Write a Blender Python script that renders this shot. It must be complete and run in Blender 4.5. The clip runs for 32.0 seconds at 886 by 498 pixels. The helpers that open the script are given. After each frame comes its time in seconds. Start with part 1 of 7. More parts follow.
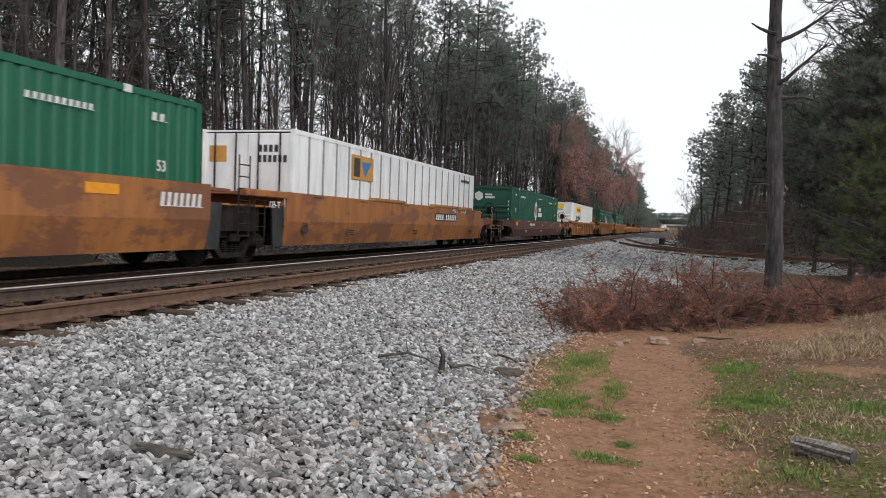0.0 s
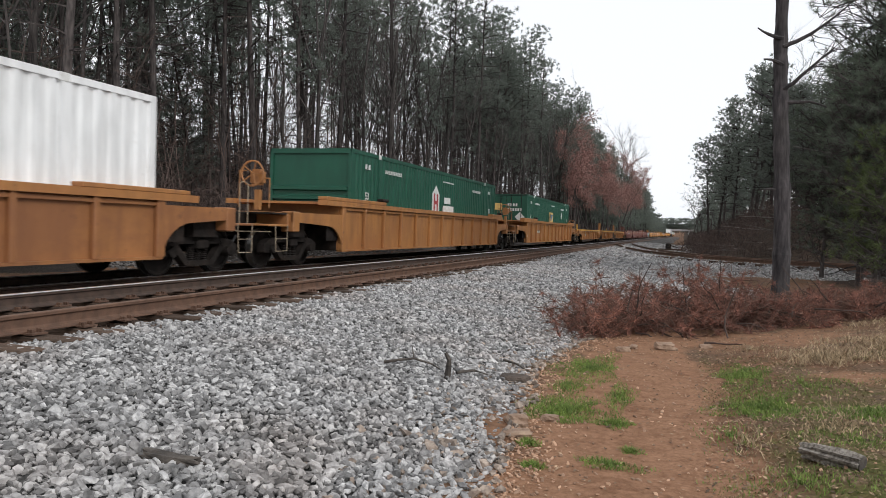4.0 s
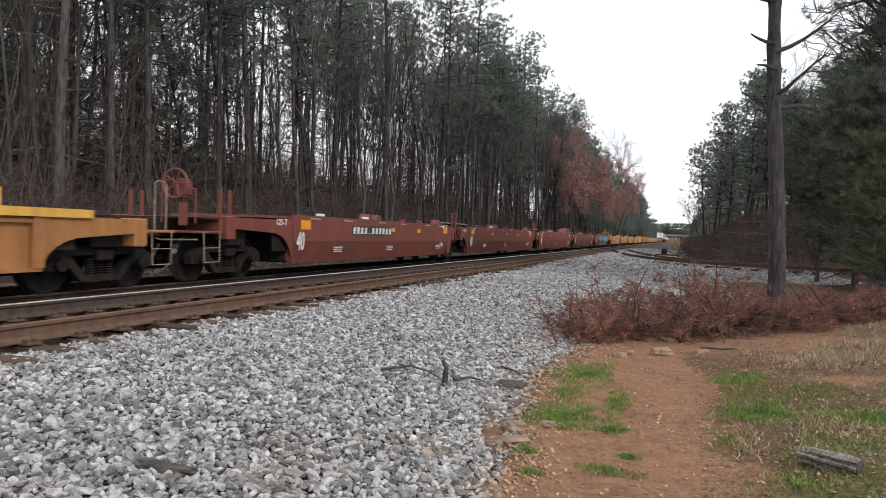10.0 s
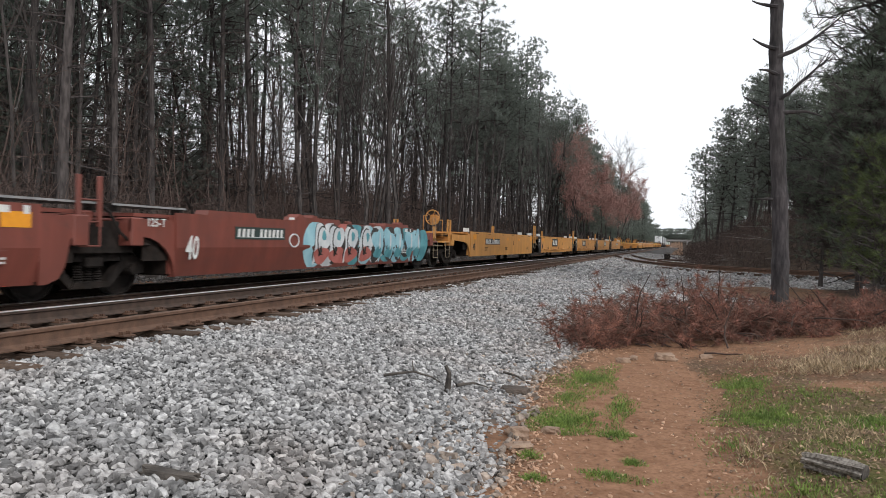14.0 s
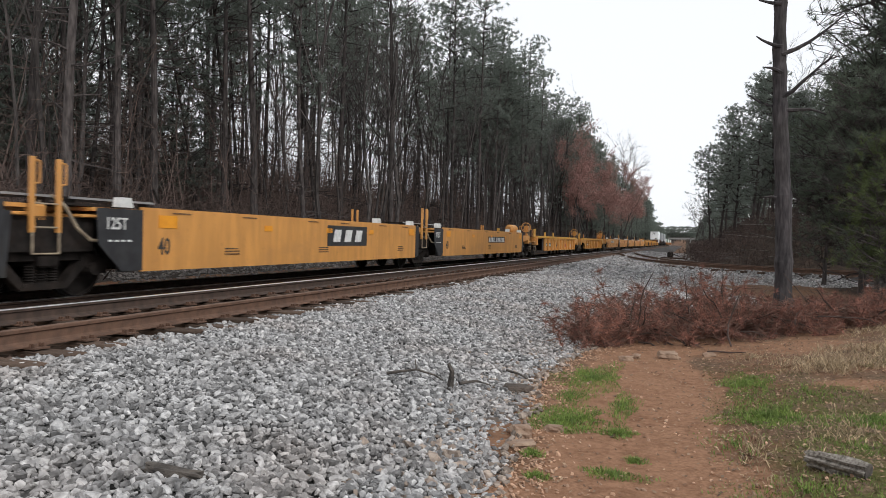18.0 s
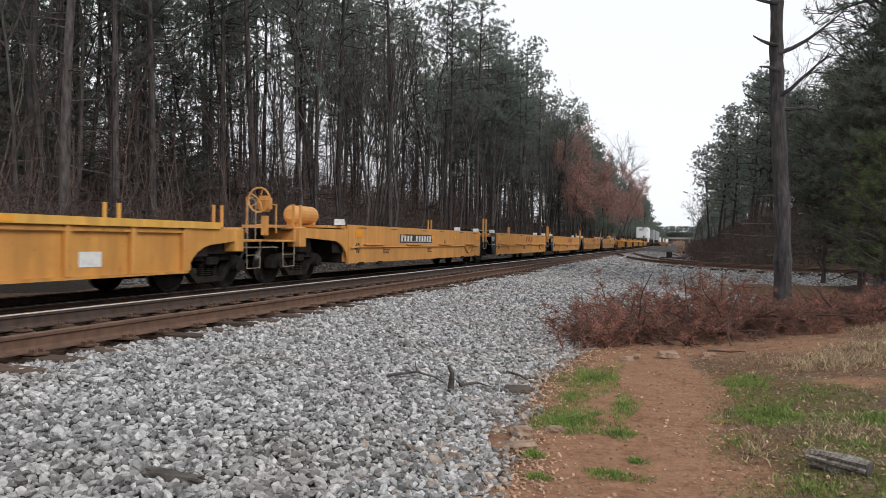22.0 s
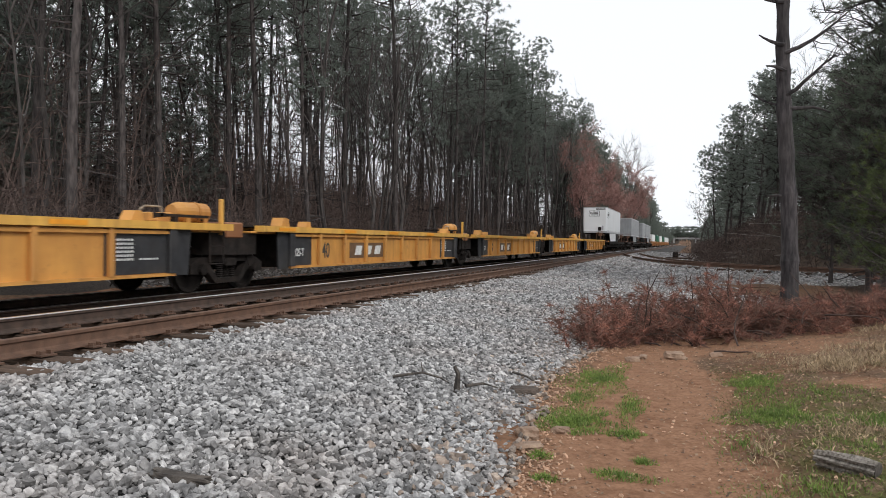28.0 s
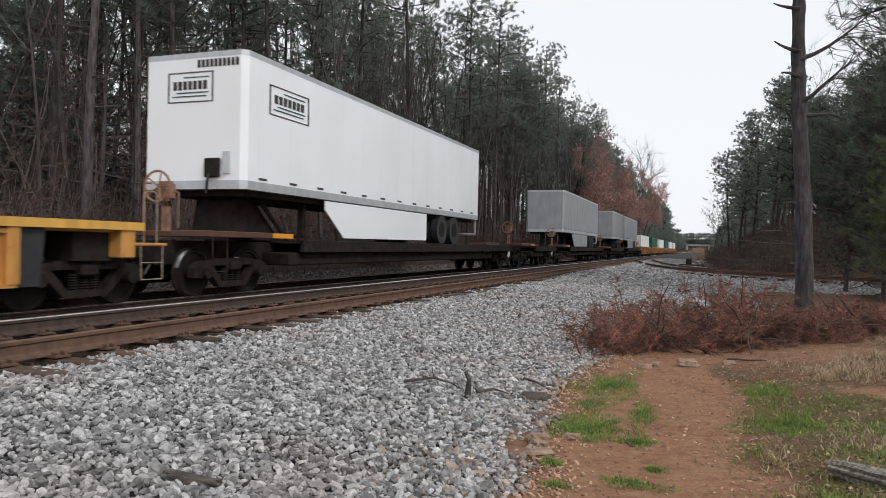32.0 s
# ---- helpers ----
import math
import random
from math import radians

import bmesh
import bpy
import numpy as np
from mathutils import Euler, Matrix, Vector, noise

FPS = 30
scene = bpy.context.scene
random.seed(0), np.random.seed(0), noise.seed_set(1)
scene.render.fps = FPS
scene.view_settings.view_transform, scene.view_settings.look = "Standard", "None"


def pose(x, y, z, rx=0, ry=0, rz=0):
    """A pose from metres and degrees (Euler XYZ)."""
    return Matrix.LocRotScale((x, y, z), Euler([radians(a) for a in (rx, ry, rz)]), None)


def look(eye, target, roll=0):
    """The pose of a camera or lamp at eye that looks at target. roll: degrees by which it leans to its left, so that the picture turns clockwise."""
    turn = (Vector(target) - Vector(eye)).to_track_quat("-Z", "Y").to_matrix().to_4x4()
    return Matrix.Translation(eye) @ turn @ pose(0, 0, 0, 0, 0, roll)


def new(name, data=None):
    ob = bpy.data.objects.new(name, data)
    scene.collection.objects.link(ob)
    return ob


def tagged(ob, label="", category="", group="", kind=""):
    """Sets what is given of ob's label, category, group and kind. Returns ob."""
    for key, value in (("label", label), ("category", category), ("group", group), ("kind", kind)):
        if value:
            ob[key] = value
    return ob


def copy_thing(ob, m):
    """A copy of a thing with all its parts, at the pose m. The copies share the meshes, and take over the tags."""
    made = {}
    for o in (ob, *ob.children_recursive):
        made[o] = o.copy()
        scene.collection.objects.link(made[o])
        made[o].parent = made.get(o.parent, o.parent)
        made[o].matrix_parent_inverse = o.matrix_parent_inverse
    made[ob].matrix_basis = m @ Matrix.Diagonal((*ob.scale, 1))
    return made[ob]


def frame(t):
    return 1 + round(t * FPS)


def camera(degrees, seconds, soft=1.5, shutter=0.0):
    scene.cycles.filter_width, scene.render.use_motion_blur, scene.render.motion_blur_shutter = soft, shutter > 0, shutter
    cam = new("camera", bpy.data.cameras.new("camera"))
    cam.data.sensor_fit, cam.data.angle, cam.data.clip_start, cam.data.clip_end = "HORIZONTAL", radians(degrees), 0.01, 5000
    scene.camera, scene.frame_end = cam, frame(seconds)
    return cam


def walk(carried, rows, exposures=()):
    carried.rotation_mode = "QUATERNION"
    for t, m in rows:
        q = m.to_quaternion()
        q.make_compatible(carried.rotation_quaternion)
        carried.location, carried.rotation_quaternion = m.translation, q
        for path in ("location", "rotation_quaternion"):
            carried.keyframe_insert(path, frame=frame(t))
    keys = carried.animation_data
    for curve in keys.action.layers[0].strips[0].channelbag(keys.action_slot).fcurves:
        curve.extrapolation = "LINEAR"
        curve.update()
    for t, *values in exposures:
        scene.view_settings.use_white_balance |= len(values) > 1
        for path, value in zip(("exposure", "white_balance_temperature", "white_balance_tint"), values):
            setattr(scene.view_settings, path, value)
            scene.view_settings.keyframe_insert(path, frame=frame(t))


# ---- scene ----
import itertools

V = 17.29            # train speed, m/s towards the camera
EYE = 0.937          # lens height over the near rail head
XT, ZT = -10.14, -0.15   # centre line and rail head of the train's track
XN = -6.61           # centre line of the near track

cam = camera(62.9, 32.0, soft=0.5, shutter=0.12)


def eye_pose(yaw, tilt, roll):
    return pose(0, 0, EYE, 0, 0, yaw) @ pose(0, 0, 0, 90 + tilt) @ pose(0, 0, 0, 0, 0, roll)


SWAY = [
    (0, 17.87, -2.13, 2.00), (0.5, 18.10, -2.10, 1.91), (1, 18.46, -2.00, 1.57), (1.5, 17.72, -2.26, 2.31),
    (2, 16.86, -2.73, 2.49), (2.5, 17.12, -2.40, 2.78), (3, 18.14, -2.38, 1.92), (3.5, 18.32, -2.02, 1.88),
    (5.5, 18.47, -1.34, 1.87), (6, 18.19, -1.15, 1.74), (6.5, 18.51, -1.36, 1.66), (7, 18.57, -1.30, 1.42),
    (7.5, 18.20, -1.38, 1.23), (8, 17.80, -1.38, 1.17), (8.5, 17.99, -1.14, 1.20), (9, 18.27, -0.85, 1.56),
    (9.5, 18.60, -0.87, 1.52), (10, 18.07, -1.16, 1.51), (10.5, 18.46, -0.93, 1.13), (11, 18.50, -1.03, 1.03),
    (11.5, 18.35, -1.11, 1.07), (12, 18.33, -1.12, 1.18), (12.5, 18.43, -1.13, 1.29), (13, 18.25, -1.04, 1.17),
    (13.5, 18.22, -0.84, 1.31), (14, 18.29, -0.72, 1.37), (14.5, 18.19, -0.89, 1.37), (16.5, 18.45, -0.68, 1.39),
    (17, 18.52, -0.64, 1.42), (17.5, 18.42, -0.91, 1.45), (18, 18.51, -0.88, 1.38), (18.5, 17.82, -0.94, 1.47),
    (19, 17.86, -0.78, 1.30), (19.5, 17.59, -0.65, 1.21), (20, 17.78, -0.56, 1.09), (20.5, 18.04, -0.65, 1.18),
    (21, 17.86, -0.63, 1.33), (21.5, 18.03, -0.68, 1.03), (22, 18.44, -0.73, 0.85), (22.5, 18.05, -0.35, 0.90),
    (23, 18.10, -0.51, 0.77), (23.5, 17.97, -0.57, 0.83), (24, 18.25, -0.87, 0.84), (24.5, 18.24, -1.00, 0.80),
    (25, 18.58, -0.96, 0.68), (25.5, 18.77, -0.92, 0.74), (27.5, 19.22, -1.00, 0.54), (28, 18.89, -0.67, 0.70),
    (28.5, 18.72, -0.54, 0.77), (29, 18.82, -0.56, 0.82), (29.5, 18.76, -0.40, 1.03), (30, 18.87, -0.31, 1.29),
    (30.5, 19.01, -0.24, 1.24), (31, 19.48, -0.31, 1.10), (31.5, 19.74, -0.41, 1.07), (32, 19.84, -0.29, 1.13),
]
walk(cam, [(t, eye_pose(y, p, r)) for t, y, p, r in SWAY], exposures=[(0, -0.08), (3, -0.1), (6, -0.03), (9, 0.02), (14, -0.02), (19, -0.1), (25, -0.08), (29, -0.08), (31.0, -0.1), (32, -0.2)])

# ---- light: an overcast sky ----
world = bpy.data.worlds.new("overcast")
scene.world = world
world.use_nodes = True
wn, wl = world.node_tree.nodes, world.node_tree.links
sky = wn.new("ShaderNodeTexSky")
sky.sky_type, sky.sun_disc = "NISHITA", False
sky.sun_elevation, sky.sun_rotation = radians(36), radians(120)
sky.dust_density, sky.ozone_density, sky.air_density = 2.0, 0.5, 1.0
hsv = wn.new("ShaderNodeHueSaturation")
hsv.inputs["Saturation"].default_value = 0.3
wl.new(sky.outputs[0], hsv.inputs["Color"])
deck = wn.new("ShaderNodeMix")          # the cloud deck, an even white over the clear sky
deck.data_type = "RGBA"
deck.inputs[0].default_value = 0.85
deck.inputs[7].default_value = (9.6, 9.85, 10.3, 1)
wl.new(hsv.outputs[0], deck.inputs[6]), wl.new(deck.outputs[2], wn["Background"].inputs["Color"])
wn["Background"].inputs["Strength"].default_value = 0.12
sun = new("sun", bpy.data.lights.new("sun", "SUN"))
sun.data.energy, sun.data.angle, sun.data.color = 1.55, radians(20), (1.0, 0.985, 0.965)
# azimuth as the sky's sun_rotation names it
sun.matrix_world = look((0, 0, 30), (0 - 30 * math.sin(radians(120)), 0 - 30 * math.cos(radians(120)), 30 - 21.8))


# ---- materials ----
def mat(name, base, other=None, scale=6.0, rough=0.8, metal=0.0, bump=0.0, bscale=40.0, dirt=None, dscale=1.2, dirt_amount=0.5,
        vary=0.0, island=False, stretch=None, detail=6.0, fine=None):
    """Noise between two colours, a second, larger scale of dirt, bump, and a change from piece to piece."""
    m = bpy.data.materials.new(name)
    m.use_nodes = True
    n, l = m.node_tree.nodes, m.node_tree.links
    b = n["Principled BSDF"]
    co = n.new("ShaderNodeTexCoord")
    vec = co.outputs["Object"]
    if stretch:
        mp = n.new("ShaderNodeMapping")
        mp.inputs["Scale"].default_value = stretch
        l.new(vec, mp.inputs["Vector"])
        vec = mp.outputs[0]
    t1 = n.new("ShaderNodeTexNoise")
    t1.inputs["Scale"].default_value, t1.inputs["Detail"].default_value = scale, detail
    l.new(vec, t1.inputs["Vector"])
    ramp = n.new("ShaderNodeValToRGB")
    other = other or tuple(c * 0.72 for c in base)
    ramp.color_ramp.elements[0].color, ramp.color_ramp.elements[0].position = (*other, 1), 0.35
    ramp.color_ramp.elements[1].color, ramp.color_ramp.elements[1].position = (*base, 1), 0.65
    l.new(t1.outputs["Fac"], ramp.inputs[0])
    col = ramp.outputs[0]
    if dirt:
        t2 = n.new("ShaderNodeTexNoise")
        t2.inputs["Scale"].default_value, t2.inputs["Detail"].default_value = dscale, 8.0
        l.new(vec, t2.inputs["Vector"])
        r2 = n.new("ShaderNodeMapRange")
        r2.inputs["From Min"].default_value, r2.inputs["From Max"].default_value = 0.45, 0.75
        r2.inputs["To Max"].default_value = dirt_amount
        l.new(t2.outputs["Fac"], r2.inputs["Value"])
        mx = n.new("ShaderNodeMix")
        mx.data_type = "RGBA"
        l.new(r2.outputs[0], mx.inputs[0]), l.new(col, mx.inputs[6])
        mx.inputs[7].default_value = (*dirt, 1)
        col = mx.outputs[2]
    if vary:
        if island:
            rnd = n.new("ShaderNodeNewGeometry").outputs["Random Per Island"]
        else:
            rnd = n.new("ShaderNodeObjectInfo").outputs["Random"]
        mr = n.new("ShaderNodeMapRange")
        mr.inputs["To Min"].default_value, mr.inputs["To Max"].default_value = 1 - vary, 1 + vary
        l.new(rnd, mr.inputs["Value"])
        hs = n.new("ShaderNodeHueSaturation")
        l.new(mr.outputs[0], hs.inputs["Value"]), l.new(col, hs.inputs["Color"])
        col = hs.outputs[0]
    l.new(col, b.inputs["Base Color"])
    b.inputs["Roughness"].default_value, b.inputs["Metallic"].default_value = rough, metal
    if bump:
        t3 = n.new("ShaderNodeTexNoise")
        t3.inputs["Scale"].default_value, t3.inputs["Detail"].default_value = bscale, 5.0
        l.new(vec, t3.inputs["Vector"])
        bp = n.new("ShaderNodeBump")
        bp.inputs["Strength"].default_value, bp.inputs["Distance"].default_value = bump, 0.02
        l.new(t3.outputs["Fac"], bp.inputs["Height"]), l.new(bp.outputs[0], b.inputs["Normal"])
    return m


M_STONE = mat("granite", (0.40, 0.392, 0.385), (0.17, 0.168, 0.168), 22, 0.9, dirt=(0.27, 0.21, 0.175), dscale=0.8, dirt_amount=0.4, vary=0.62, island=True, bump=0.3, bscale=90)
# Bed kept near black, so the gaps between stones read as shadow
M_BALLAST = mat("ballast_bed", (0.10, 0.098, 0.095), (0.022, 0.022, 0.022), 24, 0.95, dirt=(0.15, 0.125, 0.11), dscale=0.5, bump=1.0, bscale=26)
# Ballast colour with the shade beneath the cars put into it
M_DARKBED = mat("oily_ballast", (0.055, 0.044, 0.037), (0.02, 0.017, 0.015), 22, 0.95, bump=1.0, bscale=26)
M_RAIL = mat("rusty_rail", (0.152, 0.083, 0.052), (0.092, 0.05, 0.032), 8, 0.75, dirt=(0.07, 0.04, 0.03), bump=0.2, bscale=60)
# Near-black brown carries the shade under the train onto its rails
M_SHADERAIL = mat("grimy_rail", (0.062, 0.04, 0.03), (0.03, 0.02, 0.016), 8, 0.8, dirt=(0.03, 0.022, 0.018))
M_HEAD = mat("polished_rail_head", (0.85, 0.84, 0.83), (0.75, 0.74, 0.73), 5, 0.30, metal=1.0)
M_TIE = mat("creosoted_tie", (0.10, 0.07, 0.052), (0.045, 0.032, 0.025), 12, 0.9, stretch=(0.4, 6, 6), dirt=(0.19, 0.12, 0.085), dscale=2.0, bump=0.6, bscale=25, vary=0.35)
M_BARK = mat("pine_bark", (0.088, 0.076, 0.072), (0.034, 0.029, 0.028), 9, 0.95, stretch=(1, 1, 0.25), bump=1.0, bscale=16, vary=0.35)
M_GREYBARK = mat("grey_bark", (0.100, 0.088, 0.083), (0.048, 0.042, 0.040), 9, 0.95, stretch=(1, 1, 0.3), bump=0.5, bscale=25, vary=0.35)
# Needle green lifted towards grey, with haze mixed into the colour
M_NEEDLE = mat("pine_needles", (0.118, 0.136, 0.114), (0.072, 0.086, 0.072), 0.6, 0.75, vary=0.45, island=True)
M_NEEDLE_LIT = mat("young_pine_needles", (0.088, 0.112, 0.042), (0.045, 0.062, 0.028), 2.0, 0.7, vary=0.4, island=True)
M_NEEDLE_SOFT = mat("soft_pine_needles", (0.092, 0.108, 0.082), (0.052, 0.064, 0.048), 0.7, 0.75, vary=0.4, island=True)


def let_through(m, share, tint):
    """Thin needles and blades let part of the light through."""
    n, l = m.node_tree.nodes, m.node_tree.links
    t, x = n.new("ShaderNodeBsdfTranslucent"), n.new("ShaderNodeMixShader")
    t.inputs["Color"].default_value = (*tint, 1)
    x.inputs[0].default_value = share
    l.new(n["Principled BSDF"].outputs[0], x.inputs[1]), l.new(t.outputs[0], x.inputs[2])
    l.new(x.outputs[0], n["Material Output"].inputs["Surface"])


# the pale tint here also lifts the far crowns as haze would
let_through(M_NEEDLE, 0.45, (0.30, 0.34, 0.29))
let_through(M_NEEDLE_SOFT, 0.40, (0.21, 0.25, 0.18))
let_through(M_NEEDLE_LIT, 0.35, (0.20, 0.25, 0.08))
M_TWIG = mat("bare_twigs", (0.104, 0.076, 0.066), (0.054, 0.039, 0.034), 4, 0.95, vary=0.35)
M_BUD = mat("red_maple_buds", (0.42, 0.235, 0.20), (0.30, 0.17, 0.145), 3, 0.9, vary=0.35, island=True)
M_BRUSH = mat("dead_pine_brush", (0.34, 0.155, 0.113), (0.18, 0.082, 0.062), 1.2, 0.95, vary=0.5, island=True)
M_DRYGRASS = mat("dry_grass", (0.42, 0.32, 0.20), (0.26, 0.19, 0.12), 6, 0.95, vary=0.45, island=True)
M_GRASS = mat("new_grass", (0.175, 0.25, 0.05), (0.105, 0.16, 0.032), 6, 0.8, vary=0.4, island=True)
M_DEADWOOD = mat("weathered_wood", (0.30, 0.27, 0.235), (0.10, 0.085, 0.07), 14, 0.9, stretch=(4, 0.5, 4), bump=0.9, bscale=30)
M_STEELDARK = mat("grimy_steel", (0.026, 0.022, 0.020), (0.012, 0.010, 0.009), 7, 0.8, dirt=(0.05, 0.034, 0.026), dscale=2.5, bump=0.2)
M_WHEEL = mat("wheel_steel", (0.024, 0.020, 0.018), (0.012, 0.010, 0.009), 6, 0.65)
M_TREAD = mat("wheel_tread", (0.55, 0.54, 0.53), (0.4, 0.39, 0.38), 6, 0.3, metal=1.0)
M_BLACK = mat("black_panel", (0.03, 0.031, 0.034), (0.018, 0.018, 0.02), 5, 0.6, dirt=(0.09, 0.08, 0.07), dscale=1.8, dirt_amount=0.4)
M_WHITEMARK = mat("white_marking", (0.72, 0.72, 0.70), (0.58, 0.58, 0.56), 9, 0.7)
M_ORANGE = mat("reflector_orange", (0.80, 0.33, 0.02), (0.72, 0.28, 0.02), 9, 0.5)
M_BLUE = mat("logo_blue", (0.06, 0.19, 0.42), None, 9, 0.6)
M_YELLOWSIGN = mat("sign_yellow", (0.85, 0.58, 0.02), (0.8, 0.52, 0.02), 4, 0.5)
M_DARKMARK = mat("dark_marking", (0.055, 0.05, 0.045), (0.035, 0.03, 0.028), 9, 0.7)
M_REDMARK = mat("faded_red_marking", (0.40, 0.12, 0.06), (0.34, 0.10, 0.05), 6, 0.7)
M_CREAM = mat("logo_cream", (0.72, 0.50, 0.18), (0.62, 0.42, 0.14), 6, 0.7)
M_RUSTPART = mat("rusted_casting", (0.30, 0.17, 0.115), (0.16, 0.085, 0.055), 8, 0.8, bump=0.3)
M_BRUSHTWIG = mat("red_brown_twigs", (0.15, 0.085, 0.062), (0.075, 0.042, 0.032), 5, 0.95, vary=0.3)
M_STAINED = mat("rust_stained_stone", (0.15, 0.10, 0.075), (0.07, 0.048, 0.038), 20, 0.95, vary=0.4, island=True)
M_BROWNFIELD = mat("brown_stencil_field", (0.16, 0.09, 0.045), None, 6, 0.7)
M_LOGORED = mat("logo_red", (0.38, 0.03, 0.035), None, 6, 0.6)
M_SEAM = mat("grey_seam", (0.30, 0.30, 0.30), None, 6, 0.6)
M_OCHRE = mat("ochre_panel", (0.55, 0.27, 0.06), (0.45, 0.22, 0.05), 4, 0.7)
M_TEALMARK = mat("dark_green_lettering", (0.03, 0.09, 0.075), None, 6, 0.6)
M_DARKGREEN = mat("dark_green_field", (0.03, 0.05, 0.045), None, 6, 0.6)
M_TRIM = mat("pale_metal_trim", (0.55, 0.56, 0.57), (0.45, 0.46, 0.47), 5, 0.4, metal=0.3)
M_SPRAYWHITE = mat("spray_white", (0.66, 0.68, 0.68), (0.5, 0.53, 0.55), 3, 0.6)
M_SPRAYTEAL = mat("spray_teal", (0.12, 0.36, 0.40), (0.07, 0.24, 0.28), 3, 0.6)
M_SPRAYPINK = mat("spray_pink", (0.52, 0.17, 0.14), (0.42, 0.12, 0.10), 3, 0.6)
M_SPRAYBLUE = mat("spray_pale_blue", (0.35, 0.58, 0.64), (0.24, 0.46, 0.54), 3, 0.6)
M_PALEBAR = mat("worn_pale_bar", (0.36, 0.29, 0.20), (0.22, 0.17, 0.12), 9, 0.6)
# Rail brown darkened for the shade and grease on the near track's far rail
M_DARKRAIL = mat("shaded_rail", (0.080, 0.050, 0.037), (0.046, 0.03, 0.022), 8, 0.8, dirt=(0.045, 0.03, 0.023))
M_CONC = mat("concrete", (0.42, 0.41, 0.40), (0.32, 0.31, 0.30), 1.5, 0.9)


for grimy in (M_STEELDARK, M_WHEEL, M_DARKBED, M_BALLAST, M_BARK, M_GREYBARK, M_TWIG, M_SHADERAIL, M_TIE):
    grimy.node_tree.nodes["Principled BSDF"].inputs["Specular IOR Level"].default_value = 0.15


def paint(name, base, dirt, amount=0.55):
    """Weathered vehicle paint: fading, hanging streaks of grime, and specks of rust."""
    m = mat(name, base, tuple(c * 0.80 for c in base), 2.6, 0.55, dirt=dirt, dscale=1.5, dirt_amount=amount, stretch=(1, 1.8, 0.35), bump=0.12, bscale=9)
    n, l = m.node_tree.nodes, m.node_tree.links
    b = n["Principled BSDF"]
    was = b.inputs["Base Color"].links[0].from_socket
    co = n.new("ShaderNodeTexCoord").outputs["Object"]
    t = n.new("ShaderNodeTexNoise")
    t.inputs["Scale"].default_value, t.inputs["Detail"].default_value, t.inputs["Roughness"].default_value = 5.0, 10.0, 0.72
    l.new(co, t.inputs["Vector"])
    r = n.new("ShaderNodeMapRange")
    r.inputs["From Min"].default_value, r.inputs["From Max"].default_value, r.inputs["To Max"].default_value = 0.58, 0.72, min(1.0, amount * 1.3)
    l.new(t.outputs["Fac"], r.inputs["Value"])
    x = n.new("ShaderNodeMix")
    x.data_type = "RGBA"
    l.new(r.outputs[0], x.inputs[0]), l.new(was, x.inputs[6])
    x.inputs[7].default_value = (*[0.55 * d + 0.45 * k for d, k in zip(dirt, (0.09, 0.045, 0.028))], 1)
    l.new(x.outputs[2], b.inputs["Base Color"])
    return m


def patched(m, colour, scale, lo, hi, amount):
    """Large worn areas where an older, darker coat shows."""
    n, l = m.node_tree.nodes, m.node_tree.links
    b = n["Principled BSDF"]
    was = b.inputs["Base Color"].links[0].from_socket
    t = n.new("ShaderNodeTexNoise")
    t.inputs["Scale"].default_value, t.inputs["Detail"].default_value, t.inputs["Roughness"].default_value = scale, 11.0, 0.68
    mp = n.new("ShaderNodeMapping")
    mp.inputs["Scale"].default_value = (1, 0.55, 1.2)
    l.new(n.new("ShaderNodeTexCoord").outputs["Object"], mp.inputs["Vector"]), l.new(mp.outputs[0], t.inputs["Vector"])
    r = n.new("ShaderNodeMapRange")
    r.inputs["From Min"].default_value, r.inputs["From Max"].default_value, r.inputs["To Max"].default_value = lo, hi, amount
    l.new(t.outputs["Fac"], r.inputs["Value"])
    x = n.new("ShaderNodeMix")
    x.data_type = "RGBA"
    l.new(r.outputs[0], x.inputs[0]), l.new(was, x.inputs[6])
    x.inputs[7].default_value = (*colour, 1)
    l.new(x.outputs[2], b.inputs["Base Color"])
    return m


P_TAN = patched(paint("tan_yellow_paint", (0.405, 0.18, 0.057), (0.19, 0.077, 0.035), 0.7), (0.32, 0.13, 0.045), 0.9, 0.48, 0.66, 0.7)
P_ORANGE = patched(paint("weathered_orange_paint", (0.38, 0.15, 0.045), (0.20, 0.075, 0.035), 0.8), (0.14, 0.06, 0.04), 0.75, 0.50, 0.545, 0.7)
P_YELLOW = patched(paint("golden_yellow_paint", (0.66, 0.312, 0.083), (0.40, 0.18, 0.055), 0.32), (0.42, 0.21, 0.07), 0.8, 0.5, 0.68, 0.55)
P_BRIGHT = patched(paint("bright_yellow_paint", (0.63, 0.305, 0.072), (0.27, 0.115, 0.038), 0.6), (0.46, 0.20, 0.05), 1.1, 0.5, 0.66, 0.5)
P_RUSTTAN = patched(paint("rusted_tan_paint", (0.36, 0.155, 0.055), (0.16, 0.066, 0.032), 0.8), (0.22, 0.09, 0.04), 0.9, 0.46, 0.62, 0.7)
P_RED = patched(paint("oxide_red_paint", (0.205, 0.057, 0.04), (0.11, 0.04, 0.03), 0.5), (0.125, 0.045, 0.036), 0.8, 0.48, 0.64, 0.6)
P_BROWN = paint("boxcar_brown_paint", (0.115, 0.05, 0.038), (0.07, 0.035, 0.028), 0.5)
P_EDGE = paint("chord_yellow", (0.72, 0.40, 0.08), (0.40, 0.2, 0.06), 0.45)
P_DEEPGREEN = paint("container_deep_green", (0.007, 0.080, 0.047), (0.009, 0.056, 0.036), 0.25)
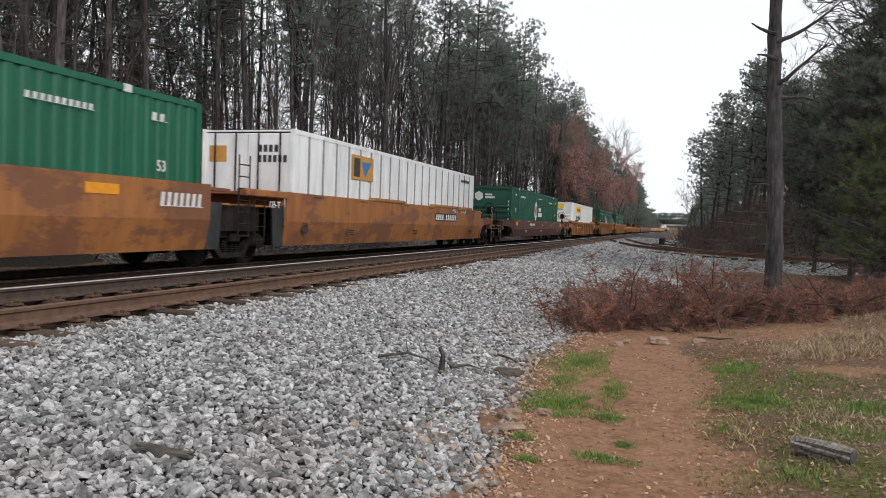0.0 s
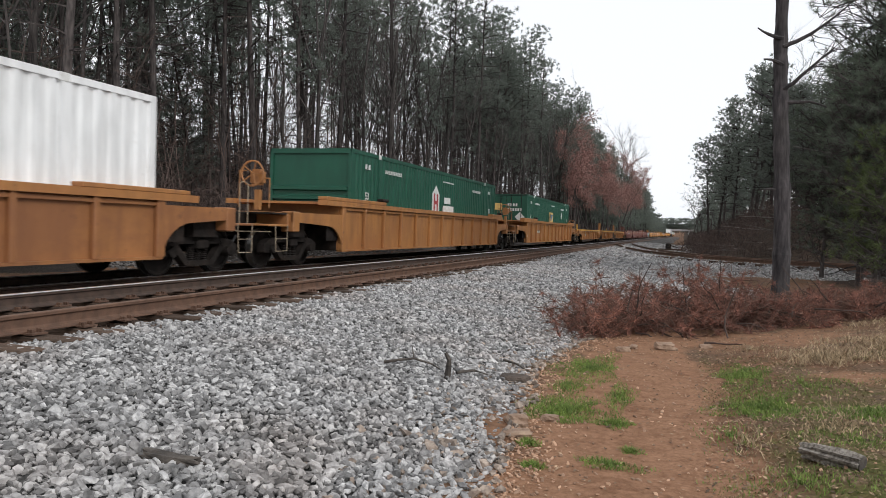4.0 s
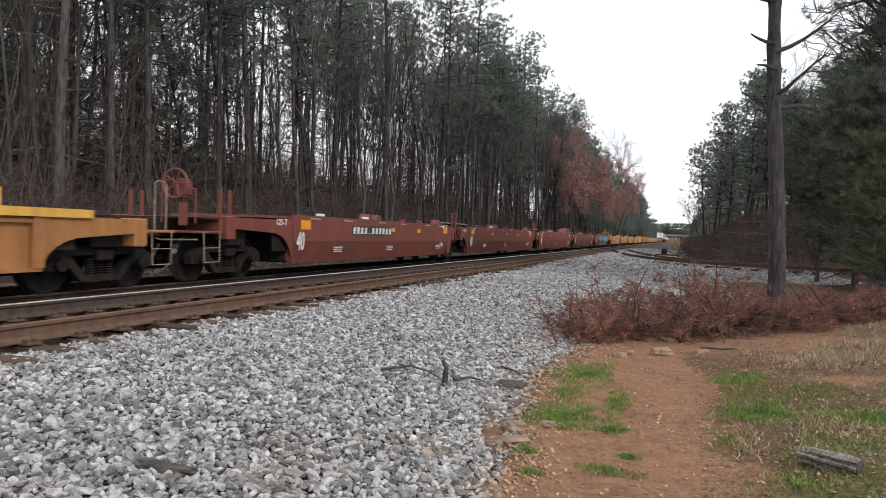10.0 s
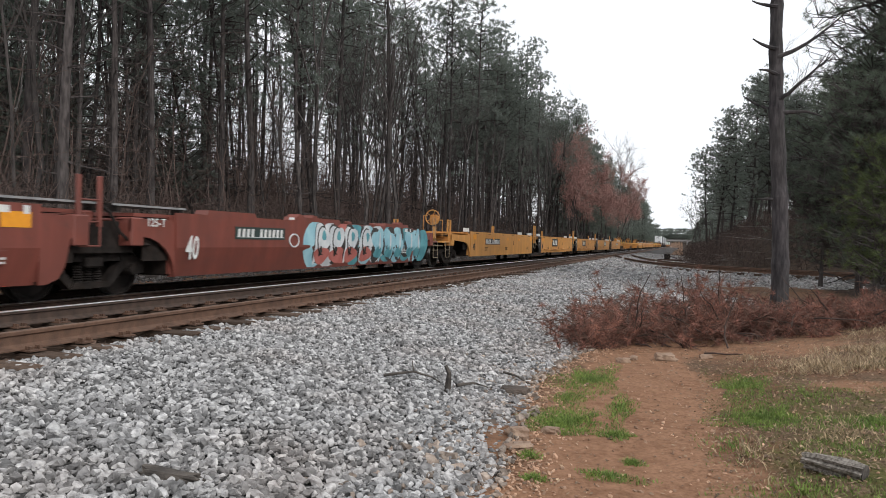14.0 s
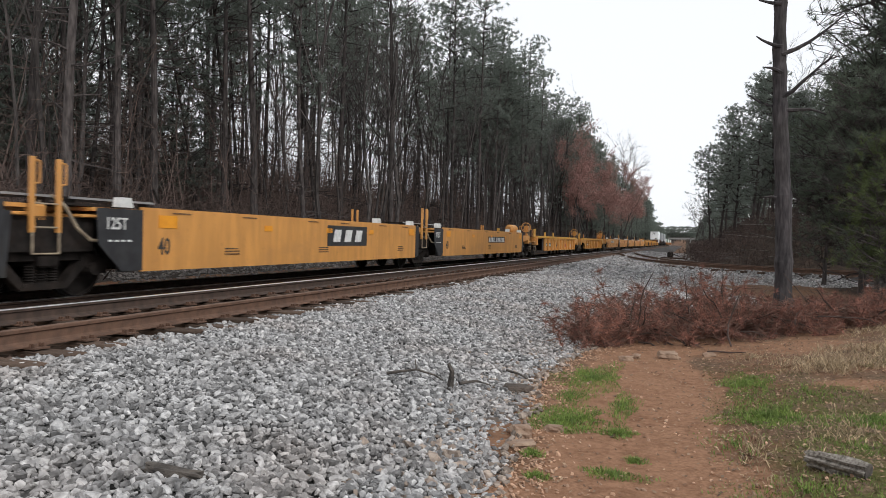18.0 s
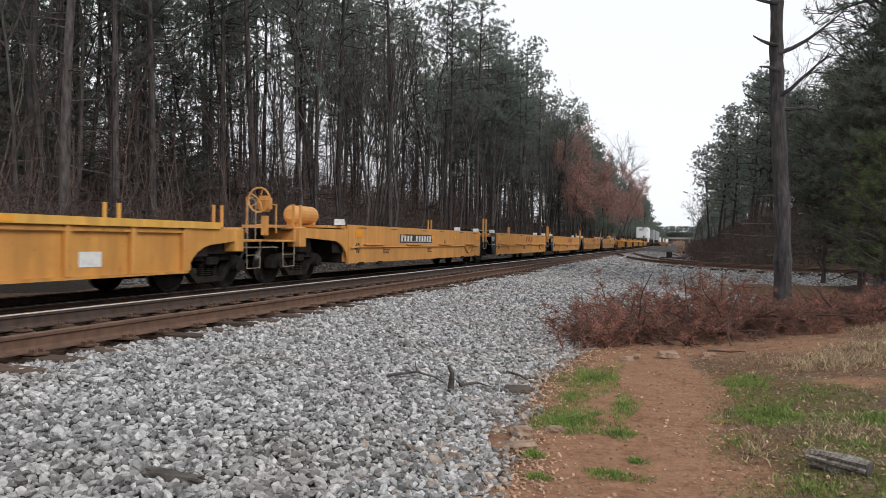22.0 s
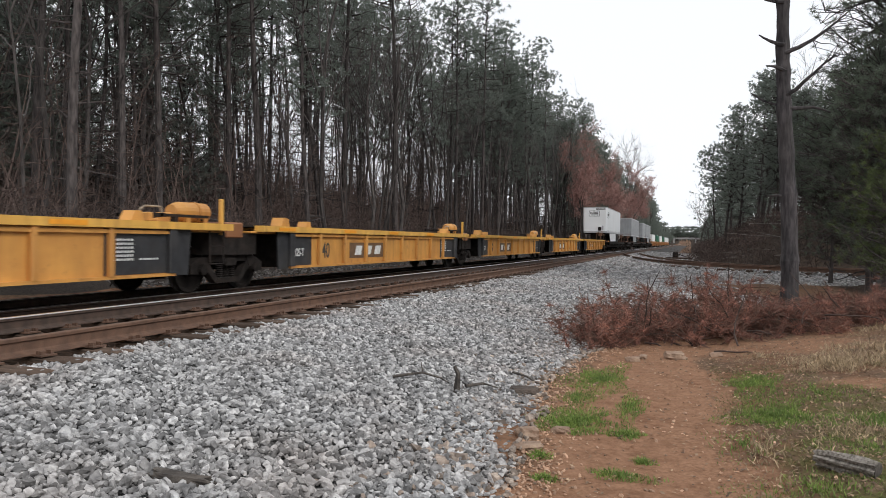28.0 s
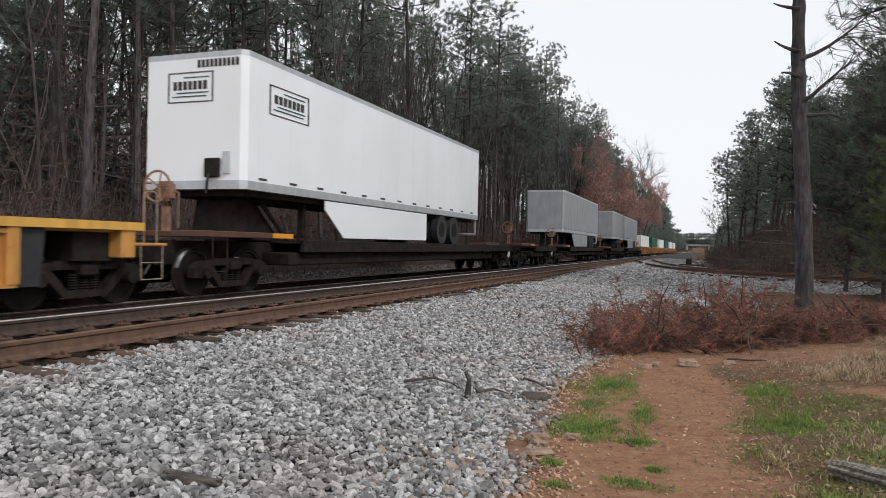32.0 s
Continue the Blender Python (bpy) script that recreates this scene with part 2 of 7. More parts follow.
P_GREEN = paint("container_green", (0.010, 0.125, 0.066), (0.012, 0.085, 0.05), 0.22)
P_WHITE = paint("container_white", (0.85, 0.86, 0.86), (0.68, 0.66, 0.63), 0.16)
P_TRAILER = mat("trailer_white", (0.91, 0.925, 0.94), (0.88, 0.895, 0.91), 1.2, 0.4, dirt=(0.66, 0.66, 0.65), dscale=0.6, dirt_amount=0.25)
P_GREY = paint("trailer_grey", (0.34, 0.35, 0.36), (0.24, 0.24, 0.24), 0.4)


# ---- building helpers ----
def part(name, bm, material, parent, label=""):
    me = bpy.data.meshes.new(name)
    bm.to_mesh(me)
    bm.free()
    me.materials.append(material)
    ob = new(name, me)
    ob.parent = parent
    return tagged(ob, label)


def box(bm, x0, x1, y0, y1, z0, z1, bevel=0.0):
    v = [bm.verts.new(p) for p in ((x0, y0, z0), (x1, y0, z0), (x1, y1, z0), (x0, y1, z0), (x0, y0, z1), (x1, y0, z1), (x1, y1, z1), (x0, y1, z1))]
    fs = [bm.faces.new([v[i] for i in f]) for f in ((3, 2, 1, 0), (4, 5, 6, 7), (0, 1, 5, 4), (1, 2, 6, 5), (2, 3, 7, 6), (3, 0, 4, 7))]
    if bevel:
        es = {e for f in fs for e in f.edges}
        bmesh.ops.bevel(bm, geom=list(es), offset=bevel, segments=1, affect="EDGES")
    return bm


def boxes(*rows, bevel=0.0):
    bm = bmesh.new()
    for r in rows:
        box(bm, *r)
    if bevel:
        bmesh.ops.bevel(bm, geom=list(bm.edges), offset=bevel, segments=1, affect="EDGES")
    return bm


def prism(points, axis, a, b, bm=None):
    """A closed outline, given in the two other axes, pulled from a to b along the axis."""
    bm = bm or bmesh.new()
    def at(p, k):
        return {"x": (k, p[0], p[1]), "y": (p[0], k, p[1]), "z": (p[0], p[1], k)}[axis]
    lo, hi = [bm.verts.new(at(p, a)) for p in points], [bm.verts.new(at(p, b)) for p in points]
    fs = [bm.faces.new(lo), bm.faces.new(list(reversed(hi)))]
    for i in range(len(points)):
        j = (i + 1) % len(points)
        fs.append(bm.faces.new((lo[j], lo[i], hi[i], hi[j])))
    bmesh.ops.recalc_face_normals(bm, faces=fs)
    return bm


def rod(bm, p, q, r0, r1=None, sides=6):
    p, q = Vector(p), Vector(q)
    r1 = r0 if r1 is None else r1
    d = (q - p).normalized()
    u = d.orthogonal().normalized()
    w = d.cross(u)
    ring = []
    for c, r in ((p, r0), (q, r1)):
        ring.append([bm.verts.new(c + r * (math.cos(2 * math.pi * i / sides) * u + math.sin(2 * math.pi * i / sides) * w)) for i in range(sides)])
    for i in range(sides):
        j = (i + 1) % sides
        bm.faces.new((ring[0][i], ring[0][j], ring[1][j], ring[1][i]))
    bm.faces.new(list(reversed(ring[0])))
    bm.faces.new(ring[1])
    return bm


def pipe(points, r, sides=6):
    bm = bmesh.new()
    for p, q in zip(points, points[1:]):
        rod(bm, p, q, r, sides=sides)
    return bm


def disc_x(bm, x0, x1, y, z, r, sides=24):
    return rod(bm, (x0, y, z), (x1, y, z), r, sides=sides)


GLYPHS = {}


def letters(text, size, material, parent, x, y, z, name="marking", squeeze=1.0, lean=0.0):
    """Raised lettering on a side that faces +x, reading along +y; z is the baseline."""
    key = (text, lean)
    if key not in GLYPHS:
        cu = bpy.data.curves.new("lettering", "FONT")
        cu.body, cu.size, cu.extrude, cu.shear, cu.resolution_u = text, 1.0, 0.004, lean, 2
        cu.offset = 0.012
        tmp = new("lettering", cu)
        GLYPHS[key] = bpy.data.meshes.new_from_object(tmp.evaluated_get(bpy.context.evaluated_depsgraph_get()))
        bpy.data.objects.remove(tmp)
    me = GLYPHS[key].copy()
    me.materials.clear()
    me.materials.append(material)
    ob = new(name, me)
    ob.parent = parent
    ob.matrix_basis = Matrix(((0, 0, 1, x), (1, 0, 0, y), (0, 1, 0, z), (0, 0, 0, 1))) @ Matrix.Diagonal((size * squeeze, size, 1, 1))
    return ob


def end_letters(text, size, material, parent, x, y, z):
    """Lettering on an end that faces -y, reading along +x."""
    ob = letters(text, size, material, parent, 0, 0, 0)
    ob.matrix_basis = Matrix(((1, 0, 0, x), (0, 0, -1, y), (0, 1, 0, z), (0, 0, 0, 1))) @ Matrix.Diagonal((size, size, 1, 1))
    return ob


def plate(parent, material, x, y0, y1, z0, z1, name="marking", label="", thick=0.006):
    return part(name, boxes((x, x + thick, y0, y1, z0, z1)), material, parent, label)


def comb(x0, x1, y0, y1, z0, z1, count, skip=None, lean=0.12):
    """One slab cut into slanted teeth over a hairline foot, for writing that is drawn as bars."""
    step, foot, s = (y1 - y0) / count, z0 + (z1 - z0) * 0.06, (z1 - z0) * lean
    pts = [(y1, z0), (y0, z0)]
    for i in range(count):
        if skip is not None and i == skip:
            continue
        a, b = y0 + i * step, y0 + (i + 0.54) * step
        pts += ([(a, foot)] if i else []) + [(a + s, z1), (b + s, z1), (b, foot)]
    pts.append((y1, foot))
    return prism(pts, "x", x0, x1)


def bars(parent, material, x, y0, y1, z0, z1, count, name="marking"):
    """Unreadable writing: a row of small bars."""
    return part(name, comb(x, x + 0.008, y0, y1, z0, z1, count), material, parent)


def front(parent, material, y, x0, x1, z0, z1, name="marking", label=""):
    return part(name, boxes((x0, x1, y - 0.006, y, z0, z1)), material, parent, label)


MOVING = []          # thing, place along the track at the start


def rolling(name, s0):
    ob = new(name)
    ob.location = (XT, s0, ZT)
    MOVING.append((ob, s0))
    return ob


def motions():
    for ob, s0 in MOVING:
        walk(ob, [(t, pose(XT, s0 - V * t, ZT)) for t in (0, 16, 32)])


# ---- ground ----
def smooth(a, b, x):
    k = min(1.0, max(0.0, (x - a) / (b - a)))
    return k * k * (3 - 2 * k)


def wob(x, y, s, seed=0.0):
    return noise.noise(Vector((x * s + seed, y * s - seed, seed * 0.37)))


def toe(y):
    """Where the ballast shoulder ends, to the right of the near track."""
    return -1.45 + 0.22 * wob(0, y, 0.7, 3) + 0.12 * wob(0, y, 2.3, 9) + 0.38 * smooth(7.0, 4.2, y) + 6.6 * smooth(12.6, 19, y) + 14.0 * smooth(25, 29, y) * smooth(40, 33, y) - 3.0 * smooth(42, 70, y)


SPUR = [(-6.55, 96.0), (-6.0, 80.0), (-4.7, 65.0), (-2.6, 50.0), (-0.4, 41.0), (2.6, 35.6), (6.9, 32.6), (12.5, 30.8), (22.0, 29.6)]


def spur_at(k):
    """Catmull-Rom along the spur's centre line."""
    n = len(SPUR) - 1
    i = min(int(k), n - 1)
    f = k - i
    p = [Vector(SPUR[min(max(j, 0), n)]) for j in (i - 1, i, i + 1, i + 2)]
    return 0.5 * (2 * p[1] + (p[2] - p[0]) * f + (2 * p[0] - 5 * p[1] + 4 * p[2] - p[3]) * f * f + (3 * p[1] - p[0] - 3 * p[2] + p[3]) * f ** 3)


def spur_y(x):
    """Roughly how far out the spur lies at a given x."""
    if x < -5:
        return 75.0
    for (x0, y0), (x1, y1) in zip(SPUR[1:], SPUR[2:]):
        if x0 <= x <= x1:
            return y0 + (y1 - y0) * (x - x0) / (x1 - x0)
    return 29.5


def spur_x(y):
    """Roughly where the spur lies at a given distance."""
    for (x0, y0), (x1, y1) in zip(SPUR, SPUR[1:]):
        if y1 <= y <= y0:
            return x0 + (x1 - x0) * (y - y0) / (y1 - y0)
    return 99.0


def height(x, y):
    z = -0.64
    z += 0.30 * smooth(-3.0, -5.5, x)
    z -= 0.06 * smooth(-8.0, -9.2, x)
    z += 0.42 * smooth(-12.6, -14.2, x) + 0.3 * smooth(-14.2, -17, x) + 0.035 * max(0, -17 - x) * smooth(80, 20, y)
    z += 0.55 * smooth(0.3, 6.0, x) * smooth(24, 14, y) + 0.10 * smooth(0.2, 1.2, x) * smooth(16, 8, y)
    z += 0.26 * smooth(13, 24, y) * smooth(-3.5, -1.5, x)
    z += 5.5 * smooth(-21, -46, x) * smooth(-5, 12, y)
    past = y - spur_y(x)
    if x > -6:
        z += 3.2 * smooth(2.5, 16, past) * smooth(1.2, 8, x)
    z += 0.035 * wob(x, y, 0.9) + 0.018 * wob(x, y, 2.6, 4) if x > -1.6 else 0.03 * wob(x, y, 0.6)
    z += 14 * smooth(860, 1200, y)
    if abs(x) > 60 or y > 420 or y < -40:
        z += 2.0 * wob(x, y, 0.006, 2)
    return z


def graded(stops):
    out = []
    for (a, b, step) in stops:
        n = max(1, round((b - a) / step))
        out += [a + (b - a) * i / n for i in range(n)]
    return out + [stops[-1][1]]


XS = graded([(-2500, -400, 300), (-400, -60, 40), (-60, -16, 4), (-16, -2, 0.7), (-2, 7, 0.18), (7, 16, 0.9), (16, 60, 4), (60, 400, 40), (400, 2500, 300)])
YS = graded([(-1500, -100, 200), (-100, -4, 8), (-4, 3, 1), (3, 14, 0.18), (14, 40, 0.7), (40, 130, 3), (130, 420, 15), (420, 3600, 250)])


def sheet(name, xs, ys, fn, material):
    verts = [(x, y, fn(x, y)) for y in ys for x in xs]
    w = len(xs)
    faces = [(j * w + i, j * w + i + 1, (j + 1) * w + i + 1, (j + 1) * w + i) for j in range(len(ys) - 1) for i in range(w - 1)]
    me = bpy.data.meshes.new(name)
    me.from_pydata(verts, [], faces)
    me.materials.append(material)
    me.polygons.foreach_set("use_smooth", [True] * len(faces))
    return new(name, me)


def zoned_ground():
    """Clay by the camera, a trodden path in it, leaf litter in the woods, held apart by a zone attribute."""
    m = bpy.data.materials.new("earth")
    m.use_nodes = True
    n, l = m.node_tree.nodes, m.node_tree.links
    b = n["Principled BSDF"]
    b.inputs["Roughness"].default_value, b.inputs["Specular IOR Level"].default_value = 0.96, 0.1
    co = n.new("ShaderNodeTexCoord").outputs["Object"]
    at = n.new("ShaderNodeAttribute")
    at.attribute_name = "zone"
    sep = n.new("ShaderNodeSeparateColor")
    l.new(at.outputs["Color"], sep.inputs[0])

    def tint(a, c, scale, lo=0.38, hi=0.64):
        t = n.new("ShaderNodeTexNoise")
        t.inputs["Scale"].default_value, t.inputs["Detail"].default_value = scale, 9
        t.inputs["Roughness"].default_value = 0.65
        l.new(co, t.inputs["Vector"])
        r = n.new("ShaderNodeValToRGB")
        r.color_ramp.elements[0].color, r.color_ramp.elements[0].position = (*a, 1), lo
        r.color_ramp.elements[1].color, r.color_ramp.elements[1].position = (*c, 1), hi
        l.new(t.outputs["Fac"], r.inputs[0])
        return r.outputs[0]

    def blend(f, a, c):
        x = n.new("ShaderNodeMix")
        x.data_type = "RGBA"
        l.new(f, x.inputs[0]), l.new(a, x.inputs[6]), l.new(c, x.inputs[7])
        return x.outputs[2]

    def ragged(f, scale, reach):
        t = n.new("ShaderNodeTexNoise")
        t.inputs["Scale"].default_value, t.inputs["Detail"].default_value = scale, 8
        l.new(co, t.inputs["Vector"])
        a = n.new("ShaderNodeMath")
        a.operation = "MULTIPLY_ADD"
        l.new(t.outputs["Fac"], a.inputs[0])
        a.inputs[1].default_value = reach
        l.new(f, a.inputs[2])
        r = n.new("ShaderNodeMapRange")
        r.inputs["From Min"].default_value, r.inputs["From Max"].default_value = reach * 0.5 + 0.32, reach * 0.5 + 0.68
        l.new(a.outputs[0], r.inputs["Value"])
        return r.outputs[0]
    base = blend(tint((0, 0, 0), (1, 1, 1), 1.1, 0.4, 0.6), tint((0.075, 0.049, 0.032), (0.195, 0.128, 0.085), 22.0), tint((0.13, 0.068, 0.04), (0.235, 0.13, 0.078), 9.0))
    # leaf litter, its brown darkened to hold the shade under trees and cars
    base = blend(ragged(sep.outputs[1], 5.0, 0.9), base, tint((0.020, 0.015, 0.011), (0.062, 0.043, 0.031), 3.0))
    base = blend(ragged(sep.outputs[2], 6.0, 0.9), base, blend(tint((0, 0, 0), (1, 1, 1), 2.2, 0.44, 0.56), tint((0.085, 0.058, 0.036), (0.205, 0.142, 0.09), 26.0), tint((0.052, 0.054, 0.018), (0.138, 0.128, 0.047), 30.0)))
    base = blend(ragged(sep.outputs[0], 3.2, 1.5), base, blend(tint((0, 0, 0), (1, 1, 1), 1.3, 0.35, 0.7), tint((0.165, 0.084, 0.048), (0.295, 0.163, 0.10), 10), tint((0.205, 0.109, 0.065), (0.35, 0.202, 0.125), 34)))
    l.new(base, b.inputs["Base Color"])
    t = n.new("ShaderNodeTexNoise")
    t.inputs["Scale"].default_value, t.inputs["Detail"].default_value = 22, 8
    l.new(co, t.inputs["Vector"])
    bp = n.new("ShaderNodeBump")
    bp.inputs["Strength"].default_value, bp.inputs["Distance"].default_value = 0.8, 0.03
    l.new(t.outputs["Fac"], bp.inputs["Height"]), l.new(bp.outputs[0], b.inputs["Normal"])
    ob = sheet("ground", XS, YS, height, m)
    cols = np.zeros((len(XS) * len(YS), 4), dtype=np.float32)
    k = 0
    for y in YS:
        for x in XS:
            mid = -0.38 + 0.12 * math.sin(y * 0.5)
            w = 0.28 * wob(3.0 if x > mid else -3.0, y, 0.8, 6) + 0.16 * wob(x, y, 1.9, 8)
            r = smooth(1.25 + w, 0.30 + w, abs(x - mid)) * smooth(14.5, 11.0, y)
            r = max(r, 0.75 * smooth(2.4, 0.6, abs(x - 0.9)) * smooth(1.6, 0.4, abs(y - 11.6)), 0.8 * smooth(0.7, 0.2, math.hypot(x - 1.75, y - 8.3)))
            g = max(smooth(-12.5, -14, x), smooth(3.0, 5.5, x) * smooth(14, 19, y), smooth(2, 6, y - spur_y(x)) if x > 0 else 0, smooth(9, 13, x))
            u = 0.8 * smooth(0.0, 1.3, x) * smooth(4.5, 2.2, x) * smooth(10.5, 6.5, y)
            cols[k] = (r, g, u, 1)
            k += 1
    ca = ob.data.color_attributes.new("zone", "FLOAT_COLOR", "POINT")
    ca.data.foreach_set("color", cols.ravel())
    return tagged(ob, "red clay ground with a trodden path, dry grass and leaf litter", "ground", kind="structure")


zoned_ground()


def bed(x, y):
    """Top of the ballast: level under each track, falling to the toe on the near side."""
    t = toe(y)
    if x > -5.2:
        k = (x + 5.2) / (t + 5.2)
        near, far = -0.243 - 0.432 * k ** 1.1, -0.243 - 0.292 * k
        z = near + (far - near) * smooth(12, 26, y)
    elif x > -8.1:
        z = -0.243
    elif x > -8.8:
        z = -0.255 - 0.13 * smooth(-8.1, -8.8, x)
    elif x > -11.6:
        z = -0.385
    else:
        z = max(-0.385 - 0.12 * smooth(-11.6, -13.4, x), height(x, y) + 0.012 if x < -12.6 else -9)
    if -8.1 < x < -5.0:
        z -= 0.022 * smooth(-5.0, -5.3, x) + 0.05 * smooth(-5.6, -5.8, x)
    if x > -4.6 and 26 < y < 75:
        off = min(abs(y - spur_y(x)), abs(x - spur_x(y)))
        z = max(z, -0.225 - 0.34 * smooth(1.2, 3.0, off))
    return z + 0.03 * wob(x, y, 1.1, 5) * (1 if x > -5.0 else 0.25)


def ballast_bed():
    us = [i / 30 for i in range(31)]
    rows = graded([(-30, 3, 3), (3, 16, 0.35), (16, 60, 1.2), (60, 420, 10)])
    xs_l = [-18.5, -17.0, -15.6, -14.4, -13.6, -12.6, -11.6, -10.1, -8.8, -8.45, -8.1, -6.6, -5.2]
    verts, w = [], len(xs_l) + 30
    for y in rows:
        line = xs_l + [-5.2 + (toe(y) + 5.2) * u for u in us[1:]]
        verts += [(x, y, bed(x, y) - (0.10 if i == w - 1 else 0)) for i, x in enumerate(line)]
    faces = [(j * w + i, j * w + i + 1, (j + 1) * w + i + 1, (j + 1) * w + i) for j in range(len(rows) - 1) for i in range(w - 1)]
    me = bpy.data.meshes.new("ballast")
    me.from_pydata(verts, [], faces)
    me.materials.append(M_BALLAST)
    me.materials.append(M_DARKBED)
    # the strip under and beyond the train takes the shade-darkened colour
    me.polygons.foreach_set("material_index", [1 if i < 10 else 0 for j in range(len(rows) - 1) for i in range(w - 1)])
    me.polygons.foreach_set("use_smooth", [True] * len(faces))
    return tagged(new("ballast", me), "bed of crushed grey granite ballast under the tracks", "ballast", kind="structure")


ballast_bed()


def stones(name, count, place, size, material, label, seed, flat=0.72):
    """Crushed stone: worn, lopsided lumps with cut-off corners, each with its own turn."""
    rng = np.random.default_rng(seed)
    corner = np.array([p for p in itertools.product((-1, 0, 1), repeat=3) if sum(map(abs, p)) == 2], float)
    rings = []
    for axis in range(3):
        for s in (-1, 1):
            rings.append([i for i, p in enumerate(corner) if p[axis] == s])
    for signs in itertools.product((-1, 1), repeat=3):
        rings.append([i for i, p in enumerate(corner) if all(p[a] * signs[a] >= 0 for a in range(3))])
    shape = []
    for ring in rings:                       # order each ring round its own middle, seen from outside
        mid = sum((Vector(corner[i]) for i in ring), Vector()) / len(ring)
        u = (Vector(corner[ring[0]]) - mid).normalized()
        w = mid.normalized().cross(u)
        shape.append(sorted(ring, key=lambda i: math.atan2((Vector(corner[i]) - mid).dot(w), (Vector(corner[i]) - mid).dot(u))))
    spots = place(rng) if count == 0 else [place(rng) for _ in range(count)]
    verts, faces = np.empty((len(spots) * 12, 3)), []
    for i, (x, y, z, *k) in enumerate(spots):
        s = size * (k[0] if k else 1.0) * rng.lognormal(0, 0.26)
        v = corner * (rng.uniform(0.9, 1.55), rng.uniform(0.6, 0.95), flat * rng.uniform(0.5, 1.0))
        v *= rng.uniform(0.78, 1.18, (12, 1))
        v += rng.uniform(-0.12, 0.12, (12, 3))
        e = Euler((rng.normal(0, 0.48), rng.normal(0, 0.48), rng.uniform(0, 6.28))).to_matrix()
        verts[i * 12:i * 12 + 12] = v @ np.array(e).T * s * 0.5 + (x, y, z)
        faces += [[k + i * 12 for k in f] for f in shape]
    me = bpy.data.meshes.new(name)
    me.from_pydata(verts.tolist(), [], faces)
    me.materials.append(material)
    return tagged(new(name, me), label, "stones", kind="stuff")


def on_shoulder(rng):
    """Two layers near the lens, one farther off, set side by side rather than through one another."""
    out = []
    for y0, y1, pitch, lift, k in ((2.6, 7.5, 0.045, 0.020, 0.80), (2.6, 13, 0.058, -0.006, 0.90), (7.5, 15, 0.052, 0.018, 0.90), (15, 29, 0.064, 0.012, 1.02), (29, 52, 0.12, 0.016, 1.9), (52, 100, 0.17, 0.016, 2.2), (-7, 2.6, 0.085, 0.012, 1.5)):
        y = y0
        while y < y1:
            x = -5.80
            while x < min(toe(y), 6.0) + 0.04:
                px, py = x + rng.normal(0, 0.3) * pitch, y + rng.normal(0, 0.3) * pitch
                if px > -0.95 * py - 3.2 or y < 2.6:
                    out.append((px, py, bed(px, py) + lift + rng.uniform(-0.016, 0.018), k))
                x += pitch
            y += pitch
    return out


def in_crib(rng):
    y = 2.5 + 24 * rng.random() ** 1.6
    x = rng.uniform(-8.3, -5.72)
    return x, y, bed(x, y) + 0.02


def far_side(rng):
    y = 14 + 50 * rng.random() ** 1.3
    x = rng.uniform(-13.5, -11.75)
    return x, y, bed(x, y) + 0.015


def on_path(rng):
    y = 3 + 9 * rng.random() ** 1.4
    x = toe(y) + abs(rng.normal(0, 0.22)) if rng.random() < 0.6 else rng.uniform(-1.3, 2.5)
    return x, y, height(x, y) + 0.004


stones("ballast_stones", 0, on_shoulder, 0.052, M_STONE, "loose crushed grey granite ballast stones", 11)
def by_toe(rng):
    y = 2.6 + 12 * rng.random() ** 1.5
    x = toe(y) - abs(rng.normal(0, 0.45)) + 0.1
    return x, y, (bed(x, y) if x < toe(y) - 0.03 else height(x, y)) + 0.014


stones("stained_stones", 1300, by_toe, 0.048, mat("clay_stained_stone", (0.33, 0.27, 0.22), (0.17, 0.13, 0.105), 20, 0.9, vary=0.5, island=True), "ballast stones stained by clay along the path", 14)
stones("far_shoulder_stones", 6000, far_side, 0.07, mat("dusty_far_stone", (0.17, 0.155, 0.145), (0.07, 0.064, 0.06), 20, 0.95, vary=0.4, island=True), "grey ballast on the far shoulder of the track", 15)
stones("crib_stones", 6500, in_crib, 0.06, M_STAINED, "rust-stained stones between the wooden ties", 12)
stones("pebbles", 3000, on_path, 0.019, mat("pebble", (0.42, 0.27, 0.18), (0.28, 0.17, 0.11), 12, 0.9, vary=0.5, island=True), "small clay-stained pebbles strewn over the path", 13)


# ---- tracks ----
def rail_profile():
    half = [(0.076, 0.0), (0.076, 0.012), (0.02, 0.032), (0.009, 0.05), (0.009, 0.125), (0.034, 0.14), (0.036, 0.168), (0.028, 0.176)]
    return [(x, z - 0.18) for x, z in half] + [(-x, z - 0.18) for x, z in reversed(half)]


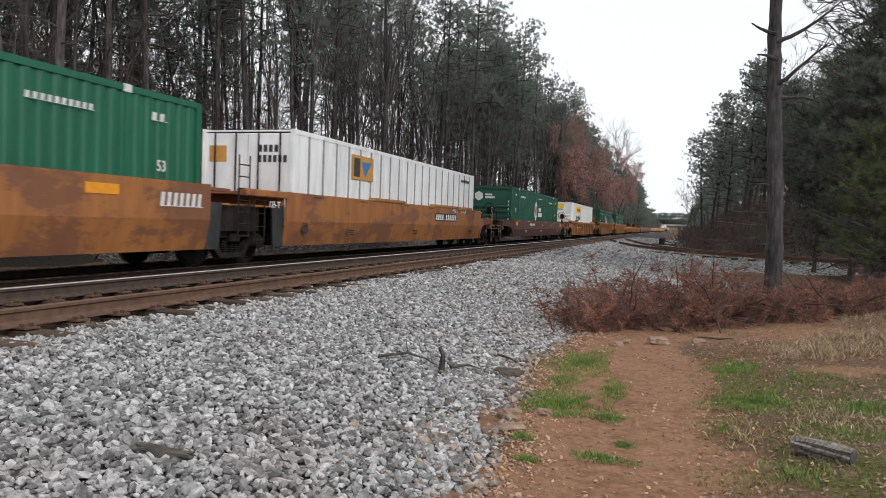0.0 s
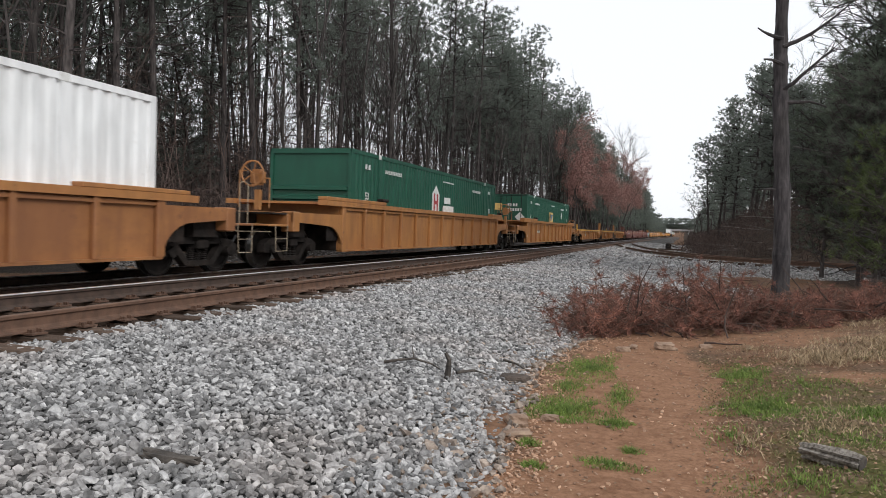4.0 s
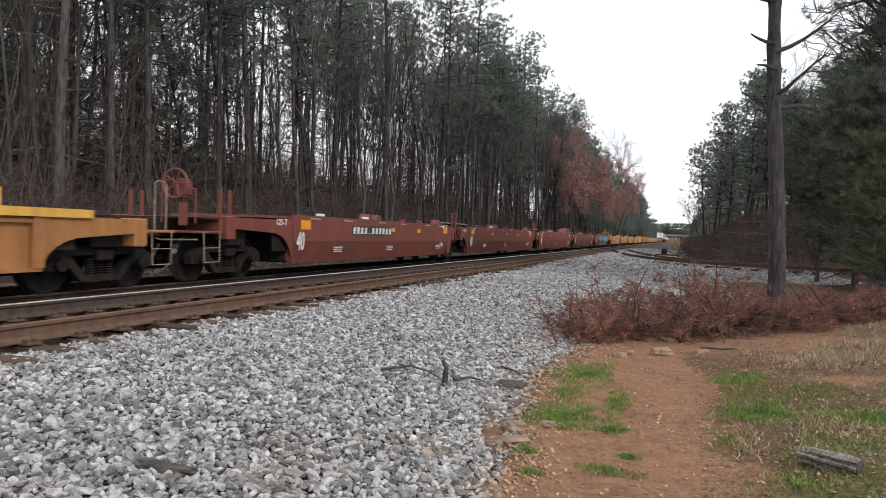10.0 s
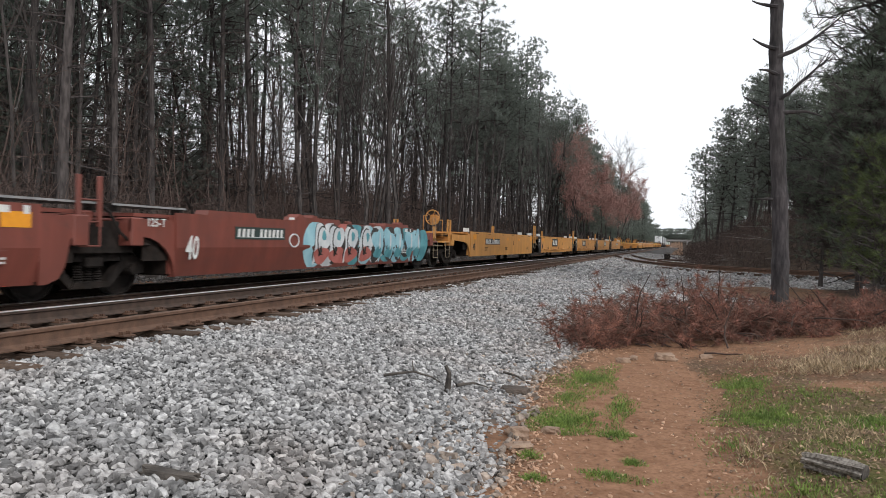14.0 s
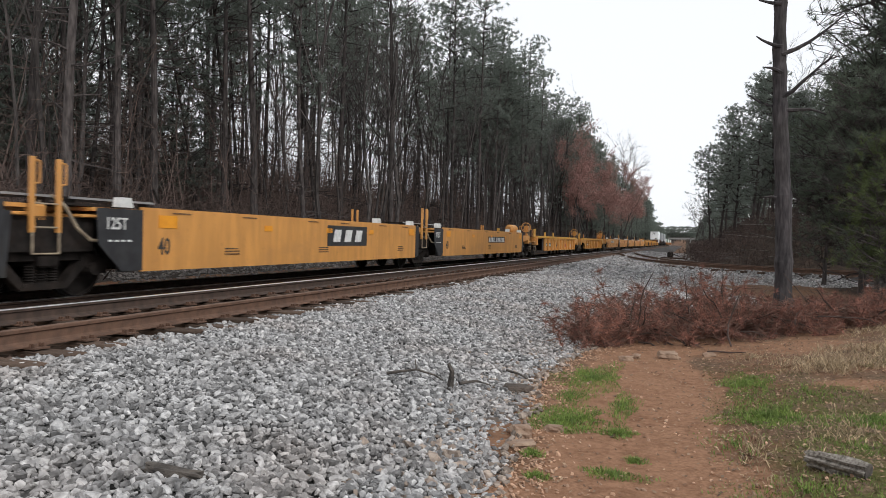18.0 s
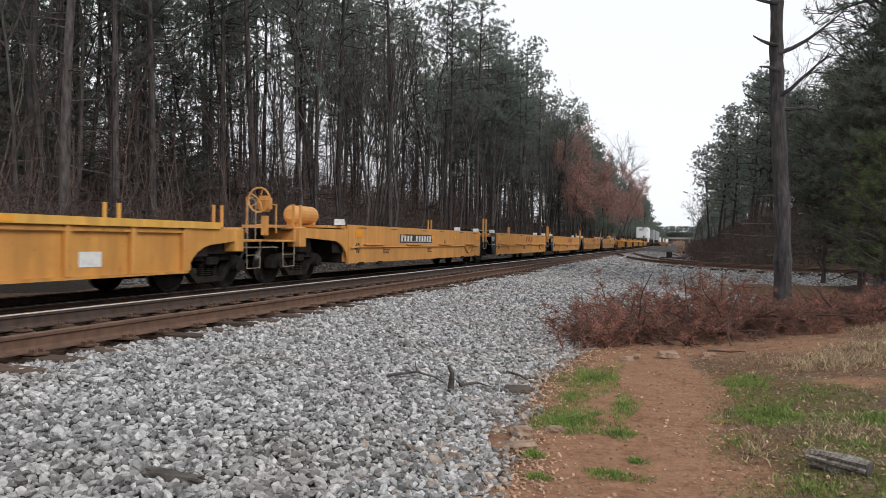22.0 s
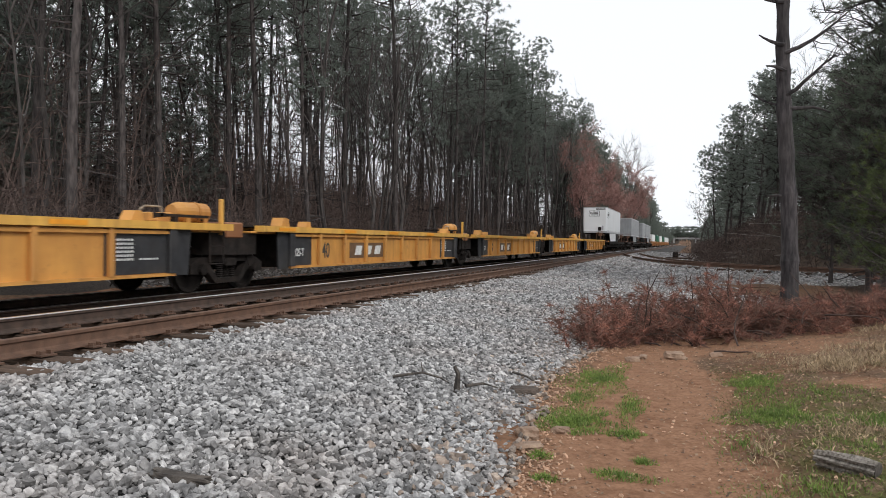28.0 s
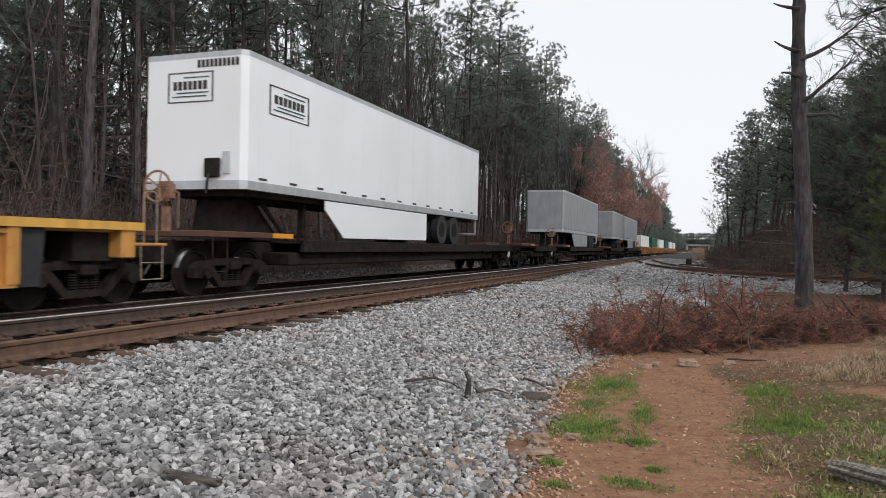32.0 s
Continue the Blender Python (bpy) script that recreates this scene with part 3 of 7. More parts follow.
def straight_track(name, xc, zc, y0, y1, label, tie_from, tie_to):
    ob = tagged(new(name), label, "railway track", kind="structure")
    ob.location = (xc, 0, zc)
    for s in (-1, 1):
        r = part("rail", prism([(x + s * 0.753, z) for x, z in rail_profile()], "y", y0, y1), (M_RAIL if s > 0 else M_DARKRAIL) if xc == XN else M_SHADERAIL, ob)
        if not (s > 0 and xc == XN):
            crown = [(-0.037, -0.014), (0.037, -0.014), (0.037, -0.007), (0.032, -0.001), (0.013, 0.002), (-0.013, 0.002), (-0.032, -0.001), (-0.037, -0.007)]
            part("rail_head", prism([(x + s * 0.753, z) for x, z in crown], "y", y0, y1), M_HEAD, r, "rail head worn bright")
    me = boxes((-1.38, 1.38, -0.115, 0.115, -0.195 - 0.17, -0.195), bevel=0.012)
    tie = bpy.data.meshes.new("tie")
    me.to_mesh(tie)
    tie.materials.append(M_TIE)
    pl = bpy.data.meshes.new("tie_plate")
    bm = bmesh.new()
    for s in (-1, 1):
        box(bm, s * 0.753 - 0.17, s * 0.753 + 0.17, -0.09, 0.09, -0.195, -0.178)
        for dx in (-0.095, 0.095, -0.13, 0.13):
            for dy in (-0.05, 0.055):
                box(bm, s * 0.753 + dx - 0.014, s * 0.753 + dx + 0.014, dy - 0.016, dy + 0.016, -0.18, -0.145)
    bm.to_mesh(pl)
    bm.free()
    pl.materials.append(M_RAIL if xc == XN else M_SHADERAIL)
    rng = random.Random(4)
    y, k = tie_from, 0
    while y < tie_to:
        t = new("tie", tie)
        t.parent = ob
        t.matrix_basis = pose(rng.uniform(-0.13, 0.13), y, rng.uniform(-0.022, 0.0), 0, rng.uniform(-0.9, 0.9), rng.uniform(-2.2, 2.2))
        if y < 40:
            p = new("tie_plate", pl)
            p.parent = ob
            p.location = (0, y, 0)
        y += 0.585 + rng.uniform(-0.04, 0.04)
    return ob


straight_track("track_near", XN, 0.0, -40, 430, "rusty steel rails spiked to creosoted wooden ties", 3.0, 78)
straight_track("track_far", XT, ZT, -40, 900, "steel rails on wooden ties under the freight train", 6.0, 40)


def spur():
    ob = tagged(new("track_spur"), "rusty spur track curving off through the ballast", "railway track", kind="structure")
    pts = [spur_at(i / 6) for i in range(6, 6 * (len(SPUR) - 1) + 1)]
    for s in (-1, 1):
        verts, prof = [], [(x, z + 0.0) for x, z in rail_profile()]
        for i, p in enumerate(pts):
            d = (pts[min(i + 1, len(pts) - 1)] - pts[max(i - 1, 0)]).normalized()
            nrm = Vector((d.y, -d.x))
            for x, z in prof:
                q = p + nrm * (s * 0.753 + x)
                verts.append((q.x, q.y, z))
        w = len(prof)
        faces = [(i * w + j, i * w + (j + 1) % w, (i + 1) * w + (j + 1) % w, (i + 1) * w + j) for i in range(len(pts) - 1) for j in range(w)]
        me = bpy.data.meshes.new("rail")
        me.from_pydata(verts, [], faces)
        me.materials.append(M_RAIL)
        r = new("rail", me)
        r.parent = ob
    me = bpy.data.meshes.new("tie")
    bm = boxes((-1.3, 1.3, -0.115, 0.115, -0.36, -0.19))
    bm.to_mesh(me)
    bm.free()
    me.materials.append(M_TIE)
    k, last = 1.6, spur_at(1.6)
    while k < len(SPUR) - 1.2:
        k += 0.005
        p = spur_at(k)
        if (p - last).length > 0.75:
            d = p - last
            t = new("tie", me)
            t.parent = ob
            t.matrix_basis = pose(p.x, p.y, 0, 0, 0, math.degrees(math.atan2(-d.x, d.y)))
            last = p


spur()


def switch_stand():
    ob = tagged(new("switch_stand"), "low dark steel switch stand beside the turnout", "switch stand")
    ob.location = (-1.2, 62, -0.32)
    part("base", boxes((-1.2, 1.2, -0.2, 0.2, 0, 0.12), bevel=0.02), M_TIE, ob)
    part("stand", boxes((-0.2, 0.25, -0.15, 0.15, 0.12, 0.55), bevel=0.03), M_STEELDARK, ob)
    part("lever", pipe([(0.2, 0, 0.4), (0.8, 0, 0.2)], 0.03), M_STEELDARK, ob)


switch_stand()


def overpass():
    ob = tagged(new("overpass"), "pale concrete road bridge across the tracks, far off", "bridge", kind="structure")
    ob.location = (0, 800, 0)
    part("deck", boxes((-90, 90, -4, 4, 5.4, 6.4)), M_CONC, ob)
    part("parapet", boxes((-90, 90, -4.2, -3.9, 6.4, 7.0)), M_CONC, ob)
    for x in (-26, -17, 4.5, 14):
        part("pier", boxes((x - 0.7, x + 0.7, -3.5, 3.5, -1, 5.4)), M_CONC, ob)


overpass()


# ---- trees ----
class Heap:
    """Vertices and faces gathered for one mesh."""

    def __init__(self):
        self.v, self.f = [], []

    def limb(self, pts, radii, sides=5):
        base = len(self.v)
        for i, p in enumerate(pts):
            d = (pts[min(i + 1, len(pts) - 1)] - pts[max(i - 1, 0)]).normalized()
            u = d.orthogonal().normalized()
            w = d.cross(u)
            for k in range(sides):
                a = 2 * math.pi * k / sides
                self.v.append(tuple(p + radii[i] * (math.cos(a) * u + math.sin(a) * w)))
        for i in range(len(pts) - 1):
            for k in range(sides):
                a, b = base + i * sides + k, base + i * sides + (k + 1) % sides
                self.f.append((a, b, b + sides, a + sides))

    def tuft(self, p, axis, count, length, width, rng, spread=1.0):
        """Needles, thin and three-cornered, standing out round one point."""
        for _ in range(count):
            d = Vector((rng.gauss(0, spread), rng.gauss(0, spread), rng.gauss(0, spread))) + axis
            d.normalize()
            u = d.orthogonal().normalized()
            u.rotate(Matrix.Rotation(rng.uniform(0, 6.28), 3, d))
            b = len(self.v)
            e = p + d * length * rng.uniform(0.6, 1.2)
            self.v += [tuple(p - u * width * 0.5 + d * length * 0.1), tuple(p + u * width * 0.5 + d * length * 0.1), tuple(e)]
            self.f.append((b, b + 1, b + 2))

    def object(self, name, material, parent=None):
        me = bpy.data.meshes.new(name)
        me.from_pydata(self.v, [], self.f)
        me.materials.append(material)
        ob = new(name, me)
        ob.parent = parent
        return ob


def wander(rng, p, d, n, step, bend, lift=0.0):
    pts = [Vector(p)]
    d = Vector(d).normalized()
    for _ in range(n):
        d = (d + Vector((rng.gauss(0, bend), rng.gauss(0, bend), rng.gauss(0, bend) + lift))).normalized()
        pts.append(pts[-1] + d * step)
    return pts


def pine(seed, tall, clear, radius, tufts, reach=2.6, needles=15, length=0.40, width=0.034, needle=None, label="", name="pine_tree", stubs=14, material=None, clump=0.36, side_twigs=True):
    """A pine: straight tapered trunk, stubs of dead limbs, and a ragged crown of needle tufts from `clear` upward."""
    rng = random.Random(seed)
    ob = tagged(new(name), label, "pine tree")
    wood, crown = Heap(), Heap()
    lean = Vector((rng.uniform(-0.012, 0.012), rng.uniform(-0.012, 0.012), 1))
    pts = wander(rng, (0, 0, -0.3), lean, 10, tall / 10, 0.022)
    rad = [radius * (1.18 if i == 0 else 1.0 - 0.085 * i) for i in range(11)]
    wood.limb(pts, rad, 9)

    def spine(h):
        k = min(9.999, max(0, (h + 0.3) / tall * 10))
        i = int(k)
        return pts[i].lerp(pts[i + 1], k - i)
    for _ in range(stubs):
        h = rng.uniform(0.12, 1.0) * clear
        a = rng.uniform(0, 6.28)
        n = rng.choice((2, 3, 5))
        lp = wander(rng, spine(h), (math.cos(a), math.sin(a), rng.uniform(-0.25, 0.3)), n, 0.45, 0.16)
        wood.limb(lp, [0.035 * (1 - 0.8 * i / n) for i in range(n + 1)], 4)
    per = 7
    for _ in range(tufts // per):
        k = 0.97 * rng.random() ** 0.85
        h = clear + (tall - clear) * k
        a = rng.uniform(0, 6.28)
        r = reach * (1 - k) ** 0.4 * (0.55 + 0.45 * min(1.0, k * 4)) * rng.uniform(0.45, 1.2)
        n = 4
        lp = wander(rng, spine(h), (math.cos(a), math.sin(a), rng.uniform(-0.1, 0.55)), n, r / n, 0.18, 0.04)
        wood.limb(lp, [0.045 * (1 - 0.85 * i / n) for i in range(n + 1)], 3)
        for j in range(per):
            q = lp[rng.choice((1, 2, 3, 3, 4, 4, 4))]
            e = q + Vector((rng.gauss(0, clump) + 0.15 * math.cos(a), rng.gauss(0, clump) + 0.15 * math.sin(a), abs(rng.gauss(0, clump * 0.8)) + 0.05))
            if side_twigs:
                wood.limb([q, e], [0.012, 0.007], 3)
            crown.tuft(e, Vector((math.cos(a) * 0.25, math.sin(a) * 0.25, 0.35)), needles, length * rng.uniform(0.75, 1.25), width, rng)
    wood.object("trunk", material or M_BARK, ob)
    crown.object("crown", needle or M_NEEDLE, ob)
    return ob


def bare_tree(seed, tall, radius, label, name="bare_tree", buds=0, twigs=5, material=None, spread=0.5, category="tree", fine=0.006):
    rng = random.Random(seed)
    ob = tagged(new(name), label, category)
    wood, twig, crown = Heap(), Heap(), Heap()

    def grow(p, d, length, r, depth):
        n = 4
        pts = wander(rng, p, d, n, length / n, 0.13, 0.05)
        (twig if depth else wood).limb(pts, [r * (1 - 0.55 * i / n) for i in range(n + 1)], 3 if depth else 6)
        if depth >= 3:
            for q in pts[1:]:
                for _ in range(buds):
                    crown.tuft(q + Vector((rng.gauss(0, 0.3), rng.gauss(0, 0.3), rng.gauss(0, 0.3))), Vector((0, 0, 0)), 3, 0.19, 0.08, rng)
            return
        for i in range(twigs):
            k = rng.uniform(0.35, 1.0) if depth else rng.uniform(0.3, 1.0)
            j = min(n - 1, int(k * n))
            q = pts[j].lerp(pts[j + 1], k * n - j)
            dd = (pts[j + 1] - pts[j]).normalized() + Vector((rng.gauss(0, spread), rng.gauss(0, spread), rng.gauss(0.1, spread * 0.6)))
            grow(q, dd, length * rng.uniform(0.35, 0.62), max(fine, r * rng.uniform(0.3, 0.5)), depth + 1)
    grow((0, 0, -0.3), (rng.uniform(-0.06, 0.06), rng.uniform(-0.06, 0.06), 1), tall * 0.72, radius, 0)
    wood.object("trunk", material or M_GREYBARK, ob)
    twig.object("crown", material or M_GREYBARK, ob)
    if buds:
        crown.object("foliage", M_BUD, ob)
    return ob


def thicket(seed, label, material=None, count=20, tall=2.2, wide=1.6, category="shrub", name="leafless_shrub"):
    rng = random.Random(seed)
    ob = tagged(new(name), label, category)
    w = Heap()
    for _ in range(count):
        p = Vector((rng.gauss(0, wide * 0.45), rng.gauss(0, wide * 0.45), -0.1))
        n = 4
        pts = wander(rng, p, (rng.gauss(0, 0.3), rng.gauss(0, 0.3), 1), n, tall * rng.uniform(0.3, 1.0) / n, 0.18)
        w.limb(pts, [0.016 * (1 - 0.8 * i / n) for i in range(n + 1)], 3)
        for q in pts[1:]:
            for _ in range(2):
                a = wander(rng, q, (rng.gauss(0, 1), rng.gauss(0, 1), rng.gauss(0.4, 0.6)), 2, rng.uniform(0.12, 0.32), 0.3)
                w.limb(a, [0.008, 0.006, 0.003], 3)
    tagged(w.object("bramble", material or M_TWIG, ob), kind="stuff")
    return ob


def set_out(makers, spots, seed):
    """The first of each kind goes to its own spot, the rest are copies turned and placed at random."""
    rng = random.Random(seed)
    used = set()
    for x, y, z, k, *big in spots:
        ob = makers[k % len(makers)]
        m = pose(x, y, z, rng.uniform(-1, 1), rng.uniform(-1, 1), rng.uniform(0, 360)) @ Matrix.Scale(big[0] if big else 1.0, 4)
        if id(ob) in used:
            copy_thing(ob, m)
        else:
            ob.matrix_basis = m
            used.add(id(ob))


def joined_wood(name, makers, spots, label, seed):
    """Trees too far off to tell apart, in one mesh a material."""
    rng = random.Random(seed)
    ob = tagged(new(name), label, "woods", kind="stuff")
    for part_name, piece in (("trunks", "trunk"), ("crowns", "crown")):
        vs, fs, n = [], [], 0
        rng.seed(seed)
        source = [next(c for c in m.children if c.name.startswith(piece)).data for m in makers]
        for x, y, z, k in spots:
            m = np.array(pose(x, y, z, 0, 0, rng.uniform(0, 360)))
            src = source[k % len(makers)]
            v = np.empty(len(src.vertices) * 3)
            src.vertices.foreach_get("co", v)
            vs.append(v.reshape(-1, 3) @ m[:3, :3].T + m[:3, 3])
            keep = 90 if piece == "trunk" else len(src.polygons)     # the stem alone, without its fine limbs
            fs += [tuple(i + n for i in p.vertices) for p in itertools.islice(src.polygons, keep)]
            n += len(src.vertices)
        me = bpy.data.meshes.new(part_name)
        me.from_pydata(np.concatenate(vs).tolist(), [], fs)
        me.materials.append(source[0].materials[0])
        o = new(part_name, me)
        o.parent = ob


TALL_PINE = "tall loblolly pine, dark straight trunk and thin green crown"
left_pines = [pine(20 + i, (19, 21, 20, 22)[i], (8.5, 10.0, 7.0, 11.5)[i], (0.13, 0.165, 0.11, 0.18)[i], 330, reach=(3.0, 3.4, 2.8, 3.6)[i], needles=20, length=0.27, width=0.060, label=TALL_PINE, stubs=26, clump=0.42, side_twigs=False) for i in range(4)]
low_pine = [pine(30 + i, (17, 18)[i], (5.0, 6.5)[i], (0.13, 0.15)[i], 430, reach=3.4, needles=22, length=0.27, width=0.062, label="dense green pine branched almost to the ground", clump=0.45, side_twigs=False) for i in range(2)]
thin_trees = [bare_tree(40 + i, (13, 15, 10, 17)[i], (0.07, 0.09, 0.05, 0.12)[i], "slender leafless hardwood with grey bark", twigs=5, spread=0.46) for i in range(4)]
far_pine = [pine(38 + i, (17, 20)[i], (1.0, 2.5)[i], 0.2, 280, reach=3.9, needles=12, length=0.5, width=0.15, label="full green pine beside the track, far off", stubs=0, clump=0.5, side_twigs=False) for i in range(2)]
far_pine[0].location, far_pine[1].location = (-16, 121, -0.6), (-17, 128, -0.6)
far_bush = [pine(33 + i, (16, 13)[i], 0.3, 0.2, 150, reach=4.5, needles=9, length=0.9, width=0.25, label="distant green tree full to the ground", stubs=0, side_twigs=False) for i in range(2)]
far_bush[0].location, far_bush[1].location = (-24, 700, -0.6), (-25, 720, -0.6)
dark_pine = [pine(35 + i, (12, 9.5)[i], 0.8, 0.11, 420, reach=2.3, needles=18, length=0.26, width=0.05, label="dark evergreen with branches down to the ground", side_twigs=False) for i in range(2)]
shrubs = [thicket(50 + i, "leafless brown undergrowth at the edge of the wood") for i in range(3)]


def left_wood():
    rng = random.Random(71)
    pines, lows, thins, low_growth, dark = [], [], [], [], []
    for i in range(222):
        y = 6 + 118 * rng.random()
        x = -15.8 - 22 * rng.random() ** 1.1
        if y < 26 and x > -18:
            continue
        gap = 0.36 < -x / y < 0.70           # the thinner stretch through which the sky shows
        if x < -0.98 * y - 6 or (gap and rng.random() < 0.42):
            continue
        pines.append((x, y, height(x, y) - 0.1, rng.randrange(4)))
    far = [(-14.8 - 10 * rng.random(), 118 + 270 * rng.random(), -0.6, rng.randrange(2)) for i in range(110)]
    deep = [(-18 - 16 * rng.random(), 380 + 410 * rng.random(), -0.6, rng.randrange(2)) for i in range(110)]
    joined_wood("far_woods", far_bush, deep, "distant wood along the track", 24)
    joined_wood("far_woods", far_pine, far, "far pine wood along the track", 21)
    for i in range(19):
        y = 50 + 106 * rng.random()
        x = -15.2 - 5 * rng.random()
        lows.append((x, y, height(x, y) - 0.1, rng.randrange(2)))
    for i in range(50):                      # evergreens that close the near end of the wood
        y = 10 + 30 * rng.random()
        x = -24 - 20 * rng.random()
        if -x > 0.70 * y + 1:
            dark.append((x, y, height(x, y) - 0.1, rng.randrange(2)))
    for i in range(165):
        y = 6 + 105 * rng.random()
        x = -14.2 - 24 * rng.random() ** 1.2
        if x < -0.98 * y - 6 or (y < 30 and x > -18):
            continue
        thins.append((x, y, height(x, y) - 0.1, rng.randrange(4)))
    for i in range(170):
        y = 8 + 115 * rng.random() ** 1.2
        x = -13.9 - 7 * rng.random() ** 1.4
        low_growth.append((x, y, height(x, y), rng.randrange(3)))
    set_out(left_pines, pines, 1), set_out(low_pine, lows, 2), set_out(thin_trees, thins, 3), set_out(shrubs, low_growth, 4), set_out(dark_pine, dark, 5)
    # the tangle farther in, past telling apart
    w = Heap()
    for i in range(6800):
        y = 8 + 125 * rng.random() ** 1.1
        x = -17 - 30 * rng.random()
        if x < -0.98 * y - 8:
            continue
        n = 3
        tall = rng.uniform(1.4, 3.6) if rng.random() < 0.85 else rng.uniform(3, 6)
        pts = wander(rng, (x, y, height(x, y) - 0.1), (rng.gauss(0, 0.25), rng.gauss(0, 0.25), 1), n, tall / n, 0.14)
        w.limb(pts, [0.022, 0.017, 0.011, 0.005], 3)
        for q in pts[1:]:
            for _ in range(3):
                a = wander(rng, q, (rng.gauss(0, 1), rng.gauss(0, 1), rng.gauss(0.3, 0.5)), 2, rng.uniform(0.2, 0.5), 0.3)
                w.limb(a, [0.012, 0.009, 0.004], 3)
    for i in range(900):
        y = 10 + 110 * rng.random()
        x = -19 - 24 * rng.random()
        if x < -0.98 * y - 8:
            continue
        n = 5
        tall = rng.uniform(4, 10)
        pts = wander(rng, (x, y, height(x, y) - 0.1), (rng.gauss(0, 0.1), rng.gauss(0, 0.1), 1), n, tall / n, 0.09)
        w.limb(pts, [0.04, 0.034, 0.027, 0.02, 0.012, 0.005], 3)
        for q in pts[1:]:
            for _ in range(4):
                a = wander(rng, q, (rng.gauss(0, 1), rng.gauss(0, 1), rng.gauss(0.45, 0.4)), 3, rng.uniform(0.25, 0.6), 0.25)
                w.limb(a, [0.014, 0.011, 0.008, 0.004], 3)
    ob = tagged(new("undergrowth"), "tangled leafless undergrowth deep in the wood", "undergrowth", kind="stuff")
    w.object("undergrowth_stems", M_TWIG, ob)


left_wood()


def red_trees():
    makers = [bare_tree(60 + i, (13, 15)[i], 0.12, "red maple in bud, reddish brown crown", "red_maple", buds=10, twigs=5, spread=0.55) for i in range(2)]
    rng = random.Random(5)
    set_out(makers, [(-12.7 - 1.2 * rng.random(), y, -0.6, i, 1.0) for i, y in enumerate((98, 104, 111, 118, 126, 135, 145, 156, 168))], 6)
    big = [bare_tree(64 + i, (25, 27)[i], 0.22, "tall leafless oak with a spreading crown", "oak_tree", twigs=7, spread=0.6, fine=0.016) for i in range(2)]
    set_out(big, [(-17, 172, -0.6, 0), (-15.5, 186, -0.6, 1), (-19, 200, -0.6, 0), (9.4, 110, 1.0, 1, 0.95)], 7)


red_trees()

# ---- right-hand wood ----
right_pines = [pine(80 + i, (15.5, 13.5)[i], (4.0, 3.0)[i], 0.15, 640, reach=2.7, needles=22, length=0.24, width=0.055, label="pine with a full dark green crown beside the spur", clump=0.34) for i in range(2)]
near_pines = [pine(90 + i, (14, 12, 13)[i], (2.6, 2.2, 3.2)[i], 0.13, 1100, reach=(2.9, 2.5, 2.4)[i], needles=28, length=0.2, width=0.014, needle=M_NEEDLE_SOFT, label="young pine with soft dark green needles", stubs=4, clump=0.34) for i in range(3)]
bushy = [pine(93 + i, (6.4, 5.2)[i], 0.4, 0.07, 900, reach=(2.0, 1.7)[i], needles=26, length=0.18, width=0.014, needle=M_NEEDLE_SOFT, label="bushy young pine with soft green needles", stubs=2, clump=0.34) for i in range(2)]
sapling_pines = [pine(95 + i, (4.6, 3.8)[i], 0.5, 0.05, 520, reach=1.5, needles=24, length=0.2, width=0.013, needle=M_NEEDLE_LIT, label="pine sapling with yellow-green needles", stubs=2, name="pine_sapling", clump=0.3) for i in range(2)]


M_FALLEN = mat("fallen_branch_bark", (0.17, 0.15, 0.135), (0.06, 0.052, 0.047), 10, 0.95, vary=0.5)


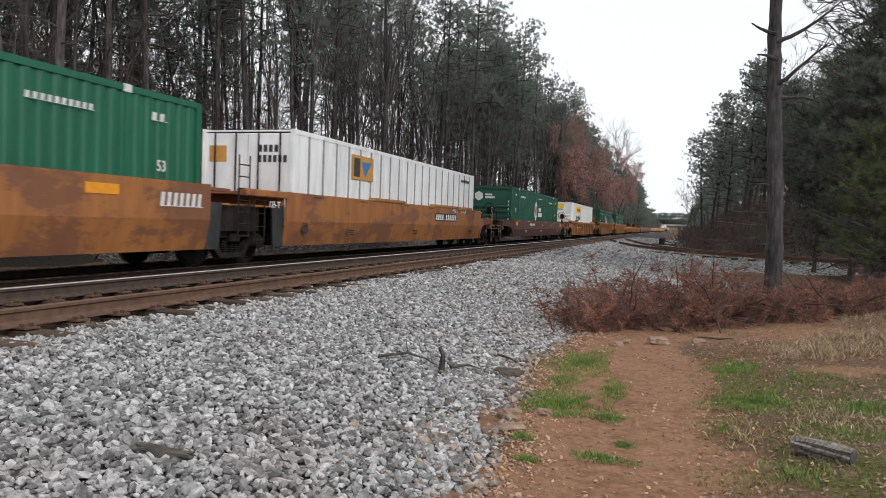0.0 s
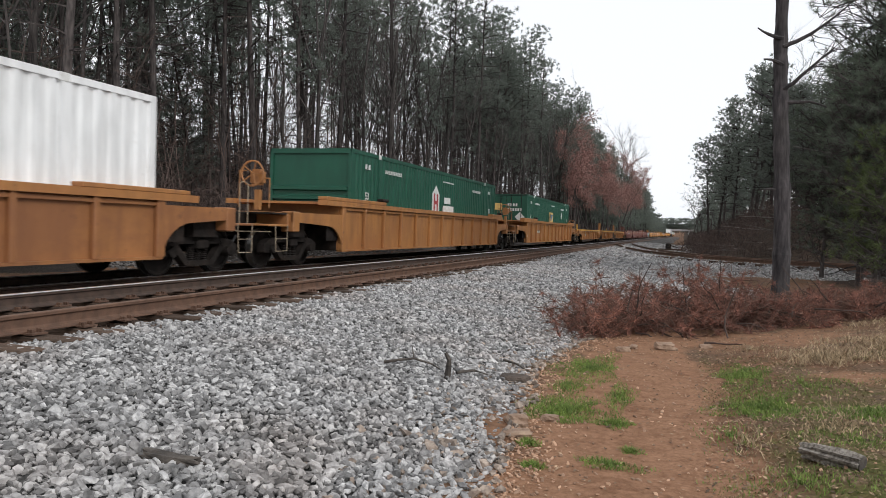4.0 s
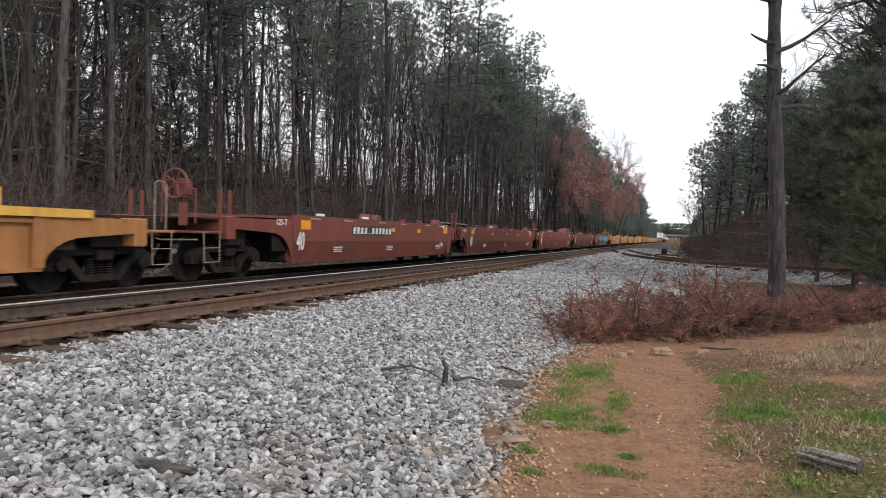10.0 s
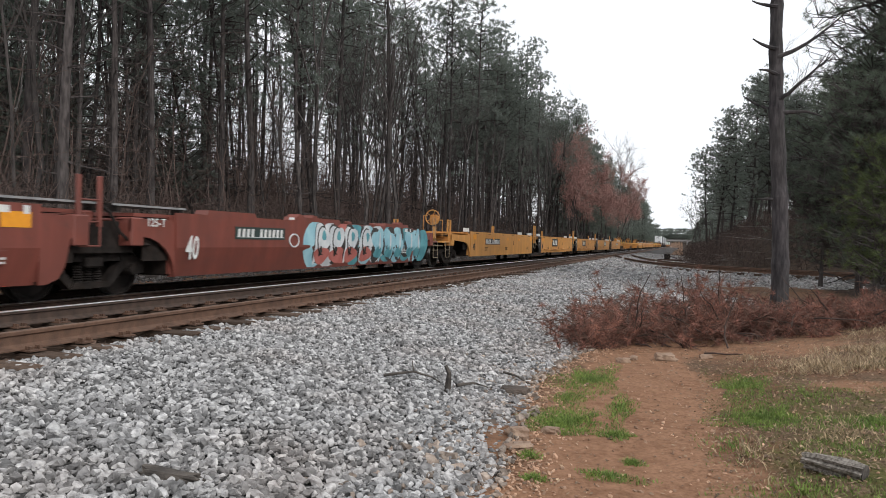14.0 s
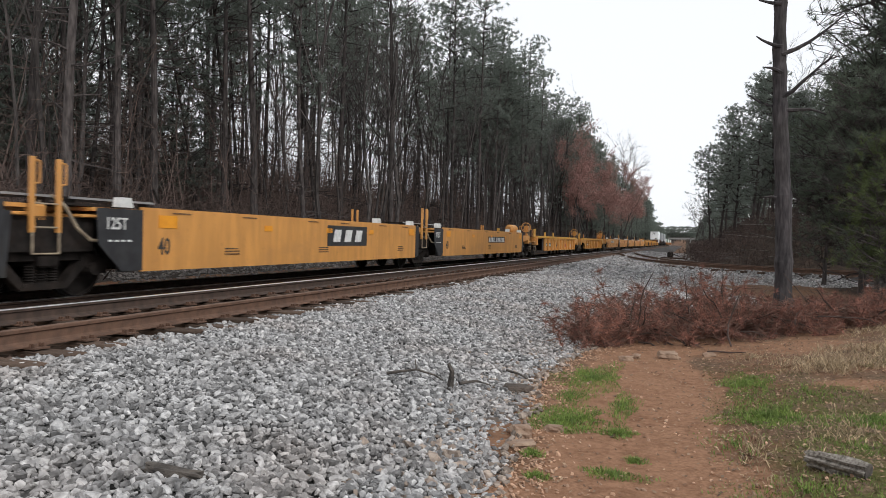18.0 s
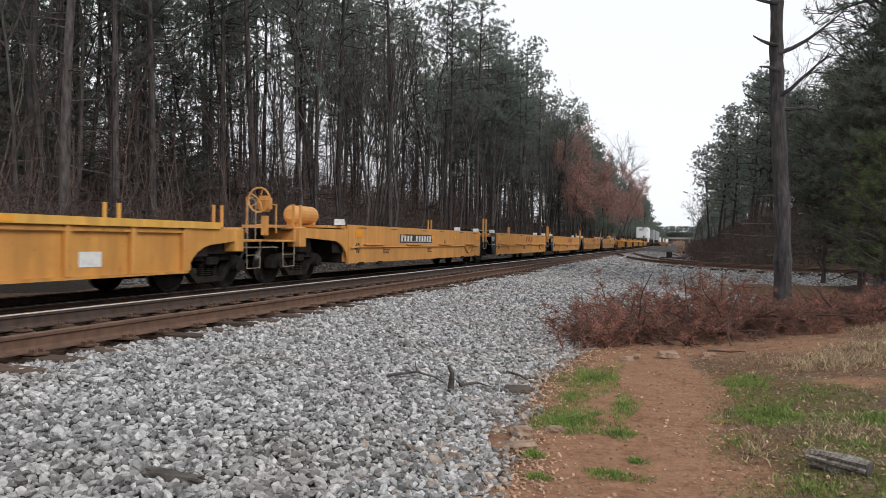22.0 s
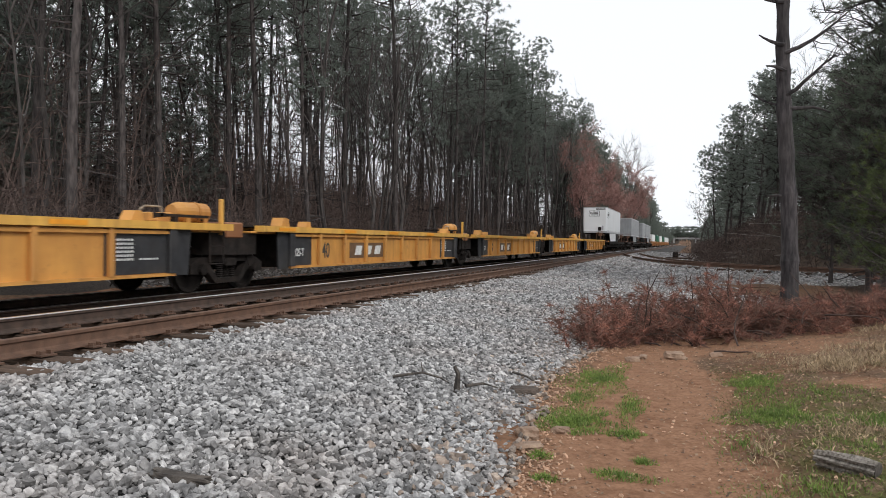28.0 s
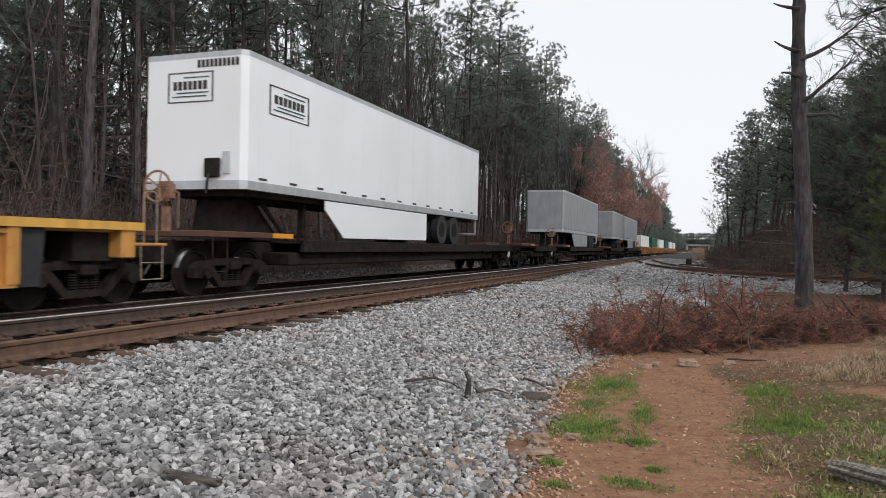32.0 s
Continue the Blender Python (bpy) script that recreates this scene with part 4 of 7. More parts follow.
def right_wood():
    rng = random.Random(8)
    spots = [(3.6, 86, 0.5, 0), (4.6, 80, 0.8, 1), (4.4, 93, 0.6, 1), (5.6, 72, 1.2, 0), (3.0, 100, 0.3, 1), (6.4, 76, 1.2, 0), (6.6, 64, 1.5, 1)]
    for i in range(50):
        y = 42 + 85 * rng.random()
        x = 6.0 + 0.03 * y + 14 * rng.random()
        open_sky = 0.07 < x / y < 0.20           # the gap beside the dead trunk, over lower trees
        spots.append((x, y, height(x, y) - 0.1, rng.randrange(2), min(1.0, 0.0105 * y) if open_sky else 1.0))
    far = [(6.5 + 14 * rng.random(), 115 + 260 * rng.random(), 0.6, rng.randrange(2)) for i in range(40)]
    deep = [(9 + 18 * rng.random(), 330 + 460 * rng.random(), 0, rng.randrange(2)) for i in range(60)]
    joined_wood("far_woods", far_bush, deep, "distant wood beside the tracks", 25)
    joined_wood("far_woods", far_pine, far, "far pine wood beside the spur", 22)
    ends = [(-60 + 130 * rng.random(), 830 + 60 * rng.random(), 3.5, rng.randrange(2)) for i in range(240)]
    joined_wood("far_woods", far_bush, ends, "distant wooded rise behind the road bridge", 23)
    set_out(right_pines, spots, 9)
    set_out(near_pines, [(6.0, 24.8, 0, 1, 1.25), (7.5, 25.0, 0, 0, 1.15), (6.7, 21.2, 0, 2), (8.2, 28, 0, 1), (8.9, 26.5, 0, 2), (7.5, 22.6, 0, 1), (9.2, 30.0, 0, 0), (10.2, 28.0, 0, 0), (9.4, 38, 0.6, 2), (10.4, 40, 1.2, 0)], 10)
    set_out(bushy, [(4.9, 24.0, -0.1, 0), (5.6, 27, -0.1, 1), (4.6, 20.8, -0.1, 1), (5.4, 22.4, -0.1, 0), (6.2, 29.5, -0.1, 0), (7.2, 31.5, 0, 1), (4.5, 27.5, -0.1, 1)], 13)
    set_out(sapling_pines, [(4.2, 18.5, -0.2, 1, 0.72), (4.75, 19.0, -0.2, 0, 0.8)], 12)
    slim = [bare_tree(74 + i, (9, 7)[i], 0.06, "leafless young hardwood on the bank", twigs=6, spread=0.6) for i in range(2)]
    set_out(slim, [(1.6, 96, 0, 0, 0.8), (1.3, 108, 0, 1), (2.4, 92, 0.2, 0, 0.7), (2.8, 74, 0.5, 1, 0.7), (3.2, 66, 0.8, 0, 0.6), (2.1, 102, 0, 1)], 14)
    bank = []
    for i in range(95):
        y = 36 + 75 * rng.random()
        x = 1.0 + 8 * rng.random() ** 1.3
        if y > spur_y(x) + 3:
            bank.append((x, y, height(x, y), rng.randrange(3)))
    for x, y, z, k in bank:
        copy_thing(shrubs[k], pose(x, y, z, 0, 0, rng.uniform(0, 360)))
    for i in range(60):
        y = 33 + 34 * rng.random()
        x = 1.5 + 8 * rng.random()
        if y < spur_y(x) + 3:
            continue
        h = Heap()
        n = 4
        pts = wander(rng, (x, y, height(x, y) + 0.10), (rng.choice((-1, 1)), rng.uniform(-0.5, 0.3), 0.06), n, rng.uniform(0.3, 0.8), 0.10)
        thick = rng.uniform(0.5, 1.0)
        h.limb(pts, [thick * r for r in (0.05, 0.045, 0.036, 0.026, 0.014)], 6)
        tagged(h.object("fallen_branch", M_FALLEN), "bleached fallen branch on the wooded bank", "branch")


right_wood()


M_DARKBARK = mat("weathered_dark_bark", (0.076, 0.066, 0.068), (0.018, 0.016, 0.017), 14, 0.95, stretch=(1, 1, 0.22), dirt=(0.045, 0.040, 0.036), dscale=3.0, dirt_amount=0.8, bump=1.0, bscale=22)


def dead_pine():
    """The bare, broken-limbed trunk by the brush."""
    rng = random.Random(15)
    ob = tagged(new("dead_pine"), "bare pine trunk with broken stubs and a few dead limbs", "pine tree")
    ob.location = (1.72, 15.0, -0.45)
    w = Heap()
    zs = [0, 0.25, 0.5] + [0.8 + 0.14 * i for i in range(94)]
    knots = (1.05, 2.3, 3.1, 3.97, 4.65, 5.1, 5.95, 6.4, 7.6, 8.2)
    pts = [Vector((0.05 - 0.03 * z + 0.03 * math.sin(z), 0.02 * z, z)) for z in zs]
    base = len(w.v)
    w.limb(pts, [(0.235 if z < 0.2 else 0.18 if z < 0.4 else 0.158 - 0.0082 * z) * (1 + 0.16 * sum(math.exp(-((z - k) / 0.10) ** 2) for k in knots)) for z in zs], 18)
    for i, p in enumerate(w.v):              # plates and furrows of the bark
        ring, c = divmod(i - base, 18)
        q = Vector(p) - pts[ring]
        flake = noise.noise(Vector((math.cos(c * 0.349) * 3.2, math.sin(c * 0.349) * 3.2, p[2] * 2.4))) + 0.6 * noise.noise(Vector((c * 2.1, 0.3, p[2] * 6.0)))
        w.v[i] = tuple(pts[ring] + q * (1 + 0.085 * flake))
    w.object("trunk", M_DARKBARK, ob)
    for z, side, reach, lift in ((4.0, -1, 0.85, -0.02), (3.95, 1, 0.8, 0.12), (5.95, -1, 0.5, 0.2), (5.0, 1, 1.3, 0.45), (5.15, -1, 0.52, 0.25), (6.3, 1, 1.6, 0.6), (6.45, -1, 0.62, 0.1), (7.6, 1, 1.9, 0.4), (4.65, -1, 0.42, 0.5), (8.2, -1, 0.6, 0.1), (4.2, 1, 1.0, 0.35), (2.3, -1, 0.35, 0.0)):
        h = Heap()
        n = 5
        lp = wander(rng, (0.05 - 0.03 * z, 0, z), (side, rng.uniform(-0.4, 0.4), lift), n, reach / n, 0.14)
        h.limb(lp, [0.045 * (1 - 0.75 * i / n) for i in range(n + 1)], 6)
        if reach > 0.9:
            for q in lp[2:]:
                for _ in range(3):
                    a = wander(rng, q, (side * 0.7, rng.gauss(0, 0.7), rng.gauss(0.3, 0.5)), 3, 0.16, 0.25)
                    h.limb(a, [0.012, 0.009, 0.006, 0.004], 4)
        h.object("limb", M_DARKBARK, ob)


dead_pine()


def brush_pile():
    """Cut pine brush gone red-brown, heaped at the end of the path."""
    rng = random.Random(16)
    w, nd, bare = Heap(), Heap(), Heap()
    heaps = []
    for _ in range(60):
        x = -1.35 + 6.2 * rng.random()
        heaps.append((x, 12.45 + 0.66 * (x + 0.8) + 0.70 * rng.gauss(0, 1), rng.uniform(0.55, 1.15)))
    for i in range(760):
        hx, hy, big = heaps[i % 60]
        x, y = hx + rng.gauss(0, 0.24), hy + rng.gauss(0, 0.24)
        big *= 1.0 - 0.45 * smooth(0.6, 2.2, x)
        p = Vector((x, y, height(x, y) - 0.03))
        n = 5
        pts = wander(rng, p, (rng.gauss(0, 0.8), rng.gauss(0, 0.7), 0.6), n, rng.uniform(0.13, 0.285) * big, 0.24)
        w.limb(pts, [0.015 * (1 - 0.8 * i / n) for i in range(n + 1)], 3)
        for q in pts[1:]:
            for _ in range(3):
                a = wander(rng, q, (rng.gauss(0, 1), rng.gauss(0, 1), rng.gauss(0.2, 0.5)), 2, 0.13, 0.3)
                w.limb(a, [0.006, 0.005, 0.003], 3)
            nd.tuft(q, Vector((0, 0, 0.1)), 52, 0.10, 0.007, rng, 1.3)
    for _ in range(80):                      # bare dark sticks caught in the heap
        x = rng.uniform(-0.9, 3.2)
        y = 12.2 + 0.62 * (x + 0.8) + 0.6 * rng.gauss(0, 1)
        pts = wander(rng, (x, y, height(x, y) + rng.uniform(0.02, 0.35)), (rng.gauss(0, 1), rng.gauss(0, 0.5), rng.gauss(0.1, 0.3)), 5, rng.uniform(0.10, 0.22), 0.2)
        bare.limb(pts, [0.014, 0.013, 0.011, 0.009, 0.007, 0.004], 5)
    ob = tagged(new("brush_pile"), "heap of cut brush with dead red-brown needles", "brush", kind="stuff")
    w.object("twigs", M_BRUSHTWIG, ob)
    nd.object("needles", M_BRUSH, ob)
    bare.object("bare_sticks", M_TWIG, ob)


brush_pile()


# ---- small things by the path ----
def tuft_patch(name, cx, cy, rx, ry, count, tall, material, label, seed, width=0.007, lie=0.35, category="grass"):
    rng = random.Random(seed)
    v, f = [], []
    for _ in range(count):
        a, r = rng.uniform(0, 6.28), rng.random() ** 0.8 * 1.25
        r *= 0.7 + 0.7 * noise.noise(Vector((math.cos(a) * 1.5, math.sin(a) * 1.5, seed)))
        x, y = cx + rx * r * math.cos(a), cy + ry * r * math.sin(a)
        z = height(x, y) - 0.005
        d = Vector((rng.gauss(0, lie), rng.gauss(0, lie), 1)).normalized()
        u = Vector((rng.gauss(0, 1), rng.gauss(0, 1), 0)).normalized() * width
        h = tall * rng.uniform(0.4, 1.15) * (1.1 - 0.55 * min(1, r))
        p, q = Vector((x, y, z)), Vector((x, y, z)) + d * h * 0.6
        e = q + (d + Vector((rng.gauss(0, 0.4), rng.gauss(0, 0.4), -0.35))).normalized() * h * 0.45
        b = len(v)
        v += [tuple(p - u), tuple(p + u), tuple(q + u * 0.7), tuple(q - u * 0.7), tuple(e)]
        f += [(b, b + 1, b + 2, b + 3), (b + 3, b + 2, b + 4)]
    me = bpy.data.meshes.new(name)
    me.from_pydata(v, [], f)
    me.materials.append(material)
    return tagged(new(name, me), label, category, kind="stuff")


GREENS = "fresh green grass growing beside the clay path"
for i, (x, y, rx, ry, n) in enumerate(((-0.95, 6.38, 0.38, 0.5, 1400), (-0.98, 8.45, 0.36, 0.8, 1300), (-1.05, 7.3, 0.18, 0.35, 260), (-0.52, 7.1, 0.13, 0.6, 330), (-0.48, 6.05, 0.14, 0.12, 260), (-1.03, 5.26, 0.08, 0.10, 120), (-0.44, 5.03, 0.22, 0.12, 200),
                                       (0.66, 8.5, 0.28, 0.8, 900), (0.72, 7.1, 0.36, 0.5, 1300), (1.5, 6.7, 0.5, 0.35, 700), (-0.9, 4.75, 0.1, 0.08, 110), (-0.3, 5.4, 0.07, 0.07, 90), (0.75, 4.9, 0.5, 0.4, 260), (1.25, 5.9, 0.5, 0.3, 220), (0.4, 6.0, 0.25, 0.5, 120), (1.2, 7.8, 0.5, 0.6, 220))):
    tuft_patch("grass", x, y, rx * 1.25, ry * 1.2, int(n * 3.0), 0.062, M_GRASS, GREENS, 200 + i, 0.0034, 0.55)
for i, (x, y, rx, ry, n) in enumerate(((1.7, 9.6, 0.8, 0.8, 1500), (2.6, 10.6, 1.2, 1.3, 1800), (1.3, 6.3, 1.0, 1.4, 900), (0.55, 5.8, 0.3, 1.2, 260), (3.6, 13.2, 2.0, 1.6, 1600), (2.6, 7.4, 1.0, 1.6, 1300), (0.9, 10.5, 0.5, 0.6, 300))):
    tuft_patch("dry_grass", x, y, rx, ry, n, 0.16 if i in (0, 1, 4) else 0.09, M_DRYGRASS, "dry straw-coloured grass on the bank", 230 + i, 0.005, 0.9)


def moss_cover():
    """Short olive blades and moss in ragged drifts over the bank beside the path."""
    rng = random.Random(77)
    v, f = [], []
    while len(f) < 24000:
        y = 3.4 + 7.2 * rng.random() ** 1.3
        x = 0.25 + 3.4 * rng.random()
        if noise.noise(Vector((x * 1.5, y * 1.1, 4.2))) + 0.5 * noise.noise(Vector((x * 5, y * 5, 1.7))) < rng.uniform(-0.05, 0.35):
            continue
        p = Vector((x, y, height(x, y) - 0.002))
        h = rng.uniform(0.008, 0.034)
        u = Vector((rng.gauss(0, 1), rng.gauss(0, 1), 0)).normalized() * 0.0034
        e = p + Vector((rng.gauss(0, 0.7), rng.gauss(0, 0.7), 0.8)) * h
        b = len(v)
        v += [tuple(p - u), tuple(p + u), tuple(e)]
        f.append((b, b + 1, b + 2))
    me = bpy.data.meshes.new("moss")
    me.from_pydata(v, [], f)
    me.materials.append(mat("olive_moss", (0.165, 0.16, 0.06), (0.09, 0.088, 0.034), 3, 0.9, vary=0.45, island=True))
    tagged(new("moss", me), "olive moss and short blades over the bank", "moss", kind="stuff")


moss_cover()


def leaf_scatter():
    rng = random.Random(40)
    v, f = [], []
    for _ in range(12000):
        y = 3.5 + 9 * rng.random() ** 1.2
        x = 0.2 + 3.6 * rng.random() if rng.random() < 0.9 else rng.uniform(-1.2, 0.3)
        p = Vector((x, y, height(x, y) + 0.012))
        a = rng.uniform(0, 6.28)
        s = rng.uniform(0.006, 0.022)
        u = Vector((math.cos(a), math.sin(a), rng.uniform(-0.5, 0.5))) * s
        w = Vector((-math.sin(a), math.cos(a), rng.uniform(-0.5, 0.5))) * s * 0.5
        b = len(v)
        v += [tuple(p - u), tuple(p + w), tuple(p + u), tuple(p - w)]
        f.append((b, b + 1, b + 2, b + 3))
    me = bpy.data.meshes.new("fallen_leaves")
    me.from_pydata(v, [], f)
    me.materials.append(mat("dead_leaf", (0.32, 0.22, 0.14), (0.13, 0.085, 0.055), 8, 0.9, vary=0.65, island=True))
    tagged(new("fallen_leaves", me), "brown dead leaves scattered over the bank", "leaves", kind="stuff")


leaf_scatter()


M_DEADSTICK = mat("dark_dead_wood", (0.10, 0.085, 0.072), (0.04, 0.034, 0.03), 14, 0.9, bump=0.6)


def lump(name, x, y, z, sx, sy, sz, rz, material, label, category, seed, rough=0.16):
    """A worn lump of wood or stone: a subdivided block, pushed about."""
    rng = random.Random(seed)
    bm = bmesh.new()
    bmesh.ops.create_cube(bm, size=1)
    bmesh.ops.subdivide_edges(bm, edges=list(bm.edges), cuts=3, use_grid_fill=True)
    for v in bm.verts:
        k = 0.5 / max(0.5, v.co.length)
        v.co *= 0.55 + 0.45 * k * 1.3
        n = noise.noise(v.co * 3 + Vector((seed, 0, 0)))
        v.co *= 1 + rough * n * 2
        v.co.x *= sx
        v.co.y *= sy
        v.co.z *= sz
    me = bpy.data.meshes.new(name)
    bm.to_mesh(me)
    bm.free()
    me.materials.append(material)
    ob = new(name, me)
    ob.matrix_basis = pose(x, y, z, rng.uniform(-5, 5), rng.uniform(-5, 5), rz)
    return tagged(ob, label, category)


def split_log(x, y, turn):
    """A short weathered log: ridged sides, one end sawn and dark, the other splintered."""
    rng = random.Random(3)
    ob = tagged(new("log"), "short weathered grey log lying in the grass", "log")
    ob.matrix_basis = pose(x, y, height(x, y) + 0.045, 4, 3, turn)
    bm, n, rows = bmesh.new(), 22, []
    groove = [rng.choice((1.0, 1.05, 0.82, 0.9, 0.7)) for _ in range(n)]
    for j in range(9):
        k = j / 8
        ring = []
        for i in range(n):
            t = 6.2832 * i / n
            ridge = groove[i] * (1.0 + 0.30 * noise.noise(Vector((math.cos(t) * 1.6, math.sin(t) * 1.6, k * 2.2))))
            r = 0.074 * ridge * (1 - 0.18 * (1 - k))
            far = -rng.uniform(0.0, 0.12) if j == 0 else 0
            ring.append(bm.verts.new((-0.12 + 0.27 * k + far, r * 1.15 * math.cos(t), r * 0.85 * math.sin(t))))
        rows.append(ring)
    for p, q in zip(rows, rows[1:]):
        for i in range(n):
            bm.faces.new((p[i], p[(i + 1) % n], q[(i + 1) % n], q[i]))
    bm.faces.new(list(reversed(rows[0])))
    part("bark", bm, M_DEADWOOD, ob)
    part("sawn_end", prism([(0.066 * 1.1 * math.cos(6.2832 * i / 18), 0.066 * 0.8 * math.sin(6.2832 * i / 18)) for i in range(18)], "x", 0.14, 0.154), M_DEADSTICK, ob, "dark sawn end")


split_log(1.0, 5.24, -28)
lump("driftwood", -2.74, 3.43, bed(-2.74, 3.43) + 0.04, 0.34, 0.075, 0.06, 4, M_DEADSTICK, "splintered grey piece of old tie on the ballast", "wood", 5, 0.25)
M_CLOD = mat("clay_stone", (0.34, 0.24, 0.17), (0.22, 0.14, 0.095), 8, 0.9, bump=0.6)
for i, (x, y, s) in enumerate(((-0.18, 10.4, 0.20), (-0.72, 10.0, 0.13), (-0.60, 10.3, 0.10), (-1.22, 5.75, 0.16), (-1.0, 6.0, 0.10), (0.35, 10.9, 0.12))):
    lump("stone", x, y, height(x, y) + s * 0.16, s * 1.3, s * 0.9, s * 0.6, 40 * i, M_CLOD, "clay-stained stone at the end of the path", "stone", 20 + i)
lump("flat_stone", -1.15, 5.45, height(-1.15, 5.45) + 0.008, 0.2, 0.15, 0.04, 20, M_CLOD, "flat brown stone half buried beside the ballast", "stone", 31)
lump("clod", -1.6, 7.35, bed(-1.6, 7.35) + 0.03, 0.26, 0.2, 0.10, 10, mat("dark_clod", (0.10, 0.075, 0.06), (0.05, 0.04, 0.033), 8, 0.95, bump=0.7), "dark clod of earth at the toe of the ballast", "soil", 33)


def stick(points, r, label):
    h = Heap()
    h.limb([Vector((x, y, bed(x, y) + dz)) for x, y, dz in points], [r * (1 - 0.6 * i / (len(points) - 1)) for i in range(len(points))], 6)
    return tagged(h.object("stick", M_DEADSTICK), label, "stick")


stick([(-2.86, 6.82, 0.05), (-2.72, 6.9, 0.09), (-2.6, 7.0, 0.11), (-2.42, 7.05, 0.08), (-2.3, 6.95, 0.07)], 0.018, "dark dead stick lying on the ballast")
stick([(-2.19, 6.86, 0.0), (-2.18, 6.86, 0.10), (-2.165, 6.84, 0.2), (-2.2, 6.83, 0.27)], 0.042, "jagged broken stub standing in the ballast")
stick([(-2.12, 6.95, 0.07), (-1.98, 7.1, 0.10), (-1.86, 7.22, 0.06)], 0.018, "dark dead stick lying on the ballast")
stick([(-1.93, 8.2, 0.05), (-1.75, 8.05, 0.07), (-1.58, 7.9, 0.05)], 0.018, "dark dead stick lying on the ballast")
stick([(-2.6, 7.0, 0.11), (-2.64, 7.05, 0.22)], 0.010, "small upright twig on the ballast")


# ---- the train ----
def bogie(parent, y, roller=True):
    """A three-piece truck: two cast side frames, bolster, springs and two wheelsets."""
    b = new("truck")
    b.parent = parent
    b.location = (0, y, 0)
    for s in (1, -1):
        x0 = s * 0.98
        bm = bmesh.new()
        prism([(-1.22, 0.56), (-1.2, 0.38), (-0.98, 0.36), (-0.72, 0.52), (-0.62, 0.72), (-1.0, 0.68)], "x", x0 - 0.09, x0 + 0.09, bm)
        prism([(1.22, 0.56), (1.0, 0.68), (0.62, 0.72), (0.72, 0.52), (0.98, 0.36), (1.2, 0.38)], "x", x0 - 0.09, x0 + 0.09, bm)
        prism([(-0.66, 0.60), (0.66, 0.60), (0.62, 0.74), (-0.62, 0.74)], "x", x0 - 0.08, x0 + 0.08, bm)
        prism([(-0.80, 0.52), (-0.68, 0.62), (-0.34, 0.26), (-0.42, 0.17)], "x", x0 - 0.08, x0 + 0.08, bm)
        prism([(0.80, 0.52), (0.42, 0.17), (0.34, 0.26), (0.68, 0.62)], "x", x0 - 0.08, x0 + 0.08, bm)
        prism([(-0.42, 0.17), (0.42, 0.17), (0.36, 0.27), (-0.36, 0.27)], "x", x0 - 0.1, x0 + 0.1, bm)
        part("side_frame", bm, M_STEELDARK, b, "cast steel side frame black with grime")
        for dy in (-0.2, 0.0, 0.2):
            bm, prev = bmesh.new(), None
            for k in range(15):
                r, z = (0.085 if k % 2 == 0 else 0.062), 0.27 + k * 0.02
                cur = [bm.verts.new((x0 + r * math.cos(0.6283 * q), dy + r * math.sin(0.6283 * q), z)) for q in range(10)]
                if prev:
                    for q in range(10):
                        bm.faces.new((prev[q], prev[(q + 1) % 10], cur[(q + 1) % 10], cur[q]))
                prev = cur
            part("spring", bm, M_WHEEL, b, "coil spring in the side frame")
        for dy in (-0.89, 0.89):
            part("bearing", disc_x(bmesh.new(), x0 - s * 0.05, x0 + s * 0.17, dy, 0.46, 0.105, 14), M_STEELDARK, b)
    for dy in (-0.89, 0.89):
        bm = bmesh.new()
        disc_x(bm, -1.05, 1.05, dy, 0.46, 0.08, 12)
        ax = part("axle", bm, M_STEELDARK, b)
        for s in (1, -1):
            bm = bmesh.new()
            rings = ((0.66, 0.49), (0.685, 0.49), (0.69, 0.462), (0.80, 0.455), (0.80, 0.40), (0.755, 0.375), (0.745, 0.18), (0.80, 0.15), (0.80, 0.0))
            seg, prev = 28, None
            for x, r in rings:
                cur = [bm.verts.new((s * x, dy + r * math.cos(6.2832 * i / seg), 0.46 + r * math.sin(6.2832 * i / seg))) for i in range(seg)] if r else [bm.verts.new((s * x, dy, 0.46))]
                if prev:
                    for i in range(seg):
                        j = (i + 1) % seg
                        bm.faces.new((prev[i], prev[j], cur[j], cur[i]) if r else (prev[i], prev[j], cur[0]))
                prev = cur
            bmesh.ops.recalc_face_normals(bm, faces=bm.faces)
            part("wheel", bm, M_WHEEL, b)
            bm = bmesh.new()
            band = [[bm.verts.new((s * x, dy + 0.4625 * math.cos(6.2832 * i / 28), 0.46 + 0.4625 * math.sin(6.2832 * i / 28))) for i in range(28)] for x in (0.69, 0.80)]
            for i in range(28):
                bm.faces.new((band[0][i], band[0][(i + 1) % 28], band[1][(i + 1) % 28], band[1][i]))
            part("tread", bm, M_TREAD, b, "bright worn wheel tread")
    part("bolster", boxes((-1.15, 1.15, -0.18, 0.18, 0.50, 0.68), bevel=0.03), M_STEELDARK, b)
    return b


TRUCK = []


def add_truck(car, y):
    if not TRUCK:
        TRUCK.append(bogie(car, y))
        return
    src = TRUCK[0]
    made = {}
    for o in (src, *src.children_recursive):
        made[o] = o.copy()
        scene.collection.objects.link(made[o])
    for o, c in made.items():
        if o is src:
            c.parent, c.location = car, (0, y, 0)
        else:
            c.parent = made[o.parent]


